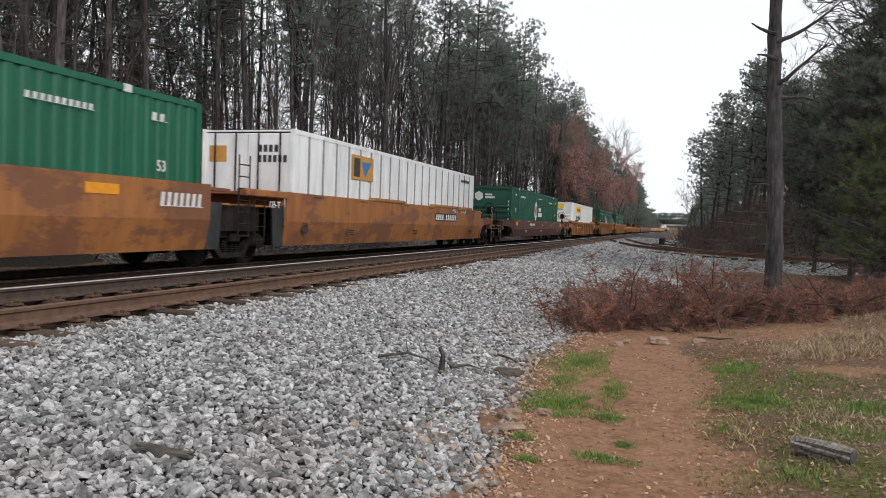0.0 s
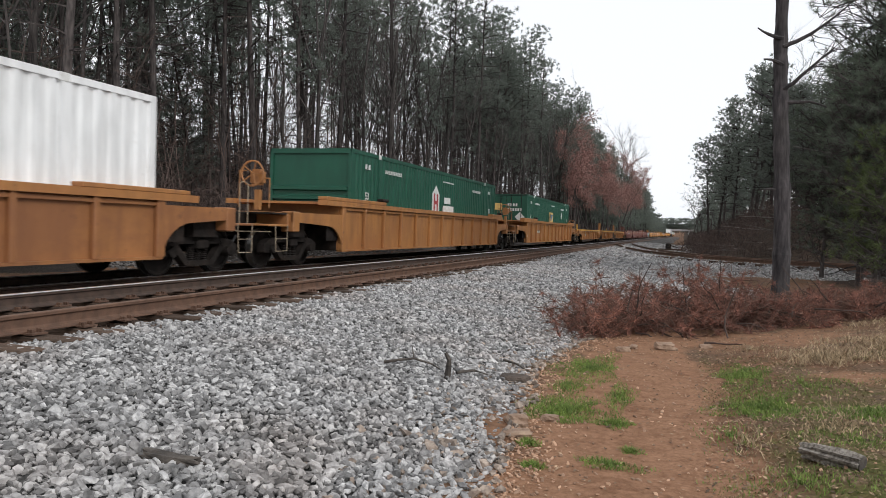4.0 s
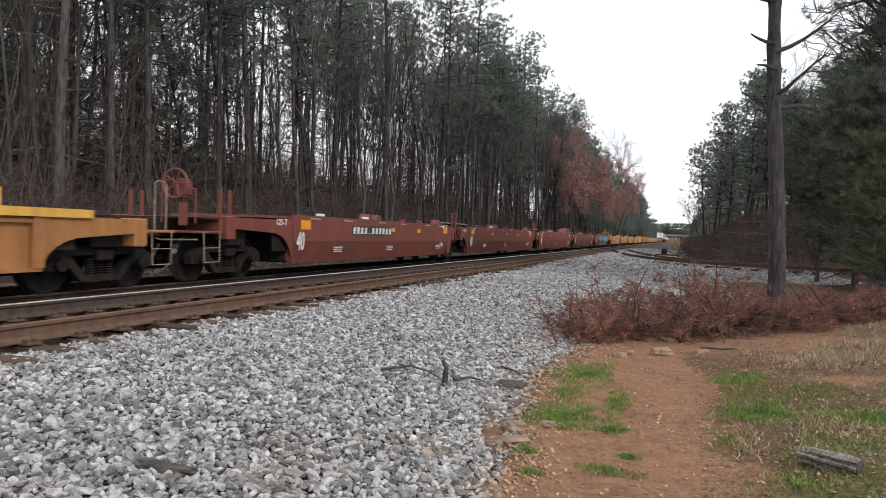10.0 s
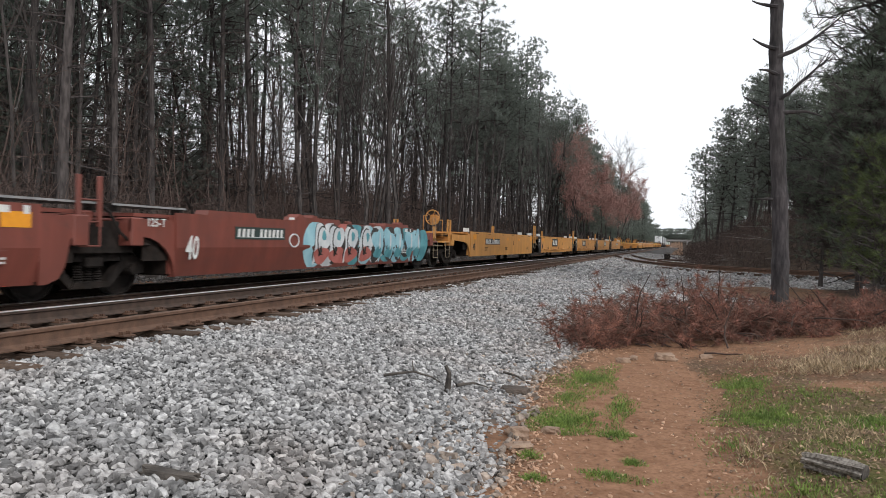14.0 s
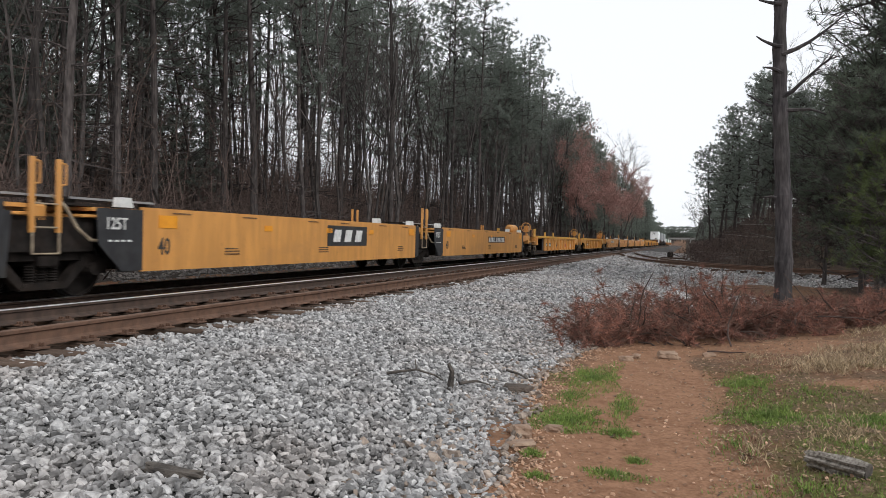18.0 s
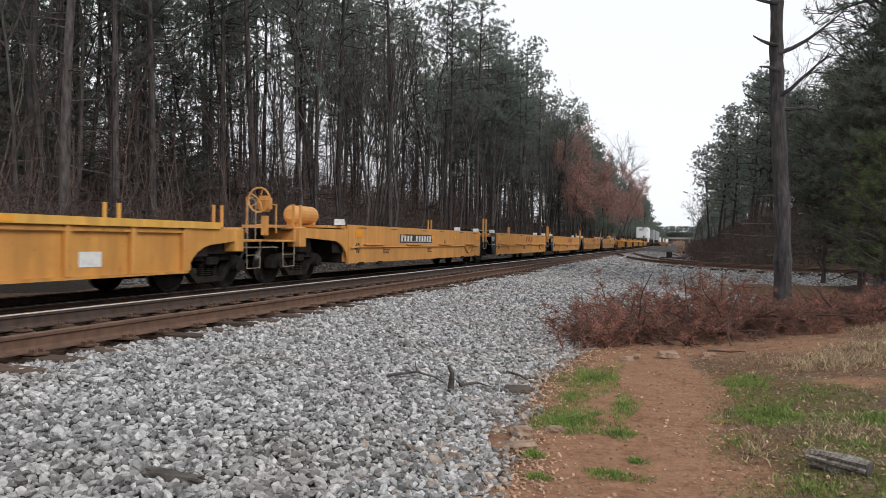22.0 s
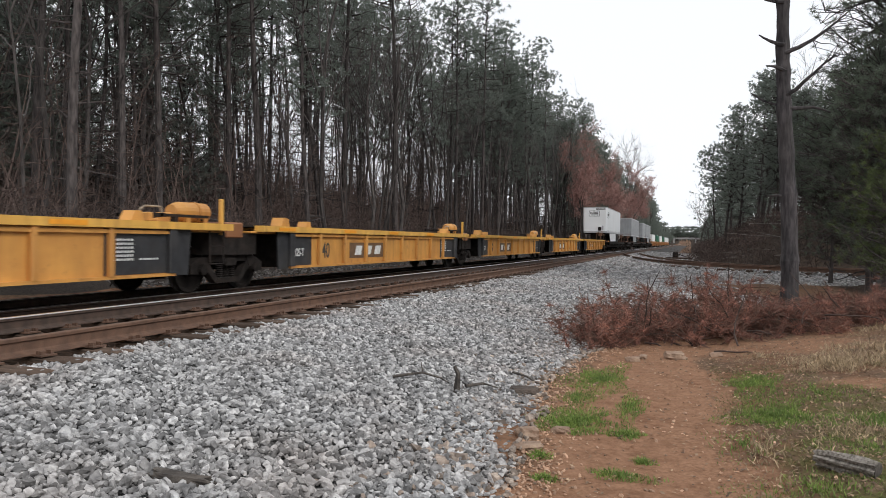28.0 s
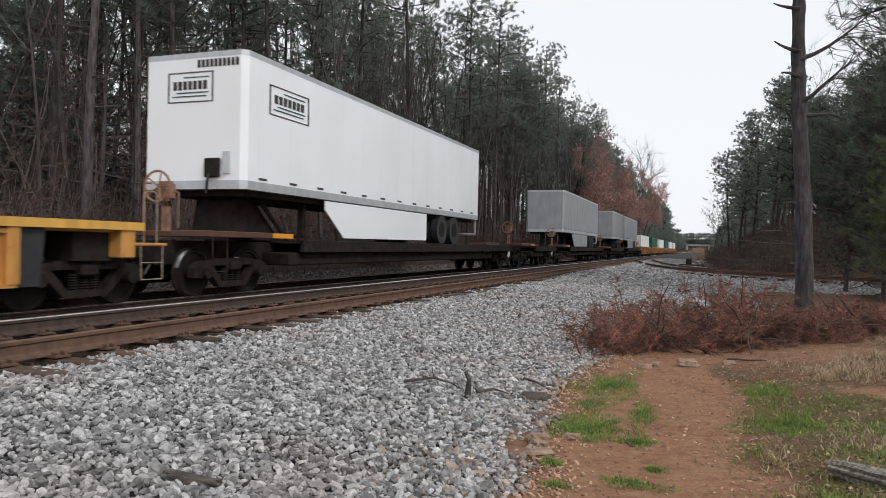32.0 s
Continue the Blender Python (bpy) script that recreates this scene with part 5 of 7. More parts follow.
def ladder(parent, paintwork, x, y, z0, z1, wide=0.42, rungs=4, along="y"):
    bm = bmesh.new()
    for k in (0, wide):
        rod(bm, (x, y + k, z0), (x, y + k, z1), 0.016, sides=6)
    for i in range(rungs):
        z = z0 + (z1 - z0) * (i + 0.2) / rungs
        rod(bm, (x, y, z), (x, y + wide, z), 0.014, sides=6)
    return part("ladder", bm, paintwork, parent)


def brake_wheel(parent, paintwork, x, y, z):
    bm = bmesh.new()
    box(bm, x - 0.17, x + 0.15, y - 0.02, y + 0.22, z - 0.2, z + 0.16)
    bmesh.ops.bevel(bm, geom=list(bm.edges), offset=0.05, segments=2, affect="EDGES")
    g = part("brake_gear", bm, paintwork, parent)
    bm = bmesh.new()
    pts = [(x + 0.28 * math.cos(6.2832 * i / 18), y - 0.14, z + 0.05 + 0.28 * math.sin(6.2832 * i / 18)) for i in range(19)]
    for p, q in zip(pts, pts[1:]):
        rod(bm, p, q, 0.022, sides=6)
    for i in range(5):
        a = 6.2832 * i / 5
        rod(bm, (x, y - 0.1, z + 0.05), (x + 0.28 * math.cos(a), y - 0.14, z + 0.05 + 0.28 * math.sin(a)), 0.014, sides=5)
    part("brake_wheel", bm, paintwork, parent, "rusty spoked hand brake wheel")
    part("gear_post", boxes((x - 0.06, x + 0.06, y + 0.05, y + 0.17, z - 0.75, z - 0.3)), paintwork, parent)
    part("hand_rail", pipe([(x - 0.42, y, z - 0.7), (x - 0.42, y, z + 0.12), (x - 0.25, y, z + 0.12)], 0.016), paintwork, parent)
    part("hand_rail", pipe([(x + 0.36, y, z - 0.7), (x + 0.36, y, z - 0.05), (x + 0.22, y, z - 0.05)], 0.016), paintwork, parent)


def tank(parent, paintwork, x, y0, y1, z, r=0.24):
    bm = bmesh.new()
    rod(bm, (x, y0 + 0.1, z), (x, y1 - 0.1, z), r, sides=18)
    rod(bm, (x, y0, z), (x, y0 + 0.1, z), r * 0.55, r, 18)
    rod(bm, (x, y1 - 0.1, z), (x, y1, z), r, r * 0.55, 18)
    part("air_tank", bm, paintwork, parent)
    part("bracket", boxes((x - 0.2, x + 0.2, y0 + 0.2, y0 + 0.3, z - r - 0.25, z - r + 0.06), (x - 0.2, x + 0.2, y1 - 0.3, y1 - 0.2, z - r - 0.25, z - r + 0.06)), paintwork, parent)


def coupler(parent, y, way):
    bm = boxes((-0.12, 0.12, min(y, y - way * 1.2), max(y, y - way * 1.2), 0.72, 0.96))
    box(bm, -0.2, 0.18, y - 0.22, y + 0.14, 0.66, 1.0)
    bmesh.ops.bevel(bm, geom=list(bm.edges), offset=0.03, segments=1, affect="EDGES")
    part("coupler", bm, M_STEELDARK, parent, "knuckle coupler")
    part("brake_hose", pipe([(0.35, y - way * 0.5, 0.75), (0.33, y - way * 0.3, 0.45), (0.25, y, 0.38)], 0.028), M_BLACK, parent)


def post_pair(parent, paintwork, x, y, z0, z1, gap=0.34):
    """Two slender container guides, each an angle with a foot plate."""
    for k in (0, gap):
        bm = boxes((x - 0.03, x + 0.03, y + k, y + k + 0.012, z0, z1), (x + 0.018, x + 0.03, y + k + 0.012, y + k + 0.055, z0, z1), (x - 0.06, x + 0.06, y + k - 0.03, y + k + 0.1, z0, z0 + 0.1))
        part("guide_post", bm, paintwork, parent)


def end_platform(car, paintwork, y0, y1, z, way, coupled, lo, truck_y, open_side=False, square=False):
    """The deck over the truck, from the joint or coupler to the well; way: +1 when the well lies at larger y."""
    ye = y0 + way * (0.95 if coupled else 0.45)
    a, b = min(y0, y1), max(y0, y1)
    part("end_sill", boxes((-0.5, 0.5, a, b, z - 0.42, z - 0.05), bevel=0.02), M_STEELDARK, car)
    part("body_bolster", boxes((-1.2, 1.2, truck_y - 0.4, truck_y + 0.4, 0.74, z - 0.055)), M_STEELDARK, car)
    part("end_deck", boxes((-1.3, 1.3, min(ye, y1), max(ye, y1), z - 0.05, z), bevel=0.012), paintwork, car)
    arch = [(y1 - way * 0.85 * (1 - math.cos(math.radians(t))), lo + (z - 0.30 - lo) * math.sin(math.radians(t))) for t in (0, 15, 30, 45, 60, 75, 90)]
    if square:                               # a steep end with a rounded lower corner
        arch = [(y1, lo), (y1 - way * 0.12, lo), (y1 - way * 0.34, lo + 0.08), (y1 - way * 0.46, lo + 0.26), (y1 - way * 0.55, z - 0.36), (y1 - way * 0.62, z - 0.30)]
    pts = [(y1, z)] + arch + [(ye, z - 0.22), (ye, z)]
    for s in (1, -1):
        if open_side:
            part("end_panel", prism([(y1, z), (y1, lo), (y1 - way * 0.42, lo), (y1 - way * 0.5, z)], "x", s * 1.36 - 0.02, s * 1.36 + 0.02), M_BLACK, car, "black end panel")
            if not coupled:
                continue
        else:
            part("side_fascia", prism(pts, "x", s * 1.42 - 0.025, s * 1.42 + 0.025), paintwork, car)
        part("end_post", boxes((min(s * 1.12, s * 1.46), max(s * 1.12, s * 1.46), min(ye, ye + way * 0.3), max(ye, ye + way * 0.3), z - 0.46, z + 0.02), bevel=0.02), paintwork, car)
    if not open_side:
        for s in (1, -1):
            part("truck_shroud", boxes((min(s * 1.31, s * 1.335), max(s * 1.31, s * 1.335), min(y1, y1 - way * 0.7), max(y1, y1 - way * 0.7), lo + 0.3, z - 0.06)), M_STEELDARK, car)
    part("wheel_well", boxes((-1.3, 1.3, min(y1, y1 - way * 0.06), max(y1, y1 - way * 0.06), lo + 0.05, z - 0.06)), M_STEELDARK, car)
    if coupled:
        lo_y, hi_y = min(y0 + way * 0.1, ye), max(y0 + way * 0.1, ye)
        part("end_step", boxes((-1.35, 1.35, lo_y, hi_y, 0.98, 1.03), bevel=0.01), paintwork, car)
        mid = (lo_y + hi_y) / 2
        bm = pipe([(1.40, mid - 0.26, 1.02), (1.41, mid - 0.24, 0.42), (1.41, mid + 0.24, 0.42), (1.40, mid + 0.26, 1.02)], 0.010)
        rod(bm, (1.41, mid - 0.25, 0.70), (1.41, mid + 0.25, 0.70), 0.009)
        part("stirrup", bm, M_PALEBAR, car, "worn pale stirrup step")
        if way < 0:
            part("hand_rail", pipe([(1.32, mid - 0.1, 1.02), (1.32, mid - 0.1, 1.86), (1.32, mid - 0.02, 1.9), (1.32, mid + 0.14, 1.9), (1.32, mid + 0.2, 1.84), (1.32, mid + 0.2, 1.02)], 0.011), M_PALEBAR, car, "worn pale hand rail")
        part("cut_lever", pipe([(1.34, lo_y + 0.05, 0.86), (0.5, lo_y + 0.02, 0.84), (0.15, lo_y - 0.02, 0.95)], 0.016), M_PALEBAR, car)
        part("end_beam", boxes((-1.34, 1.34, ye - 0.06, ye + 0.06, z - 0.34, z - 0.055), bevel=0.02), paintwork, car)


def end_box(car, paintwork, y0, y1, hi, way):
    """A boxed-in end over the joint: side plate, lid, slotted end plate and a tall guide post; y0 is the outer end."""
    a, b = min(y0, y1), max(y0, y1)
    for s in (1, -1):
        x0, x1 = min(s * 1.06, s * 1.45), max(s * 1.06, s * 1.45)
        part("end_side", boxes((x0, x1, a, b, hi - 0.40, hi + 0.02), bevel=0.025), paintwork, car)
        part("end_lid", boxes((x0 - 0.03, x1 + 0.03, a - 0.05, b + 0.06, hi + 0.02, hi + 0.065), bevel=0.012), paintwork, car)
        q0, q1 = min(y0, y0 + way * 0.13), max(y0, y0 + way * 0.13)
        part("slotted_plate", boxes((s * 1.47 - 0.03, s * 1.47 + 0.03, q0, q1, hi - 0.55, hi + 0.02), bevel=0.012), paintwork, car)
        part("slot", boxes((s * 1.502 - 0.003, s * 1.502 + 0.003, q0 + 0.04, q1 - 0.04, hi - 0.30, hi - 0.16)), M_STEELDARK, car)
        if s > 0:
            part("guide_post", boxes((1.20, 1.34, q0, q1, hi + 0.065, hi + 0.78), bevel=0.012), paintwork, car)
            part("post_gusset", prism([(q1, hi + 0.07), (q1 + 0.14, hi + 0.07), (q1, hi + 0.5)], "x", 1.22, 1.25), paintwork, car)
    part("stirrup", pipe([(1.41, y0 + way * 0.3, hi - 0.40), (1.42, y0 + way * 0.3, 0.62), (1.42, y0 + way * 0.72, 0.62), (1.41, y0 + way * 0.72, hi - 0.40)], 0.013), M_PALEBAR, car, "worn pale stirrup step")


def rung_posts(car, paintwork, x, y, z0, z1, gap, loops=False):
    """Two guide posts that carry ladder rungs between them."""
    for k in (0, gap):
        part("guide_post", boxes((x - 0.035, x + 0.035, y + k - 0.035, y + k + 0.035, z0 + 0.3, z1), bevel=0.01), paintwork, car)
        if loops:
            part("grab_loop", pipe([(x, y + k + 0.03, z1 - 0.04), (x, y + k + 0.13, z1 - 0.06), (x, y + k + 0.13, z1 - 0.36), (x, y + k + 0.03, z1 - 0.38)], 0.016), paintwork, car)
    bm = pipe([(x + 0.02, y, z0 + 0.32), (x + 0.02, y, z0), (x + 0.02, y + gap, z0), (x + 0.02, y + gap, z0 + 0.32)], 0.016)
    rod(bm, (x + 0.02, y, z0 + 0.38), (x + 0.02, y + gap, z0 + 0.38), 0.014)
    rod(bm, (x + 0.02, y, z0 + 0.72), (x + 0.02, y + gap, z0 + 0.72), 0.014)
    part("rungs", bm, M_PALEBAR if loops else paintwork, car)


def joint_walkway(car, y0, y1, z):
    """An open-grid walkway over a joint, with a bright edge and brackets."""
    bm = bmesh.new()
    for x in (0.35, 0.62, 0.90, 1.17):
        box(bm, x - 0.02, x + 0.02, y0, y1, z, z + 0.035)
    n = max(2, round((y1 - y0) / 0.22))
    for i in range(n + 1):
        y = y0 + (y1 - y0) * i / n
        box(bm, 0.35, 1.17, y - 0.012, y + 0.012, z + 0.004, z + 0.03)
    part("walkway_grid", bm, M_STEELDARK, car, "dark open-grid walkway")
    part("walkway_edge", boxes((1.19, 1.21, y0, y1, z, z + 0.035)), M_SEAM, car, "worn grey walkway edge")
    part("walkway_bracket", boxes((1.0, 1.2, y0 + 0.1, y0 + 0.18, z - 0.10, z), (1.0, 1.2, y1 - 0.18, y1 - 0.1, z - 0.10, z)), M_STEELDARK, car)


def joint_gear(car, paintwork, L, hi):
    """Low clutter over an articulated joint: valve boxes, brackets, a lever and hoses."""
    part("valve_box", boxes((0.5, 0.85, L - 1.55, L - 1.2, hi - 0.02, hi + 0.2), bevel=0.03), paintwork, car)
    bm = rod(bmesh.new(), (0.82, L - 1.28, hi + 0.22), (0.82, L - 0.52, hi + 0.22), 0.19, sides=18)
    rod(bm, (0.82, L - 1.48, hi + 0.22), (0.82, L - 1.28, hi + 0.22), 0.13, 0.19, 18)
    rod(bm, (0.82, L - 0.52, hi + 0.22), (0.82, L - 0.40, hi + 0.22), 0.16, 0.09, 18)
    rod(bm, (0.82, L - 0.86, hi + 0.22), (0.82, L - 0.80, hi + 0.22), 0.205, sides=18)
    part("brake_cylinder", bm, paintwork, car, "fat brake cylinder lying over the joint")
    part("cylinder_saddle", boxes((0.66, 0.98, L - 1.22, L - 1.1, hi - 0.02, hi + 0.12), (0.66, 0.98, L - 0.7, L - 0.58, hi - 0.02, hi + 0.12)), paintwork, car)
    part("grab_loop", pipe([(1.2, L - 2.75, hi), (1.2, L - 2.72, hi + 0.2), (1.2, L - 2.6, hi + 0.27), (1.2, L - 2.2, hi + 0.27), (1.2, L - 2.16, hi + 0.12)], 0.018), M_PALEBAR, car)
    part("rack", boxes((0.2, 1.25, L - 2.2, L - 2.15, hi + 0.1, hi + 0.16), (0.2, 0.26, L - 2.2, L - 0.9, hi + 0.1, hi + 0.15), (1.19, 1.25, L - 2.2, L - 0.9, hi + 0.1, hi + 0.15), (1.16, 1.26, L - 1.9, L - 1.8, hi, hi + 0.1)), M_STEELDARK, car, "dark steel cross rack")
    part("twist_lock", prism([(L - 3.15, hi), (L - 2.85, hi), (L - 2.9, hi + 0.17), (L - 3.05, hi + 0.17)], "x", 1.15, 1.4), paintwork, car)
    part("lock_bracket", prism([(1.5, hi), (1.85, hi), (1.8, hi + 0.18), (1.6, hi + 0.2)], "x", 1.1, 1.4), paintwork, car)
    part("lock_bracket", prism([(2.6, hi), (2.85, hi), (2.8, hi + 0.14), (2.66, hi + 0.14)], "x", 1.15, 1.4), paintwork, car)
    part("bracket", boxes((0.95, 1.3, L - 2.6, L - 2.5, hi, hi + 0.16), (1.0, 1.3, L - 2.5, L - 2.35, hi, hi + 0.06), bevel=0.015), paintwork, car)
    part("reservoir", rod(bmesh.new(), (0.35, L - 1.0, hi + 0.05), (0.35, L - 0.5, hi + 0.05), 0.1, sides=14), M_STEELDARK, car)
    part("lever", pipe([(0.9, L - 2.0, hi + 0.1), (0.95, L - 1.2, hi + 0.16), (0.95, L - 0.6, hi + 0.05)], 0.018), M_STEELDARK, car)
    part("hose", pipe([(0.7, L - 1.2, hi + 0.1), (0.9, L - 0.5, hi + 0.24), (1.0, L - 0.1, hi + 0.16), (0.9, L + 0.3, hi - 0.05)], 0.022), M_BLACK, car)
    part("hose", pipe([(0.5, L - 0.8, hi - 0.02), (0.6, L - 0.3, hi + 0.15), (0.55, L + 0.3, hi + 0.1), (0.5, L + 0.7, hi - 0.05)], 0.018), M_BLACK, car)


def well_car(s0, s1, style, near="joint", far="joint", lo=0.40, hi=1.48, paintwork=None, trim=None, dark=None, name="well_car", label="",
             near_truck=True, far_truck=True, ribs=1.45, logo=None, mark=None, group="", posts=True, rack=None, number="40", gear=None, open_end=False, shelf=0.42, boxed=False, near_well=None, far_well=None, open_near=False, open_far=False, wheel_paint=None):
    """One well unit: origin at its near end. style: ribbed, smooth, kinked or ledge."""
    car = tagged(rolling(name, s0), label, "railway wagon", group)
    L = s1 - s0
    bright = bool(dark) and style == "ribbed" and not boxed
    a = near_well or (3.75 if near == "coupler" else 1.85 if bright else 1.55)
    b = L - (far_well or (3.3 if far == "coupler" else 2.1 if bright else 1.35))
    trim = trim or paintwork
    X = 1.47
    for s in (1, -1):
        def face(bm, p):
            return prism([(s * x, z) for x, z in p], "y", a, b, bm)
        if style == "ribbed":
            part("side_sheet", face(bmesh.new(), [(X - 0.13, lo + 0.05), (X - 0.10, lo + 0.05), (X - 0.10, hi - 0.1), (X - 0.13, hi - 0.1)]), paintwork, car)
            part("top_chord", prism([(s * x, z) for x, z in [(X - 0.22, hi - 0.13), (X + 0.03, hi - 0.13), (X + 0.03, hi), (X - 0.22, hi)]], "y", a - (0.0 if boxed and near == "joint" else (2.4 if open_near else 1.05) if near == "coupler" else 1.2), b + (0.0 if boxed and far == "joint" else (2.3 if open_far else 0.9) if far == "coupler" else 1.65 if bright else 0.9)), trim, car)
            part("chord_lip", face(bmesh.new(), [(X - 0.10, hi - 0.22), (X - 0.03, hi - 0.22), (X - 0.03, hi - 0.16), (X - 0.10, hi - 0.16)]), paintwork, car)
            part("bottom_sill", face(bmesh.new(), [(X - 0.2, lo), (X - 0.02, lo), (X - 0.02, lo + 0.05), (X - 0.2, lo + 0.05)]), paintwork, car)
            n = max(4, round((b - a) / ribs))
            for i in range(n + 1):
                y = a + 0.06 + (b - a - 0.12) * i / n
                w = 0.10 if i in (0, n) else 0.055
                bm = boxes((s * (X - 0.10) if s > 0 else -X, X if s > 0 else -(X - 0.10), y - w, y + w, lo + 0.05, hi - 0.13))
                bmesh.ops.bevel(bm, geom=[e for e in bm.edges if abs(e.verts[0].co.z - e.verts[1].co.z) > 0.3], offset=0.015, segments=1, affect="EDGES")
                part("rib", bm, M_BLACK if dark and ((i == 0 and near == "joint") or (i == n and far == "joint")) else paintwork, car)
        elif style == "kinked":
            k = lo + (hi - lo) * 0.46
            part("side_sheet", face(bmesh.new(), [(X - 0.17, lo), (X - 0.13, lo), (X, k), (X, hi), (X - 0.05, hi), (X - 0.05, k)]), paintwork, car)
        else:
            part("side_sheet", face(bmesh.new(), [(X - 0.05, lo), (X, lo), (X, hi), (X - 0.05, hi)]), paintwork, car)
            if style == "ledge":
                z = lo + shelf * (hi - lo)
                d, dip = a + (b - a) * 0.86, 0.26 if shelf > 0.3 else 0.03
                part("ledge_pipe", pipe([(s * (X + 0.03), y, zz) for y, zz in ((a + 0.1, z - 0.02), (a + 0.5, z), (d - 0.55, z), (d - 0.12, z - dip), (d + 0.12, z - dip), (d + 0.5, z), (b - 0.25, z), (b - 0.08, z + 0.14))], 0.024), trim, car)
                for i in range(4):
                    y = a + (b - a) * (i + 0.5) / 4
                    part("step", boxes((s * X if s > 0 else -X - 0.10, X + 0.10 if s > 0 else -X, y - 0.7, y + 0.7, z + 0.05, z + 0.09), bevel=0.01), trim, car)
                for i in (0.06, 0.16, 0.8, 0.94):
                    y = a + (b - a) * i
                    part("jack_pad", boxes((s * (X - 0.06) if s > 0 else -(X + 0.05), X + 0.05 if s > 0 else -(X - 0.06), y - 0.14, y + 0.14, lo - 0.07, lo + 0.03), bevel=0.01), M_STEELDARK, car)
    part("well_floor", boxes((-1.32, 1.32, a, b, lo + 0.02, lo + 0.09)), M_STEELDARK, car)
    for y in (a, b):
        part("bulkhead", boxes((-1.36, 1.36, y - 0.05, y + 0.05, lo + 0.05, hi - 0.08)), paintwork, car)
    part("near_deck", boxes((-1.3, 1.3, a - 0.9, a + 0.2, hi - 0.10, hi - 0.04)), paintwork, car)
    part("far_deck", boxes((-1.3, 1.3, b - 0.2, b + 0.9, hi - 0.10, hi - 0.04)), paintwork, car)
    low = 1.12
    zd = min(hi - 0.12, low + 0.2)
    end_platform(car, paintwork, 0.2 if near == "coupler" else 0.0, a, zd, 1, near == "coupler", lo, 1.75 if near == "coupler" else 0.4, open_near or near == "joint" and ((bool(dark) and style == "ribbed") or open_end or style in ("smooth", "ledge")))
    end_platform(car, paintwork, L - (0.2 if far == "coupler" else 0.0), b, zd, -1, far == "coupler", lo, L - (1.75 if far == "coupler" else 0.4), open_far or far == "joint" and ((bool(dark) and style == "ribbed") or open_end or style in ("smooth", "ledge")), style == "kinked" and far == "joint")
    if near == "coupler":
        add_truck(car, 1.75), coupler(car, -0.02, -1)
        part("walkway", boxes((-1.3, 1.3, 0.5, 1.3, 1.26, 1.30)), M_STEELDARK, car)
        brake_wheel(car, wheel_paint or paintwork, 0.95, 0.32, hi + 0.42)
        if posts:
            post_pair(car, trim, 1.25, 1.15, 1.2, hi + 0.42, 0.34)
            post_pair(car, trim, -1.1, 1.3, 1.2, hi + 0.42, 0.34)
        if rack == "tank":
            tank(car, paintwork, 0.55, 2.2, 3.4, hi + 0.22)
    elif near_truck:
        add_truck(car, 0.0)
        if open_end:
            ladder(car, M_STEELDARK, 1.36, 0.35, 0.5, hi)
    if far == "coupler":
        add_truck(car, L - 1.75), coupler(car, L + 0.02, 1)
        if posts:
            post_pair(car, trim, -1.2, L - 2.2, zd, hi + 0.4, 0.4)
        if style in ("smooth", "ledge"):
            tank(car, gear or paintwork, 0.75, b - 0.1, b + 1.2, hi + 0.2)
    elif posts:
        if style == "ribbed" and bright:
            part("guide_post", boxes((1.17, 1.25, L - 0.5, L - 0.42, zd - 0.1, hi + 0.5), bevel=0.012), trim, car)
            bm = pipe([(1.38, L - 1.05, hi - 0.14), (1.39, L - 1.05, 0.58), (1.39, L - 0.62, 0.58), (1.38, L - 0.62, hi - 0.14)], 0.018)
            rod(bm, (1.39, L - 1.05, 0.92), (1.39, L - 0.62, 0.92), 0.014)
            part("step_ladder", bm, M_STEELDARK, car)
        elif style == "kinked":
            rung_posts(car, trim, 1.40, L - 0.62, 0.86, hi + 0.50, 0.42)
        elif not boxed:
            rung_posts(car, trim, 1.40, L - 0.55, 0.72, hi + 0.62, 0.46, True)
            post_pair(car, trim, -1.22, L - 0.7, zd, hi + 0.55, 0.42)
        if style == "ribbed" and not boxed:
            joint_gear(car, paintwork, L, hi)
            part("joint_box", boxes((0.45, 1.22, L - 0.32, L + 0.30, hi - 0.28, hi + 0.05), bevel=0.03), P_RUSTTAN, car, "rusty box over the joint")
    if far == "joint" and not open_end:
        if boxed:
            end_box(car, paintwork, L - 0.22, b, hi, -1)
        if style in ("kinked", "smooth", "ledge"):
            joint_walkway(car, b - 0.5, L + 0.05, hi + 0.07)
            part("air_hose", pipe([(1.05, L - 0.15, hi - 0.02), (1.2, L - 0.02, hi + 0.10), (1.3, L + 0.12, hi - 0.05), (1.36, L + 0.3, hi - 0.38), (1.38, L + 0.55, hi - 0.56), (1.38, L + 0.95, hi - 0.58)], 0.026), M_PALEBAR if style != "kinked" else M_STEELDARK, car, "thick curved air hose over the joint")
            part("valve_block", boxes((0.95, 1.2, L - 0.30, L - 0.1, hi - 0.3, hi - 0.04), bevel=0.03), paintwork, car)
    if near == "joint" and not open_end:
        if boxed:
            end_box(car, paintwork, 0.42, a, hi, 1)
        if style in ("kinked", "smooth", "ledge"):
            joint_walkway(car, 0.30, a + 0.6, hi + 0.07)
            part("rack_end", pipe([(1.2, a + 0.75, hi + 0.1), (1.2, a + 0.6, hi + 0.33), (1.1, a + 0.68, hi + 0.33), (1.1, a + 0.84, hi + 0.1)], 0.016), M_STEELDARK, car)
    if near != "coupler" and posts and not boxed:
        part("end_platform_grating", boxes((-1.2, 1.2, 0.25, a - 0.1, hi - 0.03, hi + 0.01)), M_STEELDARK, car)
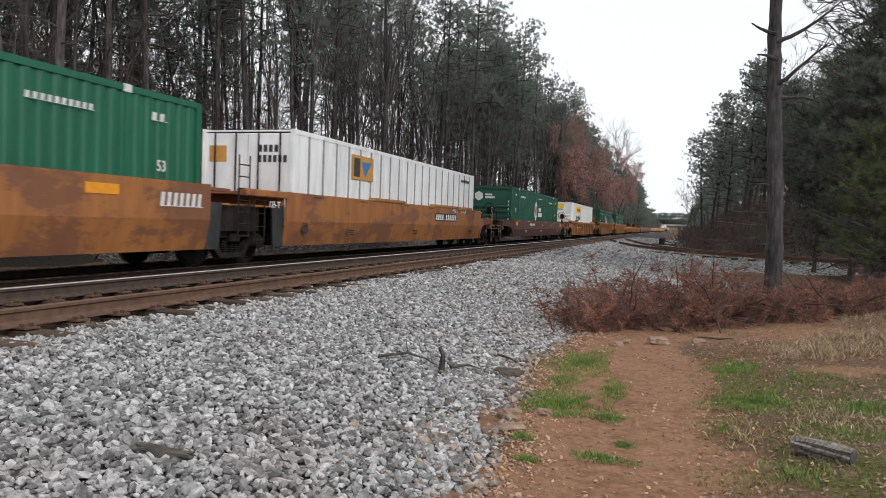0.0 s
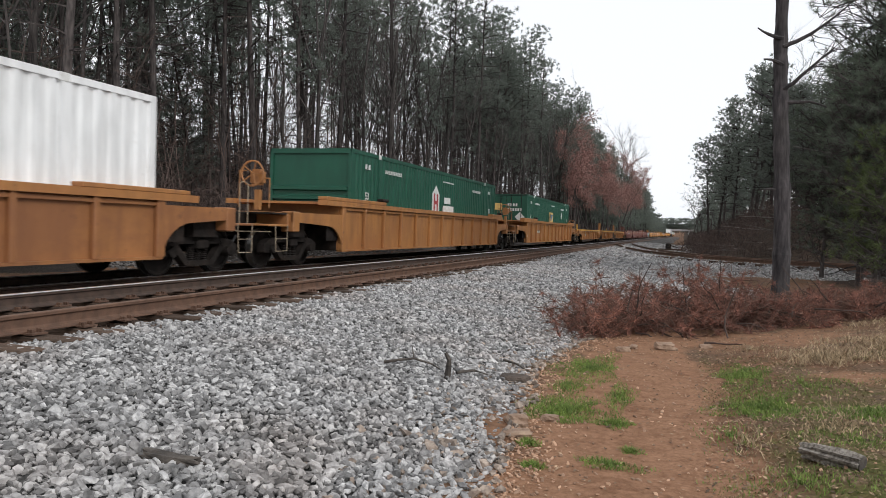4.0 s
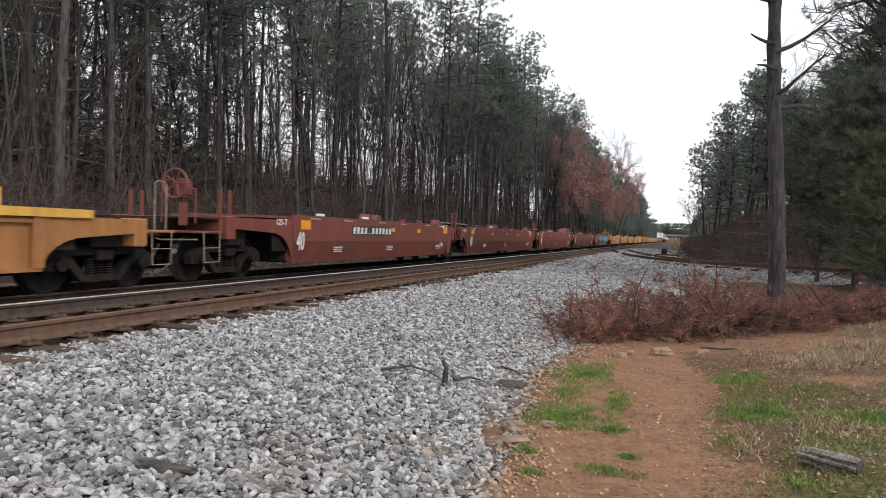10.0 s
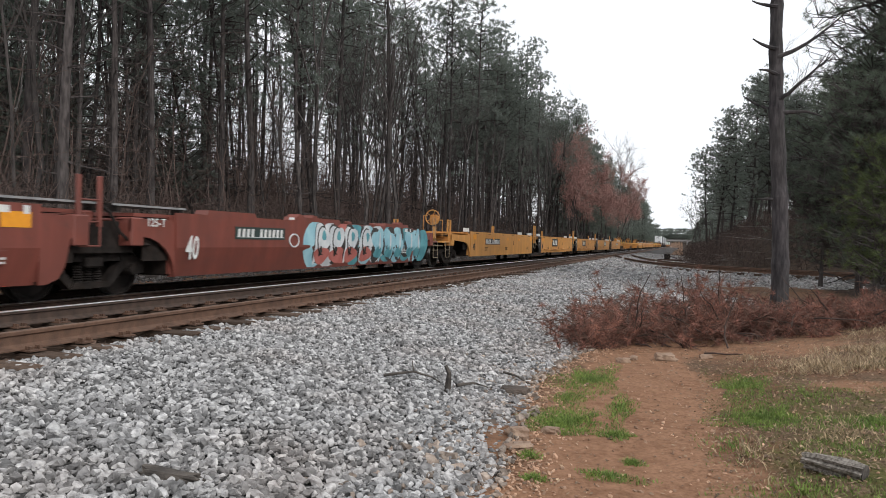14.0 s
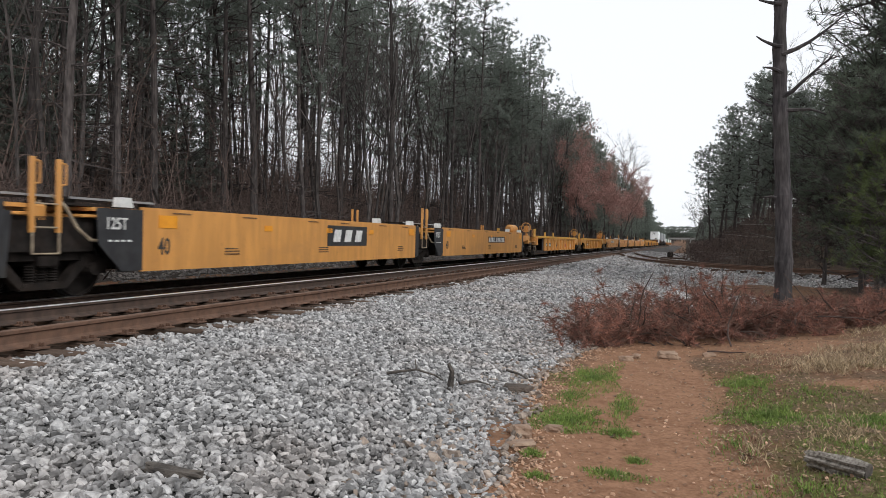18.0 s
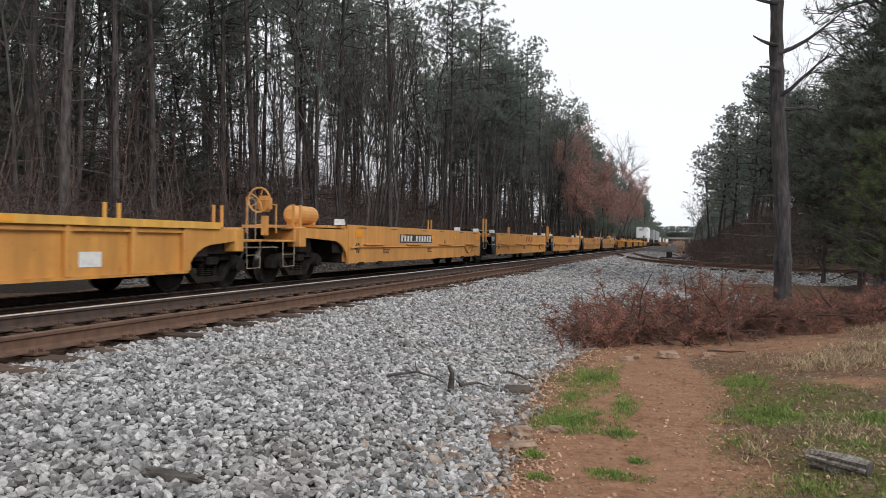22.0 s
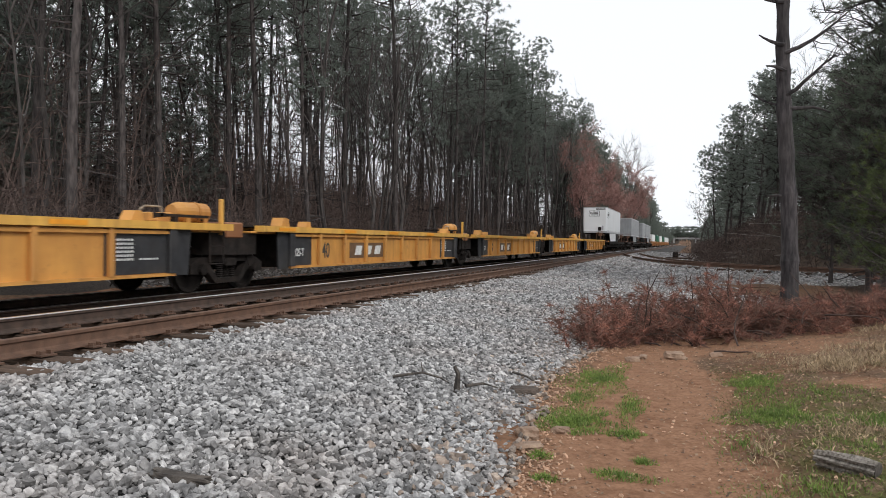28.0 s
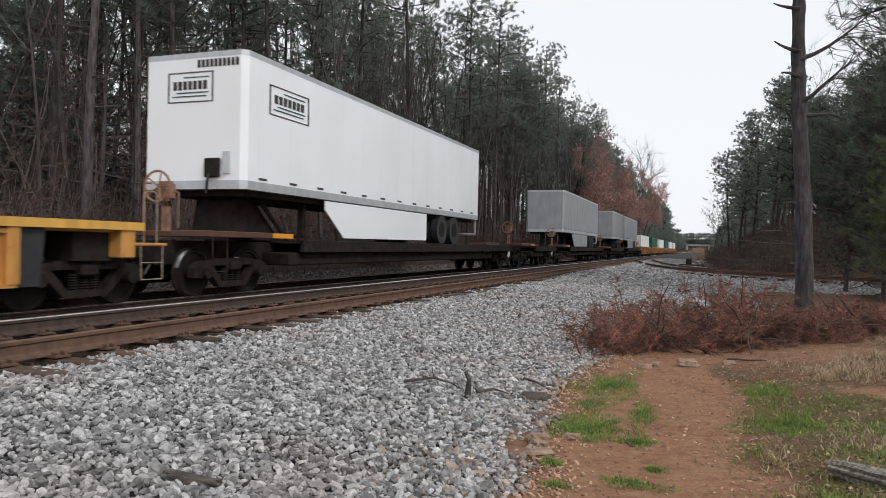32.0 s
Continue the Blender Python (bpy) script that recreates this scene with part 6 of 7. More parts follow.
    if dark:
        pts = [(a - 1.0, hi - 0.05), (a + 0.02, hi - 0.05), (a + 0.02, lo + 0.02), (a - 0.45, lo + 0.02), (a - 0.95, hi - 0.62)]
        if style == "ribbed":
            wide = 0.5 if boxed else 0.95
            if near == "joint":
                plate(car, M_BLACK, X - 0.095, a + 0.1, a + 0.1 + wide, lo + 0.06, hi - 0.14, "end_panel", "black end panel")
                letters("125-T", 0.22 if boxed else 0.26, M_WHITEMARK, car, X - 0.085, a + 0.26, lo + 0.28, squeeze=0.42 if boxed else 0.66)
            if far == "joint":
                wide = 0.6 if boxed else 1.5
                plate(car, M_BLACK, X - 0.095, b - 0.1 - wide, b - 0.1, lo + 0.06, hi - 0.14, "end_panel", "black end panel")
                if not boxed:
                    for q in range(6):
                        bars(car, M_WHITEMARK, X - 0.085, b - 1.5, b - 0.95, lo + 0.62 - q * 0.065, lo + 0.655 - q * 0.065, 7)
                    bars(car, M_WHITEMARK, X - 0.085, b - 0.82, b - 0.35, lo + 0.30, lo + 0.33, 6)
        else:
            part("end_panel", prism(pts, "x", X + 0.004, X + 0.012), M_BLACK, car, "black end panel")
            letters("125T", 0.27, M_WHITEMARK, car, X + 0.018, a - 0.82, hi - 0.38, squeeze=0.85)
            bars(car, M_WHITEMARK, X + 0.014, a - 0.75, a - 0.2, hi - 0.58, hi - 0.55, 4)
            plate(car, M_BLACK, X + 0.004, b + 0.02, b + 0.3, lo + 0.05, hi - 0.02, "end_panel", "black end panel")
    # paint marks on the side facing the near track
    xm = (X - 0.095) if style == "ribbed" else X + 0.004
    return car, a, b, xm


def tank_hatches(car, a, b, hi, material):
    for y, w in ((a - 0.3, 0.13), (b - 0.25, 0.13), (b - 3.0, 0.11)):
        part("corner_guide", prism([(y - w, hi - 0.02), (y + w, hi - 0.02), (y + w * 0.6, hi + 0.14), (y - w * 0.8, hi + 0.14)], "x", 1.25, 1.45), material, car, "white painted container corner guide")


def marks_plain(car, a, b, xm, lo, hi, reflect=True, ink=None, number="40", seed=0, num_at=0.7, letter="", small=True):
    rng = random.Random(seed)
    ink = ink or M_DARKMARK
    if number:
        letters(number, 0.42, ink, car, xm, a + num_at, lo + 0.28, squeeze=0.75)
    if letter:
        letters(letter, 0.26, ink, car, xm, a + (b - a) * 0.62, lo + 0.52)
    if reflect:
        for k in (0.05, 0.3, 0.52, 0.72, 0.97):
            y = a + (b - a) * k
            w = 0.24 if k in (0.05, 0.97) else 0.16
            plate(car, M_ORANGE, xm, y - w, y + w, hi - 0.34, hi - (0.12 if w > 0.2 else 0.22), "reflector", "orange-yellow reflector", 0.005)
    if not small:
        return
    for k in (0.08, 0.24, 0.45, 0.6, 0.8, 0.93):
        y = a + (b - a) * k + rng.uniform(-0.2, 0.2)
        bars(car, ink, xm, y - 0.26, y + 0.26, hi - 0.085, hi - 0.062, 9)
    for k in (0.2, 0.5, 0.9):
        y = a + (b - a) * k
        for r in range(3):
            bars(car, ink, xm, y - 0.28, y + 0.28 * rng.uniform(0.5, 1), lo + 0.36 - r * 0.055, lo + 0.384 - r * 0.055, 9)


def number_plate(car, xm, y0, y1, z0, z1, chars=9, back=None, ink=None):
    """The reporting mark: a dark panel with plain bars for its characters."""
    if back:
        plate(car, back, xm, y0, y1, z0, z1, "number_panel", "black panel of the wagon's mark", 0.005)
    h = z1 - z0
    part("marking", comb(xm + 0.005, xm + 0.012, y0 + 0.08, y1 - 0.05, z0 + 0.16 * h, z1 - 0.16 * h, chars + 1, 4), ink or M_WHITEMARK, car)


def block_logo(car, xm, y0, y1, z0, z1, back=None, ink=None):
    """A trade mark as plain slabs: a dark field with three slanted blocks."""
    if back:
        plate(car, back, xm, y0, y1, z0, z1, "logo_field", "dark logo field", 0.005)
    w, h = y1 - y0, z1 - z0
    bm = bmesh.new()
    for i in range(3):
        y = y0 + w * (0.1 + 0.27 * i)
        prism([(y + 0.03 * w, z0 + 0.2 * h), (y + 0.19 * w, z0 + 0.2 * h), (y + 0.23 * w, z1 - 0.2 * h), (y + 0.07 * w, z1 - 0.2 * h)], "x", xm + 0.005, xm + 0.012, bm)
    part("logo", bm, ink or M_WHITEMARK, car)


def corrugated(y0, y1, z0, z1, x, pitch, depth, sx):
    """A sheet of pressed corrugations facing +x or -x."""
    verts, faces, y = [], [], y0
    prof = []
    while y < y1 - 0.001:
        for dy, d in ((0, 0), (0.34, 0), (0.5, 1), (0.84, 1)):
            yy = min(y1, y + dy * pitch)
            prof.append((yy, x - sx * depth * d))
        y += pitch
    prof.append((y1, x))
    bm = bmesh.new()
    lo = [bm.verts.new((px, py, z0)) for py, px in prof]
    hi = [bm.verts.new((px, py, z1)) for py, px in prof]
    for i in range(len(prof) - 1):
        bm.faces.new((lo[i], lo[i + 1], hi[i + 1], hi[i]))
    return bm


def container(s0, s1, base, skin, label, posts40=True, tall=2.9, front_style="ribs", pitch=0.28, depth=0.03):
    """A domestic container: frame, pressed side sheets, roof, ends and castings. Origin at its near end."""
    c = tagged(rolling("shipping_container", s0), label, "container")
    L, W = s1 - s0, 1.295
    z0, z1 = base, base + tall
    for s in (1, -1):
        part("side_panel", corrugated(0.12, L - 0.12, z0 + 0.25, z1 - 0.1, s * (W - 0.012), pitch, depth, s), skin, c)
        part("top_rail", boxes((s * W - 0.05 if s > 0 else -W, W if s > 0 else -W + 0.05, 0, L, z1 - 0.11, z1)), skin, c)
        part("bottom_rail", boxes((s * W - 0.05 if s > 0 else -W, W if s > 0 else -W + 0.05, 0, L, z0 + 0.14, z0 + 0.27)), skin, c)
        for y in (0.0, L - 0.14):
            part("corner_post", boxes((s * W - 0.1 if s > 0 else -W, W if s > 0 else -W + 0.1, y, y + 0.14, z0 + 0.14, z1)), skin, c)
        if posts40:
            for y in (1.98, L - 1.98):
                part("lift_post", boxes((s * (W - 0.06) if s > 0 else -W - 0.002, W + 0.002 if s > 0 else -(W - 0.06), y - 0.07, y + 0.07, z0 + 0.1, z1)), skin, c)
                part("corner_casting", boxes((s * (W - 0.09) if s > 0 else -W - 0.01, W + 0.01 if s > 0 else -(W - 0.09), y - 0.09, y + 0.09, z1 - 0.13, z1 + 0.008), bevel=0.01), M_WHITEMARK, c, "pale corner casting")
    part("roof", boxes((-W + 0.03, W - 0.03, 0.03, L - 0.03, z1 - 0.06, z1 - 0.02)), skin, c)
    part("far_end", boxes((-W + 0.05, W - 0.05, L - 0.06, L - 0.02, z0 + 0.15, z1 - 0.04)), skin, c)
    if front_style == "ribs":
        part("front_wall", boxes((-W + 0.05, W - 0.05, 0.05, 0.09, z0 + 0.15, z1 - 0.04)), skin, c)
        for i in range(5):
            z = z0 + 0.62 + i * 0.27
            part("front_rib", prism([(-0.03, z + 0.03), (0.055, z), (0.055, z + 0.15), (-0.03, z + 0.12)], "x", -W + 0.12, W - 0.12), skin, c)
        part("front_header", boxes((-W + 0.1, W - 0.1, 0.0, 0.06, z1 - 0.14, z1)), skin, c)
    else:
        for s in (1, -1):
            part("door", boxes((0.01 if s > 0 else -W + 0.05, W - 0.05 if s > 0 else -0.01, 0.03, 0.08, z0 + 0.1, z1 - 0.1), bevel=0.008), skin, c)
            for x in (0.32, 0.92):
                part("lock_rod", rod(bmesh.new(), (s * x, 0.0, z0 + 0.06), (s * x, 0.0, z1 - 0.08), 0.02, sides=8), M_WHEEL, c)
    return c, L, W, z0, z1



def graffiti(car, a, xm):
    """Bubble-shaped sprayed strokes in white, pink and pale blue over the whole side; no letters."""
    rng = random.Random(33)
    k = 0.30 + 1.16 * 0.46

    def blob(y, z, w, h, m, d, wave=0.12):
        """A rounded patch of paint laid on the bent side sheet."""
        bm, rings = bmesh.new(), []
        ph = rng.uniform(0, 6.28)
        for r in (0.0, 0.35, 0.7, 1.0):
            ring = []
            for i in range(20 if r else 1):
                t = 6.2832 * i / 20
                q = r * (1 + wave * math.sin(3 * t + ph))
                zz = min(1.45, max(0.33, z + h * 0.5 * q * math.sin(t)))
                x = 1.47 if zz > k else 1.47 - 0.13 * (k - zz) / (k - 0.30)
                ring.append(bm.verts.new((x + d, y + w * 0.5 * q * math.cos(t), zz)))
            rings.append(ring)
        for i in range(20):
            j = (i + 1) % 20
            bm.faces.new((rings[0][0], rings[1][i], rings[1][j]))
            for n in (1, 2):
                bm.faces.new((rings[n][i], rings[n + 1][i], rings[n + 1][j], rings[n][j]))
        part("graffiti", bm, m, car)
    for i in range(11):
        blob(6.75 + i * 0.78, 0.9 + rng.uniform(-0.05, 0.05), 1.15, rng.uniform(1.1, 1.3), (M_SPRAYBLUE, M_SPRAYWHITE, M_SPRAYPINK, M_SPRAYTEAL)[i % 4 if i < 6 else 0 if i % 2 else 3], 0.003, 0.05)
    for i in range(4):
        y = 7.05 + i * 0.92 + rng.uniform(-0.12, 0.12)
        w = rng.uniform(0.8, 1.15)
        blob(y, 0.95, 1.1 * w, 1.0, M_DARKMARK, 0.006, 0.2)
        blob(y, 1.02, 0.92 * w, 0.8, M_SPRAYWHITE, 0.009, 0.22)
        blob(y - 0.3 * w, 0.85, 0.24, 0.9, M_SPRAYWHITE, 0.010, 0.1)
        blob(y + 0.05, 0.62, 0.80, 0.42, M_SPRAYPINK, 0.012)
        blob(y + 0.1, 1.12, 0.22, 0.26, M_SPRAYTEAL, 0.015)
        blob(y - 0.05, 0.72, 0.16, 0.26, M_DARKMARK, 0.016)
        part("graffiti", pipe([(1.484, y + 0.3 * w * math.cos(1.2 + 0.5 * q), 1.0 + 0.36 * math.sin(1.2 + 0.5 * q)) for q in range(8)], 0.018, 4), M_DARKMARK, car)
    for i in range(5):
        y = 10.7 + i * 0.85 + rng.uniform(-0.12, 0.12)
        w = rng.uniform(0.75, 1.2)
        blob(y, 0.92, 1.0 * w, 1.0, M_DARKMARK, 0.006, 0.2)
        blob(y, 1.0, 0.74 * w, 0.78, M_SPRAYBLUE, 0.009, 0.25)
        blob(y + 0.25 * w, 0.8, 0.2, 0.8, M_SPRAYBLUE, 0.010, 0.15)
        blob(y + 0.05, 0.66, 0.58, 0.34, M_SPRAYTEAL, 0.012)
        blob(y + 0.12, 1.0, 0.12, 0.5, M_SPRAYWHITE, 0.015)
    part("graffiti", pipe([(1.474, 5.72 + 0.22 * math.cos(6.2832 * i / 14), 0.99 + 0.15 * math.sin(6.2832 * i / 14)) for i in range(15)], 0.022, 4), M_SPRAYWHITE, car)


CB = 0.30            # container floor over the rail

ORANGE_LOADED = "weathered orange steel well car carrying a container"
TAN_LOADED = "tan ribbed steel well car carrying a container"



def raised_chord(car, a, b, hi):
    for y0, y1 in ((a - 1.0, a + 2.85), (b - 1.2, b + 0.7)):
        part("chord_cap", boxes((1.22, 1.5, y0, y1, hi + 0.003, hi + 0.10), bevel=0.01), P_TAN, car)
        part("latch", boxes((1.3, 1.52, y1 - 0.3, y1 + 0.15, hi + 0.10, hi + 0.2), bevel=0.03), M_STEELDARK, car)


# loaded wells at the head of the clip
c, a, b, xm = well_car(-9.0, 13.4, "kinked", "joint", "joint", 0.39, 1.66, P_ORANGE, label=ORANGE_LOADED, near_truck=False, posts=False, open_end=True)
plate(c, M_ORANGE, xm, 17.9, 18.6, 1.35, 1.52, "reflector", "orange reflector")
bars(c, M_WHITEMARK, xm, 19.6, 20.8, 1.2, 1.45, 7)
c, a, b, xm = well_car(13.4, 35.75, "kinked", "joint", "coupler", 0.39, 1.66, P_ORANGE, label=ORANGE_LOADED, posts=False, gear=P_BROWN, open_end=True)
ladder(c, M_STEELDARK, 1.36, -0.25, 0.6, 2.35, 0.4, 7)
part("end_chord", boxes((1.2, 1.46, -0.1, 1.6, 1.50, 1.66), bevel=0.02), P_ORANGE, c)
letters("125-T", 0.2, M_WHITEMARK, c, xm, 0.75, 1.28)
for y0, y1 in ((6.6, 9.2), (12.2, 15.6), (16.2, 17.4)):
    part("chord_cap", prism([(y0, 1.655), (y1, 1.655), (y1 - 0.06, 1.74), (y0 + 0.06, 1.74)], "x", 1.2, 1.5), P_TAN, c, "tan half-round chord cap")
scrawl = random.Random(5)
for i in range(7):
    y = 14.55 + 0.3 * i
    part("graffiti", pipe([(1.476, y + scrawl.uniform(0, 0.26), 1.47 + scrawl.uniform(-0.02, 0.17)) for _ in range(5)], 0.011, 4), M_SPRAYWHITE, c, "thin white sprayed scrawl")
marks_plain(c, a, b, xm, 0.39, 1.66, reflect=False)
number_plate(c, xm, 12.4, 15.2, 1.12, 1.42, 10, M_BLACK)
c, a, b, xm = well_car(35.75, 60.1, "kinked", "coupler", "coupler", 0.40, 1.38, P_BROWN, label="dark brown steel well car carrying a green container", posts=False, wheel_paint=M_STEELDARK)
marks_plain(c, a, b, xm, 0.40, 1.38, True, M_WHITEMARK, "")
number_plate(c, xm, 8.3, 10.05, 1.03, 1.22, 8)
c, a, b, xm = well_car(60.1, 83.0, "ribbed", "coupler", "coupler", 0.36, 1.52, P_RUSTTAN, P_TAN, label="rusty tan ribbed well car carrying a white container", posts=False, near_well=3.25, wheel_paint=M_STEELDARK)
for y0, y1 in ((2.0, 6.4), (a + 14.5, a + 17.0)):
    part("chord_cap", boxes((1.25, 1.5, y0, y1, 1.522, 1.60), bevel=0.01), P_TAN, c)
part("latch", boxes((1.25, 1.5, 6.1, 6.9, 1.60, 1.70), bevel=0.03), M_RUSTPART, c)
number_plate(c, xm, 6.9, 9.3, 0.88, 1.08, 9, M_BROWNFIELD)
c, a, b, xm = well_car(83.0, 107.0, "ribbed", "coupler", "coupler", 0.34, 1.68, P_TAN, P_TAN, label=TAN_LOADED, posts=False)
raised_chord(c, a, b, 1.68)
c, a, b, xm = well_car(107.0, 131.55, "ribbed", "coupler", "coupler", 0.34, 1.68, P_TAN, P_TAN, label=TAN_LOADED, posts=False)
raised_chord(c, a, b, 1.68)
number_plate(c, xm, 6.8, 8.3, 0.92, 1.10, 8, M_BROWNFIELD)
plate(c, M_WHITEMARK, xm, a + 0.35, a + 0.65, 0.62, 0.85, "placard")


def mark_green(k, L, W, z0, z1, kind):
    xm = W + 0.004
    letters("53", 0.30, M_WHITEMARK, k, xm, 0.95, z0 + 1.52, squeeze=0.9)
    letters("53", 0.28, M_WHITEMARK, k, xm, L - 1.25, z0 + 1.52, squeeze=0.9)
    bars(k, M_WHITEMARK, xm, 2.4, 3.8, z1 - 0.52, z1 - 0.41, 10)
    bars(k, M_WHITEMARK, xm, L - 4.0, L - 2.7, z1 - 0.55, z1 - 0.45, 10)
    bars(k, M_WHITEMARK, xm, L * 0.5, L * 0.5 + 1.4, z1 - 0.40, z1 - 0.35, 14)
    bars(k, M_WHITEMARK, xm, 0.9, 1.35, z1 - 0.5, z1 - 0.36, 2)
    bars(k, M_WHITEMARK, xm, L - 1.4, L - 1.0, z1 - 0.5, z1 - 0.36, 2)


GREEN = "dark green 53-foot steel container"
k, L, W, z0, z1 = container(-4.2, 11.95, CB, P_GREEN, GREEN)
mark_green(k, L, W, z0, z1, "plain")
k, L, W, z0, z1 = container(39.6, 55.75, CB, P_DEEPGREEN, GREEN + " with a white and red hexagon")


def hexagon(k, W, y, z, r):
    pts = [(y + r * 0.62 * math.sin(6.2832 * i / 6) * 1.15, z + r * math.cos(6.2832 * i / 6)) for i in range(6)]
    part("logo_field", prism(pts, "x", W + 0.003, W + 0.009), M_WHITEMARK, k)
    bm = boxes((W + 0.009, W + 0.014, y - 0.24, y - 0.1, z - 0.33, z + 0.33), (W + 0.009, W + 0.014, y + 0.1, y + 0.24, z - 0.33, z + 0.33), (W + 0.009, W + 0.014, y - 0.1, y + 0.1, z - 0.07, z + 0.07))
    part("logo", bm, M_LOGORED, k)
    part("logo_block", boxes((W + 0.003, W + 0.009, y + 1.0, y + 1.75, z + 0.0, z + 0.24)), M_WHITEMARK, k)
    part("logo_block", boxes((W + 0.003, W + 0.009, y + 0.85, y + 2.2, z - 0.36, z - 0.08)), M_WHITEMARK, k)


mark_green(k, L, W, z0, z1, "hub")
end_letters("53", 0.26, M_WHITEMARK, k, -0.12, -0.034, z0 + 0.93)
for q in range(6):
    front(k, M_WHITEMARK, 0.04, 1.08, 1.14, z0 + 1.0 + 0.2 * q, z0 + 1.12 + 0.2 * q)
hexagon(k, W, 7.25, 2.0, 0.64)
part("logo_field", prism([(-0.62 + 0.26 * math.sin(6.2832 * i / 6), z1 - 0.55 + 0.27 * math.cos(6.2832 * i / 6)) for i in range(6)], "y", 0.044, 0.05), M_WHITEMARK, k)
front(k, M_WHITEMARK, 0.05, -0.25, 0.15, z1 - 0.52, z1 - 0.42, "logo_block")
front(k, M_WHITEMARK, 0.05, -0.25, 0.3, z1 - 0.68, z1 - 0.57, "logo_block")
k, L, W, z0, z1 = container(87.5, 103.65, CB, P_DEEPGREEN, GREEN + " with a white and red hexagon")
mark_green(k, L, W, z0, z1, "hub")
hexagon(k, W, 7.25, 2.0, 0.64)
k, L, W, z0, z1 = container(111.35, 127.5, CB, P_DEEPGREEN, GREEN + " with a cream logo panel", front_style="doors")
mark_green(k, L, W, z0, z1, "emp")


def cream_logo(k, xm, y0, y1, z0, z1, field):
    plate(k, field, xm, y0, y1, z0, z1, "logo_field")
    w, h = y1 - y0, z1 - z0
    part("logo", boxes((xm + 0.006, xm + 0.01, y0 + 0.08 * w, y0 + 0.36 * w, z0 + 0.12 * h, z0 + 0.88 * h)), M_DARKMARK, k)
    part("logo_block", prism([(y0 + 0.42 * w, z0 + 0.75 * h), (y0 + 0.60 * w, z0 + 0.15 * h), (y0 + 0.92 * w, z0 + 0.8 * h)], "x", xm + 0.006, xm + 0.01), M_BLUE, k)


cream_logo(k, W + 0.004, 7.33, 8.85, z0 + 1.34, z0 + 2.06, M_CREAM)
part("placard", prism([(12.25, z0 + 1.92), (12.5, z0 + 1.65), (12.75, z0 + 1.92), (12.5, z0 + 2.19)], "x", W + 0.003, W + 0.01), M_WHITEMARK, k)
front(k, M_CREAM, 0.03, -0.85, -0.25, z1 - 0.95, z1 - 0.55, "logo_field")
part("placard", prism([(0.55, z0 + 1.55), (0.85, z0 + 1.25), (1.15, z0 + 1.55), (0.85, z0 + 1.85)], "y", 0.022, 0.03), M_WHITEMARK, k)
part("marking", boxes(*[(0.1 + 0.16 * i, 0.2 + 0.16 * i, 0.022, 0.03, z1 - 0.72, z1 - 0.55) for i in range(4)], *[(0.1 + 0.15 * i, 0.2 + 0.15 * i, 0.022, 0.03, z1 - 1.0, z1 - 0.83) for i in range(6)]), M_WHITEMARK, k)

# white container with upright seams
k, L, W, z0, z1 = container(15.5, 31.65, CB, P_WHITE, "white 53-foot plate container with an ochre logo panel", posts40=False, front_style="doors", pitch=4.0, depth=0.0)
for i in range(1, 21):
    y = L * i / 21
    part("seam", boxes((W - 0.02, W + 0.008, y - 0.035, y + 0.035, z0 + 0.28, z1 - 0.1)), M_SEAM, k, "grey riveted seam")
cream_logo(k, W + 0.012, 3.25, 4.75, z0 + 1.92, z0 + 2.62, M_OCHRE)
bars(k, M_DARKMARK, W + 0.01, 14.1, 15.3, z1 - 0.4, z1 - 0.28, 8)
part("marking", boxes(*[(0.3 + 0.15 * i, 0.4 + 0.15 * i, 0.02, 0.03, z1 - 0.55, z1 - 0.38) for i in range(4)], *[(0.3 + 0.14 * i, 0.39 + 0.14 * i, 0.02, 0.03, z1 - 0.8, z1 - 0.63) for i in range(6)]), M_DARKMARK, k)
front(k, M_OCHRE, 0.03, -1.1, -0.6, z1 - 0.8, z1 - 0.4, "logo_field")

# white corrugated container with a yellow sign
k, L, W, z0, z1 = container(63.5, 79.65, CB, P_WHITE, "white corrugated 53-foot container with a yellow sign", pitch=0.30, depth=0.04)
plate(k, M_YELLOWSIGN, W + 0.004, 2.8, 6.45, z0 + 2.06, z0 + 2.62, "sign", "yellow sign panel with dark bars")
bars(k, M_DARKMARK, W + 0.012, 3.7, 5.7, z0 + 2.2, z0 + 2.46, 7)
letters("Intermodal", 0.66, M_TEALMARK, k, W + 0.006, 3.0, z0 + 1.44, squeeze=1.06)
front(k, M_YELLOWSIGN, 0.02, -0.35, 0.6, z1 - 0.5, z1 - 0.2, "sign")
front(k, M_DARKMARK, 0.02, -0.28, 0.5, z1 - 0.66, z1 - 0.58)

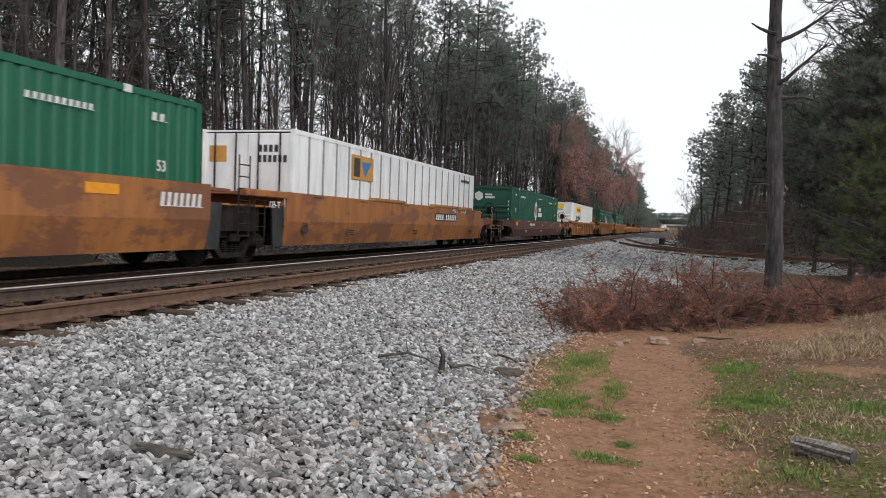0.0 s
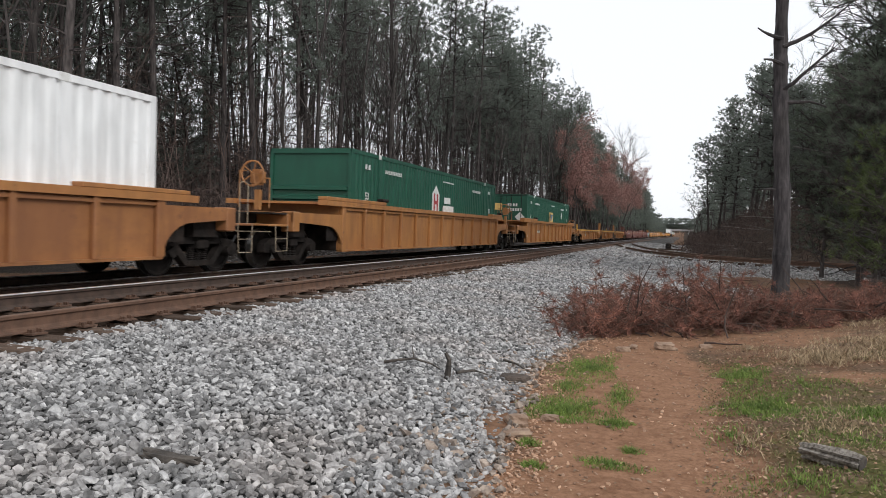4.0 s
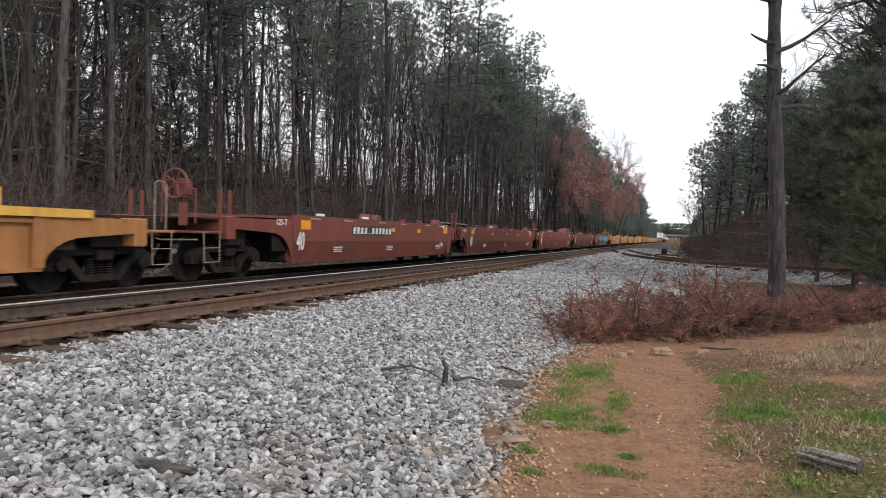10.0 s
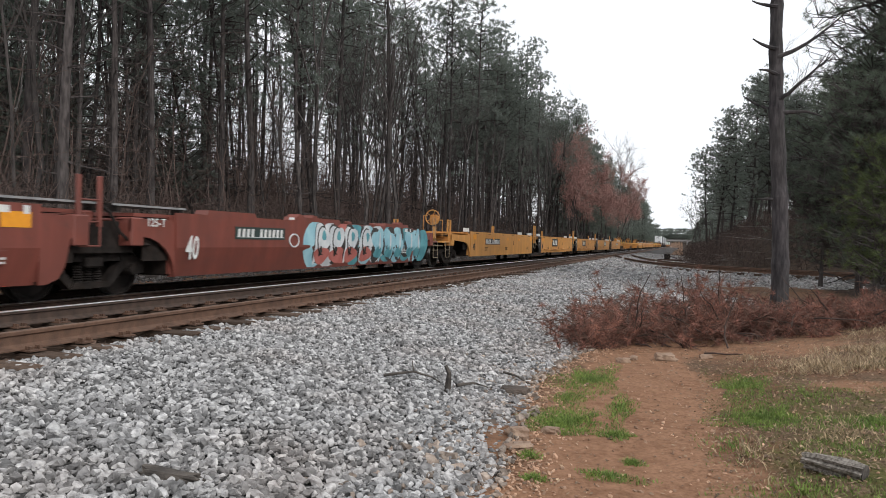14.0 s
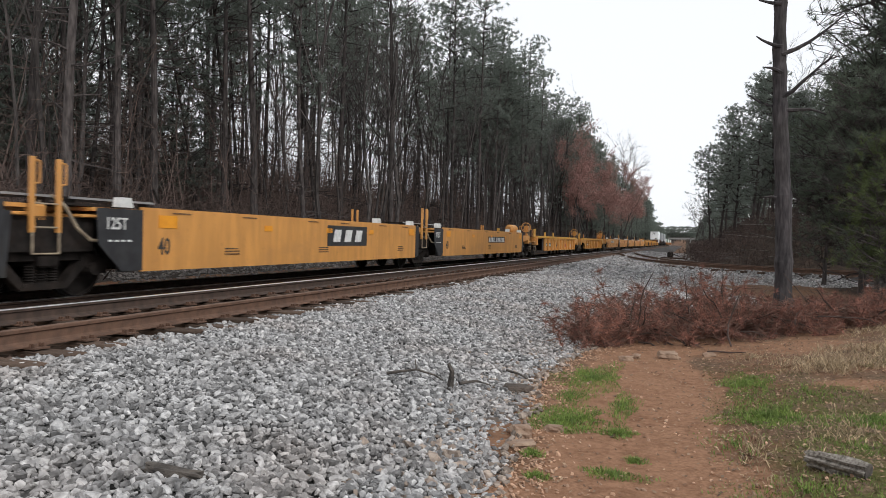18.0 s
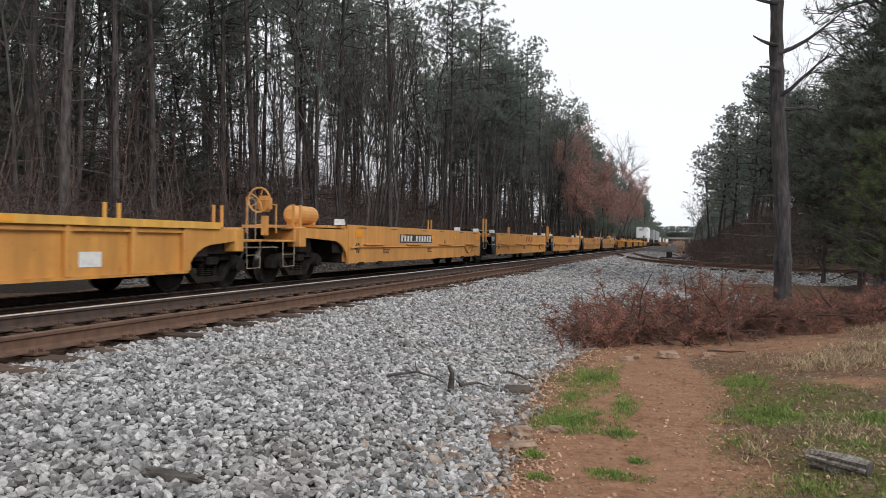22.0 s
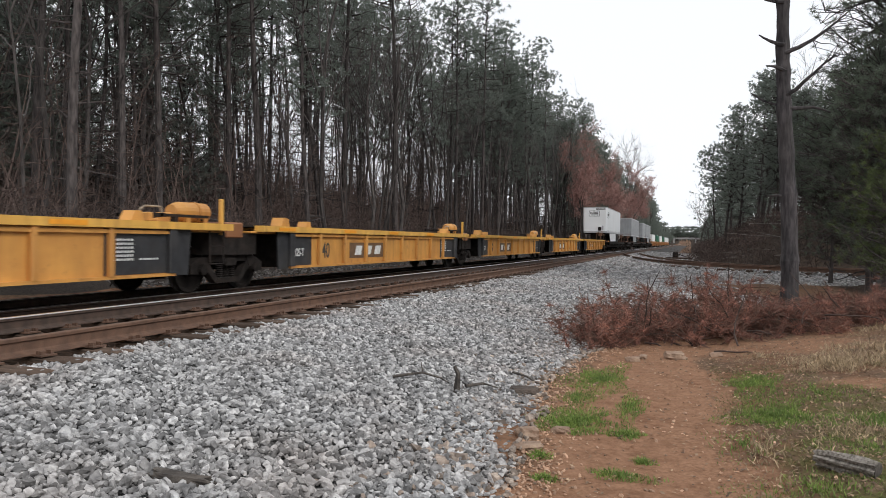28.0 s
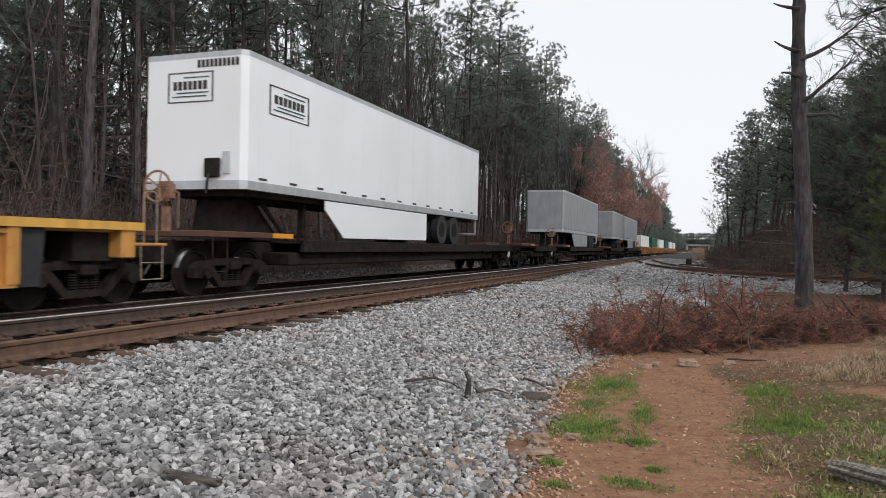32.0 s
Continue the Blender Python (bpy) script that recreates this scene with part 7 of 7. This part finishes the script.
# empty tan three-unit car
EMPTY_TAN = "empty tan ribbed well car with tall guide posts"
cuts = [131.55, 150.1, 166.9, 184.3]
for i in range(3):
    c, a, b, xm = well_car(cuts[i], cuts[i + 1], "ribbed", "coupler" if i == 0 else "joint", "coupler" if i == 2 else "joint", 0.40, 1.32, P_TAN, P_EDGE, label=EMPTY_TAN, dark=True, ribs=1.6, group="empty tan well cars", boxed=True, near_well=3.4 if i == 0 else 1.3)
    if i == 0:
        tank(c, P_TAN, 1.42, b - 1.85, b - 0.45, 0.98, 0.19)
    letters("40", 0.45, M_DARKMARK, c, xm, a + (b - a) * (0.45, 0.72, 0.42)[i], 0.62, squeeze=0.8)
    number_plate(c, xm, a + (1.6, 3.4, 8.0)[i], a + (4.0, 5.4, 11.0)[i], 0.72, 0.95, 9, M_BROWNFIELD)
    for y in (a + 0.8, a + 5, a + 9.5):
        plate(c, M_ORANGE, 1.503, y, y + 0.8, 1.215, 1.29, "reflector", "orange reflector")

# oxide red five-unit car
RED = "empty oxide-red smooth-sided well car"
cuts = [184.3, 201.4, 218.3, 234.8, 251.4, 268.3]
for i in range(5):
    c, a, b, xm = well_car(cuts[i], cuts[i + 1], "kinked", "coupler" if i == 0 else "joint", "coupler" if i == 4 else "joint", 0.30, 1.46, P_RED, label=RED + (" with graffiti on its side" if i == 4 else ""), group="oxide-red well cars", posts=(i != 4))
    marks_plain(c, a, b, xm, 0.30, 1.46, i != 4, M_WHITEMARK, "", i, small=i != 4)
    letters("40", 0.62, M_WHITEMARK, c, xm, a + (0.25 if i else 0.15), 0.62, squeeze=0.6, lean=0.2)
    letters("125-T", 0.2, M_WHITEMARK, c, 1.46, a - 0.75, 1.2)
    for r in range(7):
        bars(c, M_WHITEMARK, xm - 0.02, b - 0.95, b - 0.95 + (0.75, 0.7, 0.45, 0.4, 0.3, 0.42, 0.4)[r], 0.98 - r * 0.06, 1.01 - r * 0.06, 7)
    plate(c, M_WHITEMARK, xm, b - 0.75, b - 0.52, 1.32, 1.42, "placard")
    plate(c, M_WHITEMARK, xm, b - 0.3, b - 0.2, 1.31, 1.43, "placard")
    for y in (a + 4.6, a + 5.3, b - 0.9):
        part("lock_bracket", prism([(y - 0.2, 1.455), (y + 0.2, 1.455), (y + 0.1, 1.60), (y - 0.06, 1.62)], "x", 1.1, 1.4), P_RED, c)
    if i in (0, 4):
        y0, y1 = (a + 3.2, a + 6.2) if i == 0 else (3.35, 5.3)
        number_plate(c, xm, y0, y1, 1.0, 1.26, 10, M_DARKGREEN)
    if i == 2:
        part("top_tray", prism([(b - 2.6, 1.44), (b + 0.3, 1.44), (b + 0.12, 1.80), (b - 0.2, 1.84), (b - 2.3, 1.72)], "x", 0.85, 1.4), P_RED, c)
    if i == 4:
        for y0, y1 in ((a + 0.9, a + 2.6), (a + 4.2, a + 6.6), (b - 2.4, b - 0.4)):
            part("chord_cap", prism([(y0, 1.455), (y1, 1.455), (y1 - 0.06, 1.55), (y0 + 0.06, 1.55)], "x", 1.15, 1.46), P_RED, c)
    for y in (a + 1.4, a + 4.2, a + 7.1, a + 8.8):
        part("twist_lock", boxes((1.3, 1.44, y, y + 0.25, 1.45, 1.53), bevel=0.02), M_WHITEMARK if int(y) % 2 else P_RED, c)
    if i == 4:
        graffiti(c, a, xm)

# yellow smooth five-unit car
YEL = "empty golden-yellow smooth-sided well car"
cuts = [268.3, 286.8, 303.6, 319.6, 335.5, 354.2]
for i in range(5):
    c, a, b, xm = well_car(cuts[i], cuts[i + 1], "ledge" if i in (1, 2) else "smooth", "coupler" if i == 0 else "joint", "coupler" if i == 4 else "joint", 0.40, 1.48, P_YELLOW, label=YEL, dark=i > 0, group="golden-yellow well cars", shelf=0.15)
    marks_plain(c, a, b, xm, 0.40, 1.48, True, M_DARKMARK, "40", i + 9, 0.4, "BCDEA"[i])
    tank_hatches(c, a, b, 1.48, M_WHITEMARK)
    if i in (0, 4):
        number_plate(c, xm, (6.2, 8.2)[i // 4], (9.0, 11.35)[i // 4], 0.92, 1.2, 10, M_BLACK)
    else:
        block_logo(c, xm, (5.75, 5.05, 8.2)[i - 1], (8.1, 7.35, 10.6)[i - 1], 0.81, 1.34, M_BLACK)

# two single ribbed wells
for s0, s1 in ((354.2, 374.2), (374.2, 394.5)):
    c, a, b, xm = well_car(s0, s1, "ribbed", "coupler", "coupler", 0.40, 1.36, P_YELLOW if s0 < 360 else P_BRIGHT, P_EDGE, label="empty bright-yellow ribbed well car", ribs=1.35, group="bright-yellow single well cars", far_well=2.9, open_near=s0 < 360)
    second = s0 > 360
    letters("40", 0.5, M_DARKMARK, c, xm, 9.9 if second else 8.7, 0.6, squeeze=0.8)
    number_plate(c, xm, 4.9 if second else 4.6, 7.0 if second else 6.8, 0.68, 0.9, 9, M_BLACK)
    plate(c, M_REDMARK, xm, 12.3, 13.2, 0.62, 0.86, "logo", "faded red logo bars")
    plate(c, M_WHITEMARK, xm, 14.9, 15.35, 0.58, 0.82, "placard")
    for y in (a + 0.5, a + 4.5, a + 9.0):
        plate(c, M_ORANGE, 1.503, y, y + 0.9, 1.255, 1.33, "reflector", "orange reflector")

# yellow five-unit car with a pipe ledge
cuts = [394.5, 412.9, 429.0, 445.0, 461.2, 479.4]
for i in range(5):
    c, a, b, xm = well_car(cuts[i], cuts[i + 1], "ledge", "coupler" if i == 0 else "joint", "coupler" if i == 4 else "joint", 0.40, 1.46, P_YELLOW, label=YEL + " with a pipe ledge", dark=i > 0, group="yellow well cars with ledges", rack="tank")
    marks_plain(c, a, b, xm, 0.40, 1.46, True, M_DARKMARK, "40", i + 21, 0.4, "AEDCB"[i])
    tank_hatches(c, a, b, 1.46, M_WHITEMARK)
    if i == 0:
        number_plate(c, xm, 7.5, 10.6, 0.97, 1.25, 10, M_BLACK)
    else:
        block_logo(c, xm, 8.1, 10.7, 0.95, 1.44, None, M_REDMARK)

# bright yellow ribbed five-unit car
cuts = [479.4, 496.9, 513.1, 529.8, 546.3, 563.8]
for i in range(5):
    c, a, b, xm = well_car(cuts[i], cuts[i + 1], "ribbed", "coupler" if i == 0 else "joint", "coupler" if i == 4 else "joint", 0.40, 1.36, P_BRIGHT, P_EDGE, label="empty bright-yellow ribbed well car with black end panels", dark=True, ribs=1.39, group="bright-yellow ribbed well cars", open_near=i == 0, open_far=i == 4)
    letters("40", 0.55, M_DARKMARK, c, xm, 9.3 if i in (0, 4) else 3.45, 0.62, squeeze=0.75)
    if i in (0, 4):
        number_plate(c, xm, a + 2.6, a + 5.2, 0.68, 0.92, 10, M_BROWNFIELD)
    else:
        block_logo(c, xm, 5.0, 7.4, 0.58, 1.0, M_BROWNFIELD)
    for y in (a - 0.6, a + 2.6, a + 5.6, a + 8.9):
        plate(c, M_ORANGE, 1.503, y, y + 0.7, 1.255, 1.33, "reflector", "orange reflector")


def spine_car(s0, s1, label="long low flat car under a road trailer"):
    """A skeletal flat car: centre spine, outriggers, trucks at both ends."""
    c = tagged(rolling("flat_car", s0), label, "railway wagon")
    L = s1 - s0
    part("spine", boxes((-0.45, 0.45, 0.4, L - 0.4, 0.62, 1.08)), M_STEELDARK, c)
    part("centre_tray", boxes((-1.2, 1.2, 3.9, L - 3.9, 0.55, 0.85), bevel=0.03), M_STEELDARK, c)
    part("deck", boxes((-1.35, 1.35, 4.2, L - 1.2, 1.06, 1.12)), M_STEELDARK, c)
    for s in (1, -1):
        part("side_beam", boxes((s * 1.35 - 0.06, s * 1.35 + 0.06, 4.2, L - 1.2, 0.86, 1.14), bevel=0.01), M_STEELDARK, c)
        part("end_platform", boxes((min(s * 0.5, s * 1.4), max(s * 0.5, s * 1.4), 0.8, 3.4, 1.16, 1.28), bevel=0.01), P_BROWN, c)
    for i in range(6):
        y = 5 + (L - 7) * i / 5
        part("outrigger", boxes((-1.3, 1.3, y - 0.1, y + 0.1, 0.78, 1.05)), M_STEELDARK, c)
    plate(c, M_ORANGE, 1.405, 2.9, 3.7, 1.17, 1.27, "reflector", "orange reflector")
    brake_wheel(c, M_RUSTPART, 0.85, 0.14, 2.0)
    part("stirrup", pipe([(1.38, 0.9, 1.16), (1.39, 0.9, 0.5), (1.39, 1.35, 0.5), (1.38, 1.35, 1.16)], 0.014), M_STEELDARK, c)
    add_truck(c, 2.0), add_truck(c, L - 2.0), coupler(c, 0, -1), coupler(c, L, 1)
    return c


def tyre_set(t, y, z):
    for s in (1, -1):
        bm = bmesh.new()
        for x in (0.72, 1.02):
            disc_x(bm, s * x, s * (x + 0.24), y, z, 0.51, 26)
        tyre = part("tyre", bm, M_BLACK, t, "worn black trailer tyres")
        part("rim", rod(bmesh.new(), (s * 1.2, y, z), (s * 1.27, y, z), 0.30, 0.27, 20), M_WHEEL, t, "steel wheel rim")


def road_trailer(s0, length, floor, tall, skin, label, skirt=True, near_nose=True, wheels_at=None):
    """A box trailer on its wheels; floor is the underside of the box over the rail."""
    t = tagged(rolling("semi_trailer", s0), label, "trailer")
    W = 1.295
    z0, z1 = floor, floor + tall
    r = 0.12
    pts = [(-W, r), (-W + r, 0), (W - r, 0), (W, r), (W, length), (-W, length)]
    bm = prism(pts, "z", z0, z1)
    part("box_body", bm, skin, t)
    part("roof_cap", prism([(x * 1.002, y - 0.004 if y < 1 else y + 0.004) for x, y in pts], "z", z1 - 0.1, z1 + 0.012), M_TRIM, t, "pale metal roof rail")
    part("base_rail", prism([(x * 1.004, y - 0.006 if y < 1 else y + 0.006) for x, y in pts], "z", z0 - 0.02, z0 + 0.16), M_TRIM, t, "metal base rail")
    for y in [0.5 + i * 1.22 for i in range(int(length / 1.22))]:
        part("clearance_mark", boxes((W + 0.004, W + 0.012, y, y + 0.3, z0 + 0.2, z0 + 0.25)), M_DARKMARK, t)
        part("panel_seam", boxes((W - 0.01, W + 0.003, y - 0.006, y + 0.006, z0 + 0.16, z1 - 0.1)), skin, t)
    part("underframe", boxes((-1.1, 1.1, 0.3, length - 0.2, z0 - 0.14, z0 - 0.02)), M_STEELDARK, t)
    for s in (1, -1):
        part("landing_leg", boxes((s * 0.75 - 0.07, s * 0.75 + 0.07, 3.1, 3.24, z0 - 0.95, z0 - 0.1), (s * 0.75 - 0.15, s * 0.75 + 0.15, 3.02, 3.32, z0 - 0.98, z0 - 0.92)), M_STEELDARK, t)
    wy = wheels_at or (length - 4.2, length - 2.85)
    for y in wy:
        tyre_set(t, y, z0 - 0.53)
    part("bogie_frame", boxes((-0.6, 0.6, wy[0] - 0.6, wy[-1] + 0.6, z0 - 0.5, z0 - 0.12)), M_STEELDARK, t)
    if skirt:
        y1 = wy[0] - 1.6
        part("side_skirt", prism([(3.4, z0 - 0.05), (y1, z0 - 0.05), (y1, z0 - 0.94), (4.4, z0 - 0.96), (3.4, z0 - 0.28)], "x", W - 0.05, W - 0.01), skin, t, "white aerodynamic side skirt")
        part("under_ride_guard", pipe([(W - 0.1, length - 0.05, z0), (W - 0.1, length - 0.05, z0 - 0.62), (-W + 0.1, length - 0.05, z0 - 0.62), (-W + 0.1, length - 0.05, z0)], 0.05), M_TRIM, t)
    part("kingpin_stand", prism([(0.6, 1.12), (2.6, 1.12), (1.5, z0 - 0.16), (0.8, z0 - 0.16)], "x", -0.5, 0.5), M_STEELDARK, t)
    part("brace", pipe([(0.7, 2.6, 1.14), (0.7, 1.4, z0 - 0.15), (0.7, 4.2, z0 - 0.15)], 0.05), M_STEELDARK, t)
    part("mud_flap", boxes((-1.1, 1.1, wy[0] - 1.3, wy[0] - 1.26, z0 - 0.95, z0 - 0.12)), M_BLACK, t)
    return t, W, z0, z1


spine_car(563.8, 588.5)
t, W, z0, z1 = road_trailer(565.78, 16.15, 2.18, 2.82, P_TRAILER, "white 53-foot box trailer with side skirts on a flat car")


def framed_logo(t, x0, x1, y, z0, z1, side):
    """A green-ruled trade sign, as plain bars in a black frame."""
    w, h = x1 - x0, z1 - z0
    def slab(p0, p1, q0, q1):
        a, b, c, d = x0 + w * p0, x0 + w * p1, z0 + h * q0, z0 + h * q1
        return (a, b, y - 0.008, y, c, d) if side == "front" else (y, y + 0.008, a, b, c, d)
    part("logo_frame", boxes(slab(0, 1, 0, 0.04), slab(0, 1, 0.96, 1), slab(0, 0.03, 0.04, 0.96), slab(0.97, 1, 0.04, 0.96)), M_DARKMARK, t)
    part("logo", boxes(*[slab(0.12 + 0.11 * i, 0.2 + 0.11 * i, 0.42, 0.70) for i in range(7)]), M_DARKMARK, t)
    for q in (slab(0.35, 0.9, 0.80, 0.84), slab(0.2, 0.9, 0.30, 0.34), slab(0.1, 0.85, 0.18, 0.22)):
        part("logo_stripe", boxes(q), M_TEALMARK, t)


framed_logo(t, -0.65, 0.5, 0.0, z1 - 1.02, z1 - 0.38, "front")
framed_logo(t, 0.85, 2.5, W + 0.002, z1 - 1.17, z1 - 0.52, "side")
part("marking", boxes(*[(0.1 + 0.105 * i, 0.175 + 0.105 * i, -0.008, 0, z1 - 0.3, z1 - 0.14) for i in range(10)]), M_DARKMARK, t)
part("connection_box", boxes((0.35, 0.72, -0.08, 0, z0 + 0.22, z0 + 0.62), bevel=0.02), M_STEELDARK, t, "dark air and lamp connection box")
part("hose", pipe([(0.5, -0.1, z0 + 0.3), (0.48, -0.12, z0 + 0.1), (0.42, -0.08, z0 - 0.1)], 0.03), M_BLACK, t)
part("document_box", boxes((0.8, 0.95, -0.05, 0, z0 + 0.3, z0 + 0.75)), M_TRIM, t)

# the rest of the train, far off at the end
spine_car(588.5, 599.5)
spine_car(599.5, 622.5)
road_trailer(601.5, 16.15, 2.15, 2.78, P_GREY, "grey box trailer riding on a flat car", True)
spine_car(622.5, 640.0)
road_trailer(629.0, 9.0, 2.15, 2.78, P_GREY, "short grey box trailer riding on a flat car", False)
spine_car(640.0, 660.5)
road_trailer(640.8, 16.15, 2.15, 2.78, P_GREY, "grey box trailer riding on a flat car", True)
s = 660.5
for i, skin in enumerate((P_WHITE, P_GREEN, P_WHITE, P_GREEN, P_WHITE, P_WHITE)):
    well_car(s, s + 23.5, "ribbed", "coupler", "coupler", 0.40, 1.5, P_TAN, P_TAN, label=TAN_LOADED, posts=False, rack="none")
    container(s + 3.8, s + 19.9, CB, skin, ("white" if skin is P_WHITE else "dark green") + " container in a distant well car")
    s += 23.5

motions()
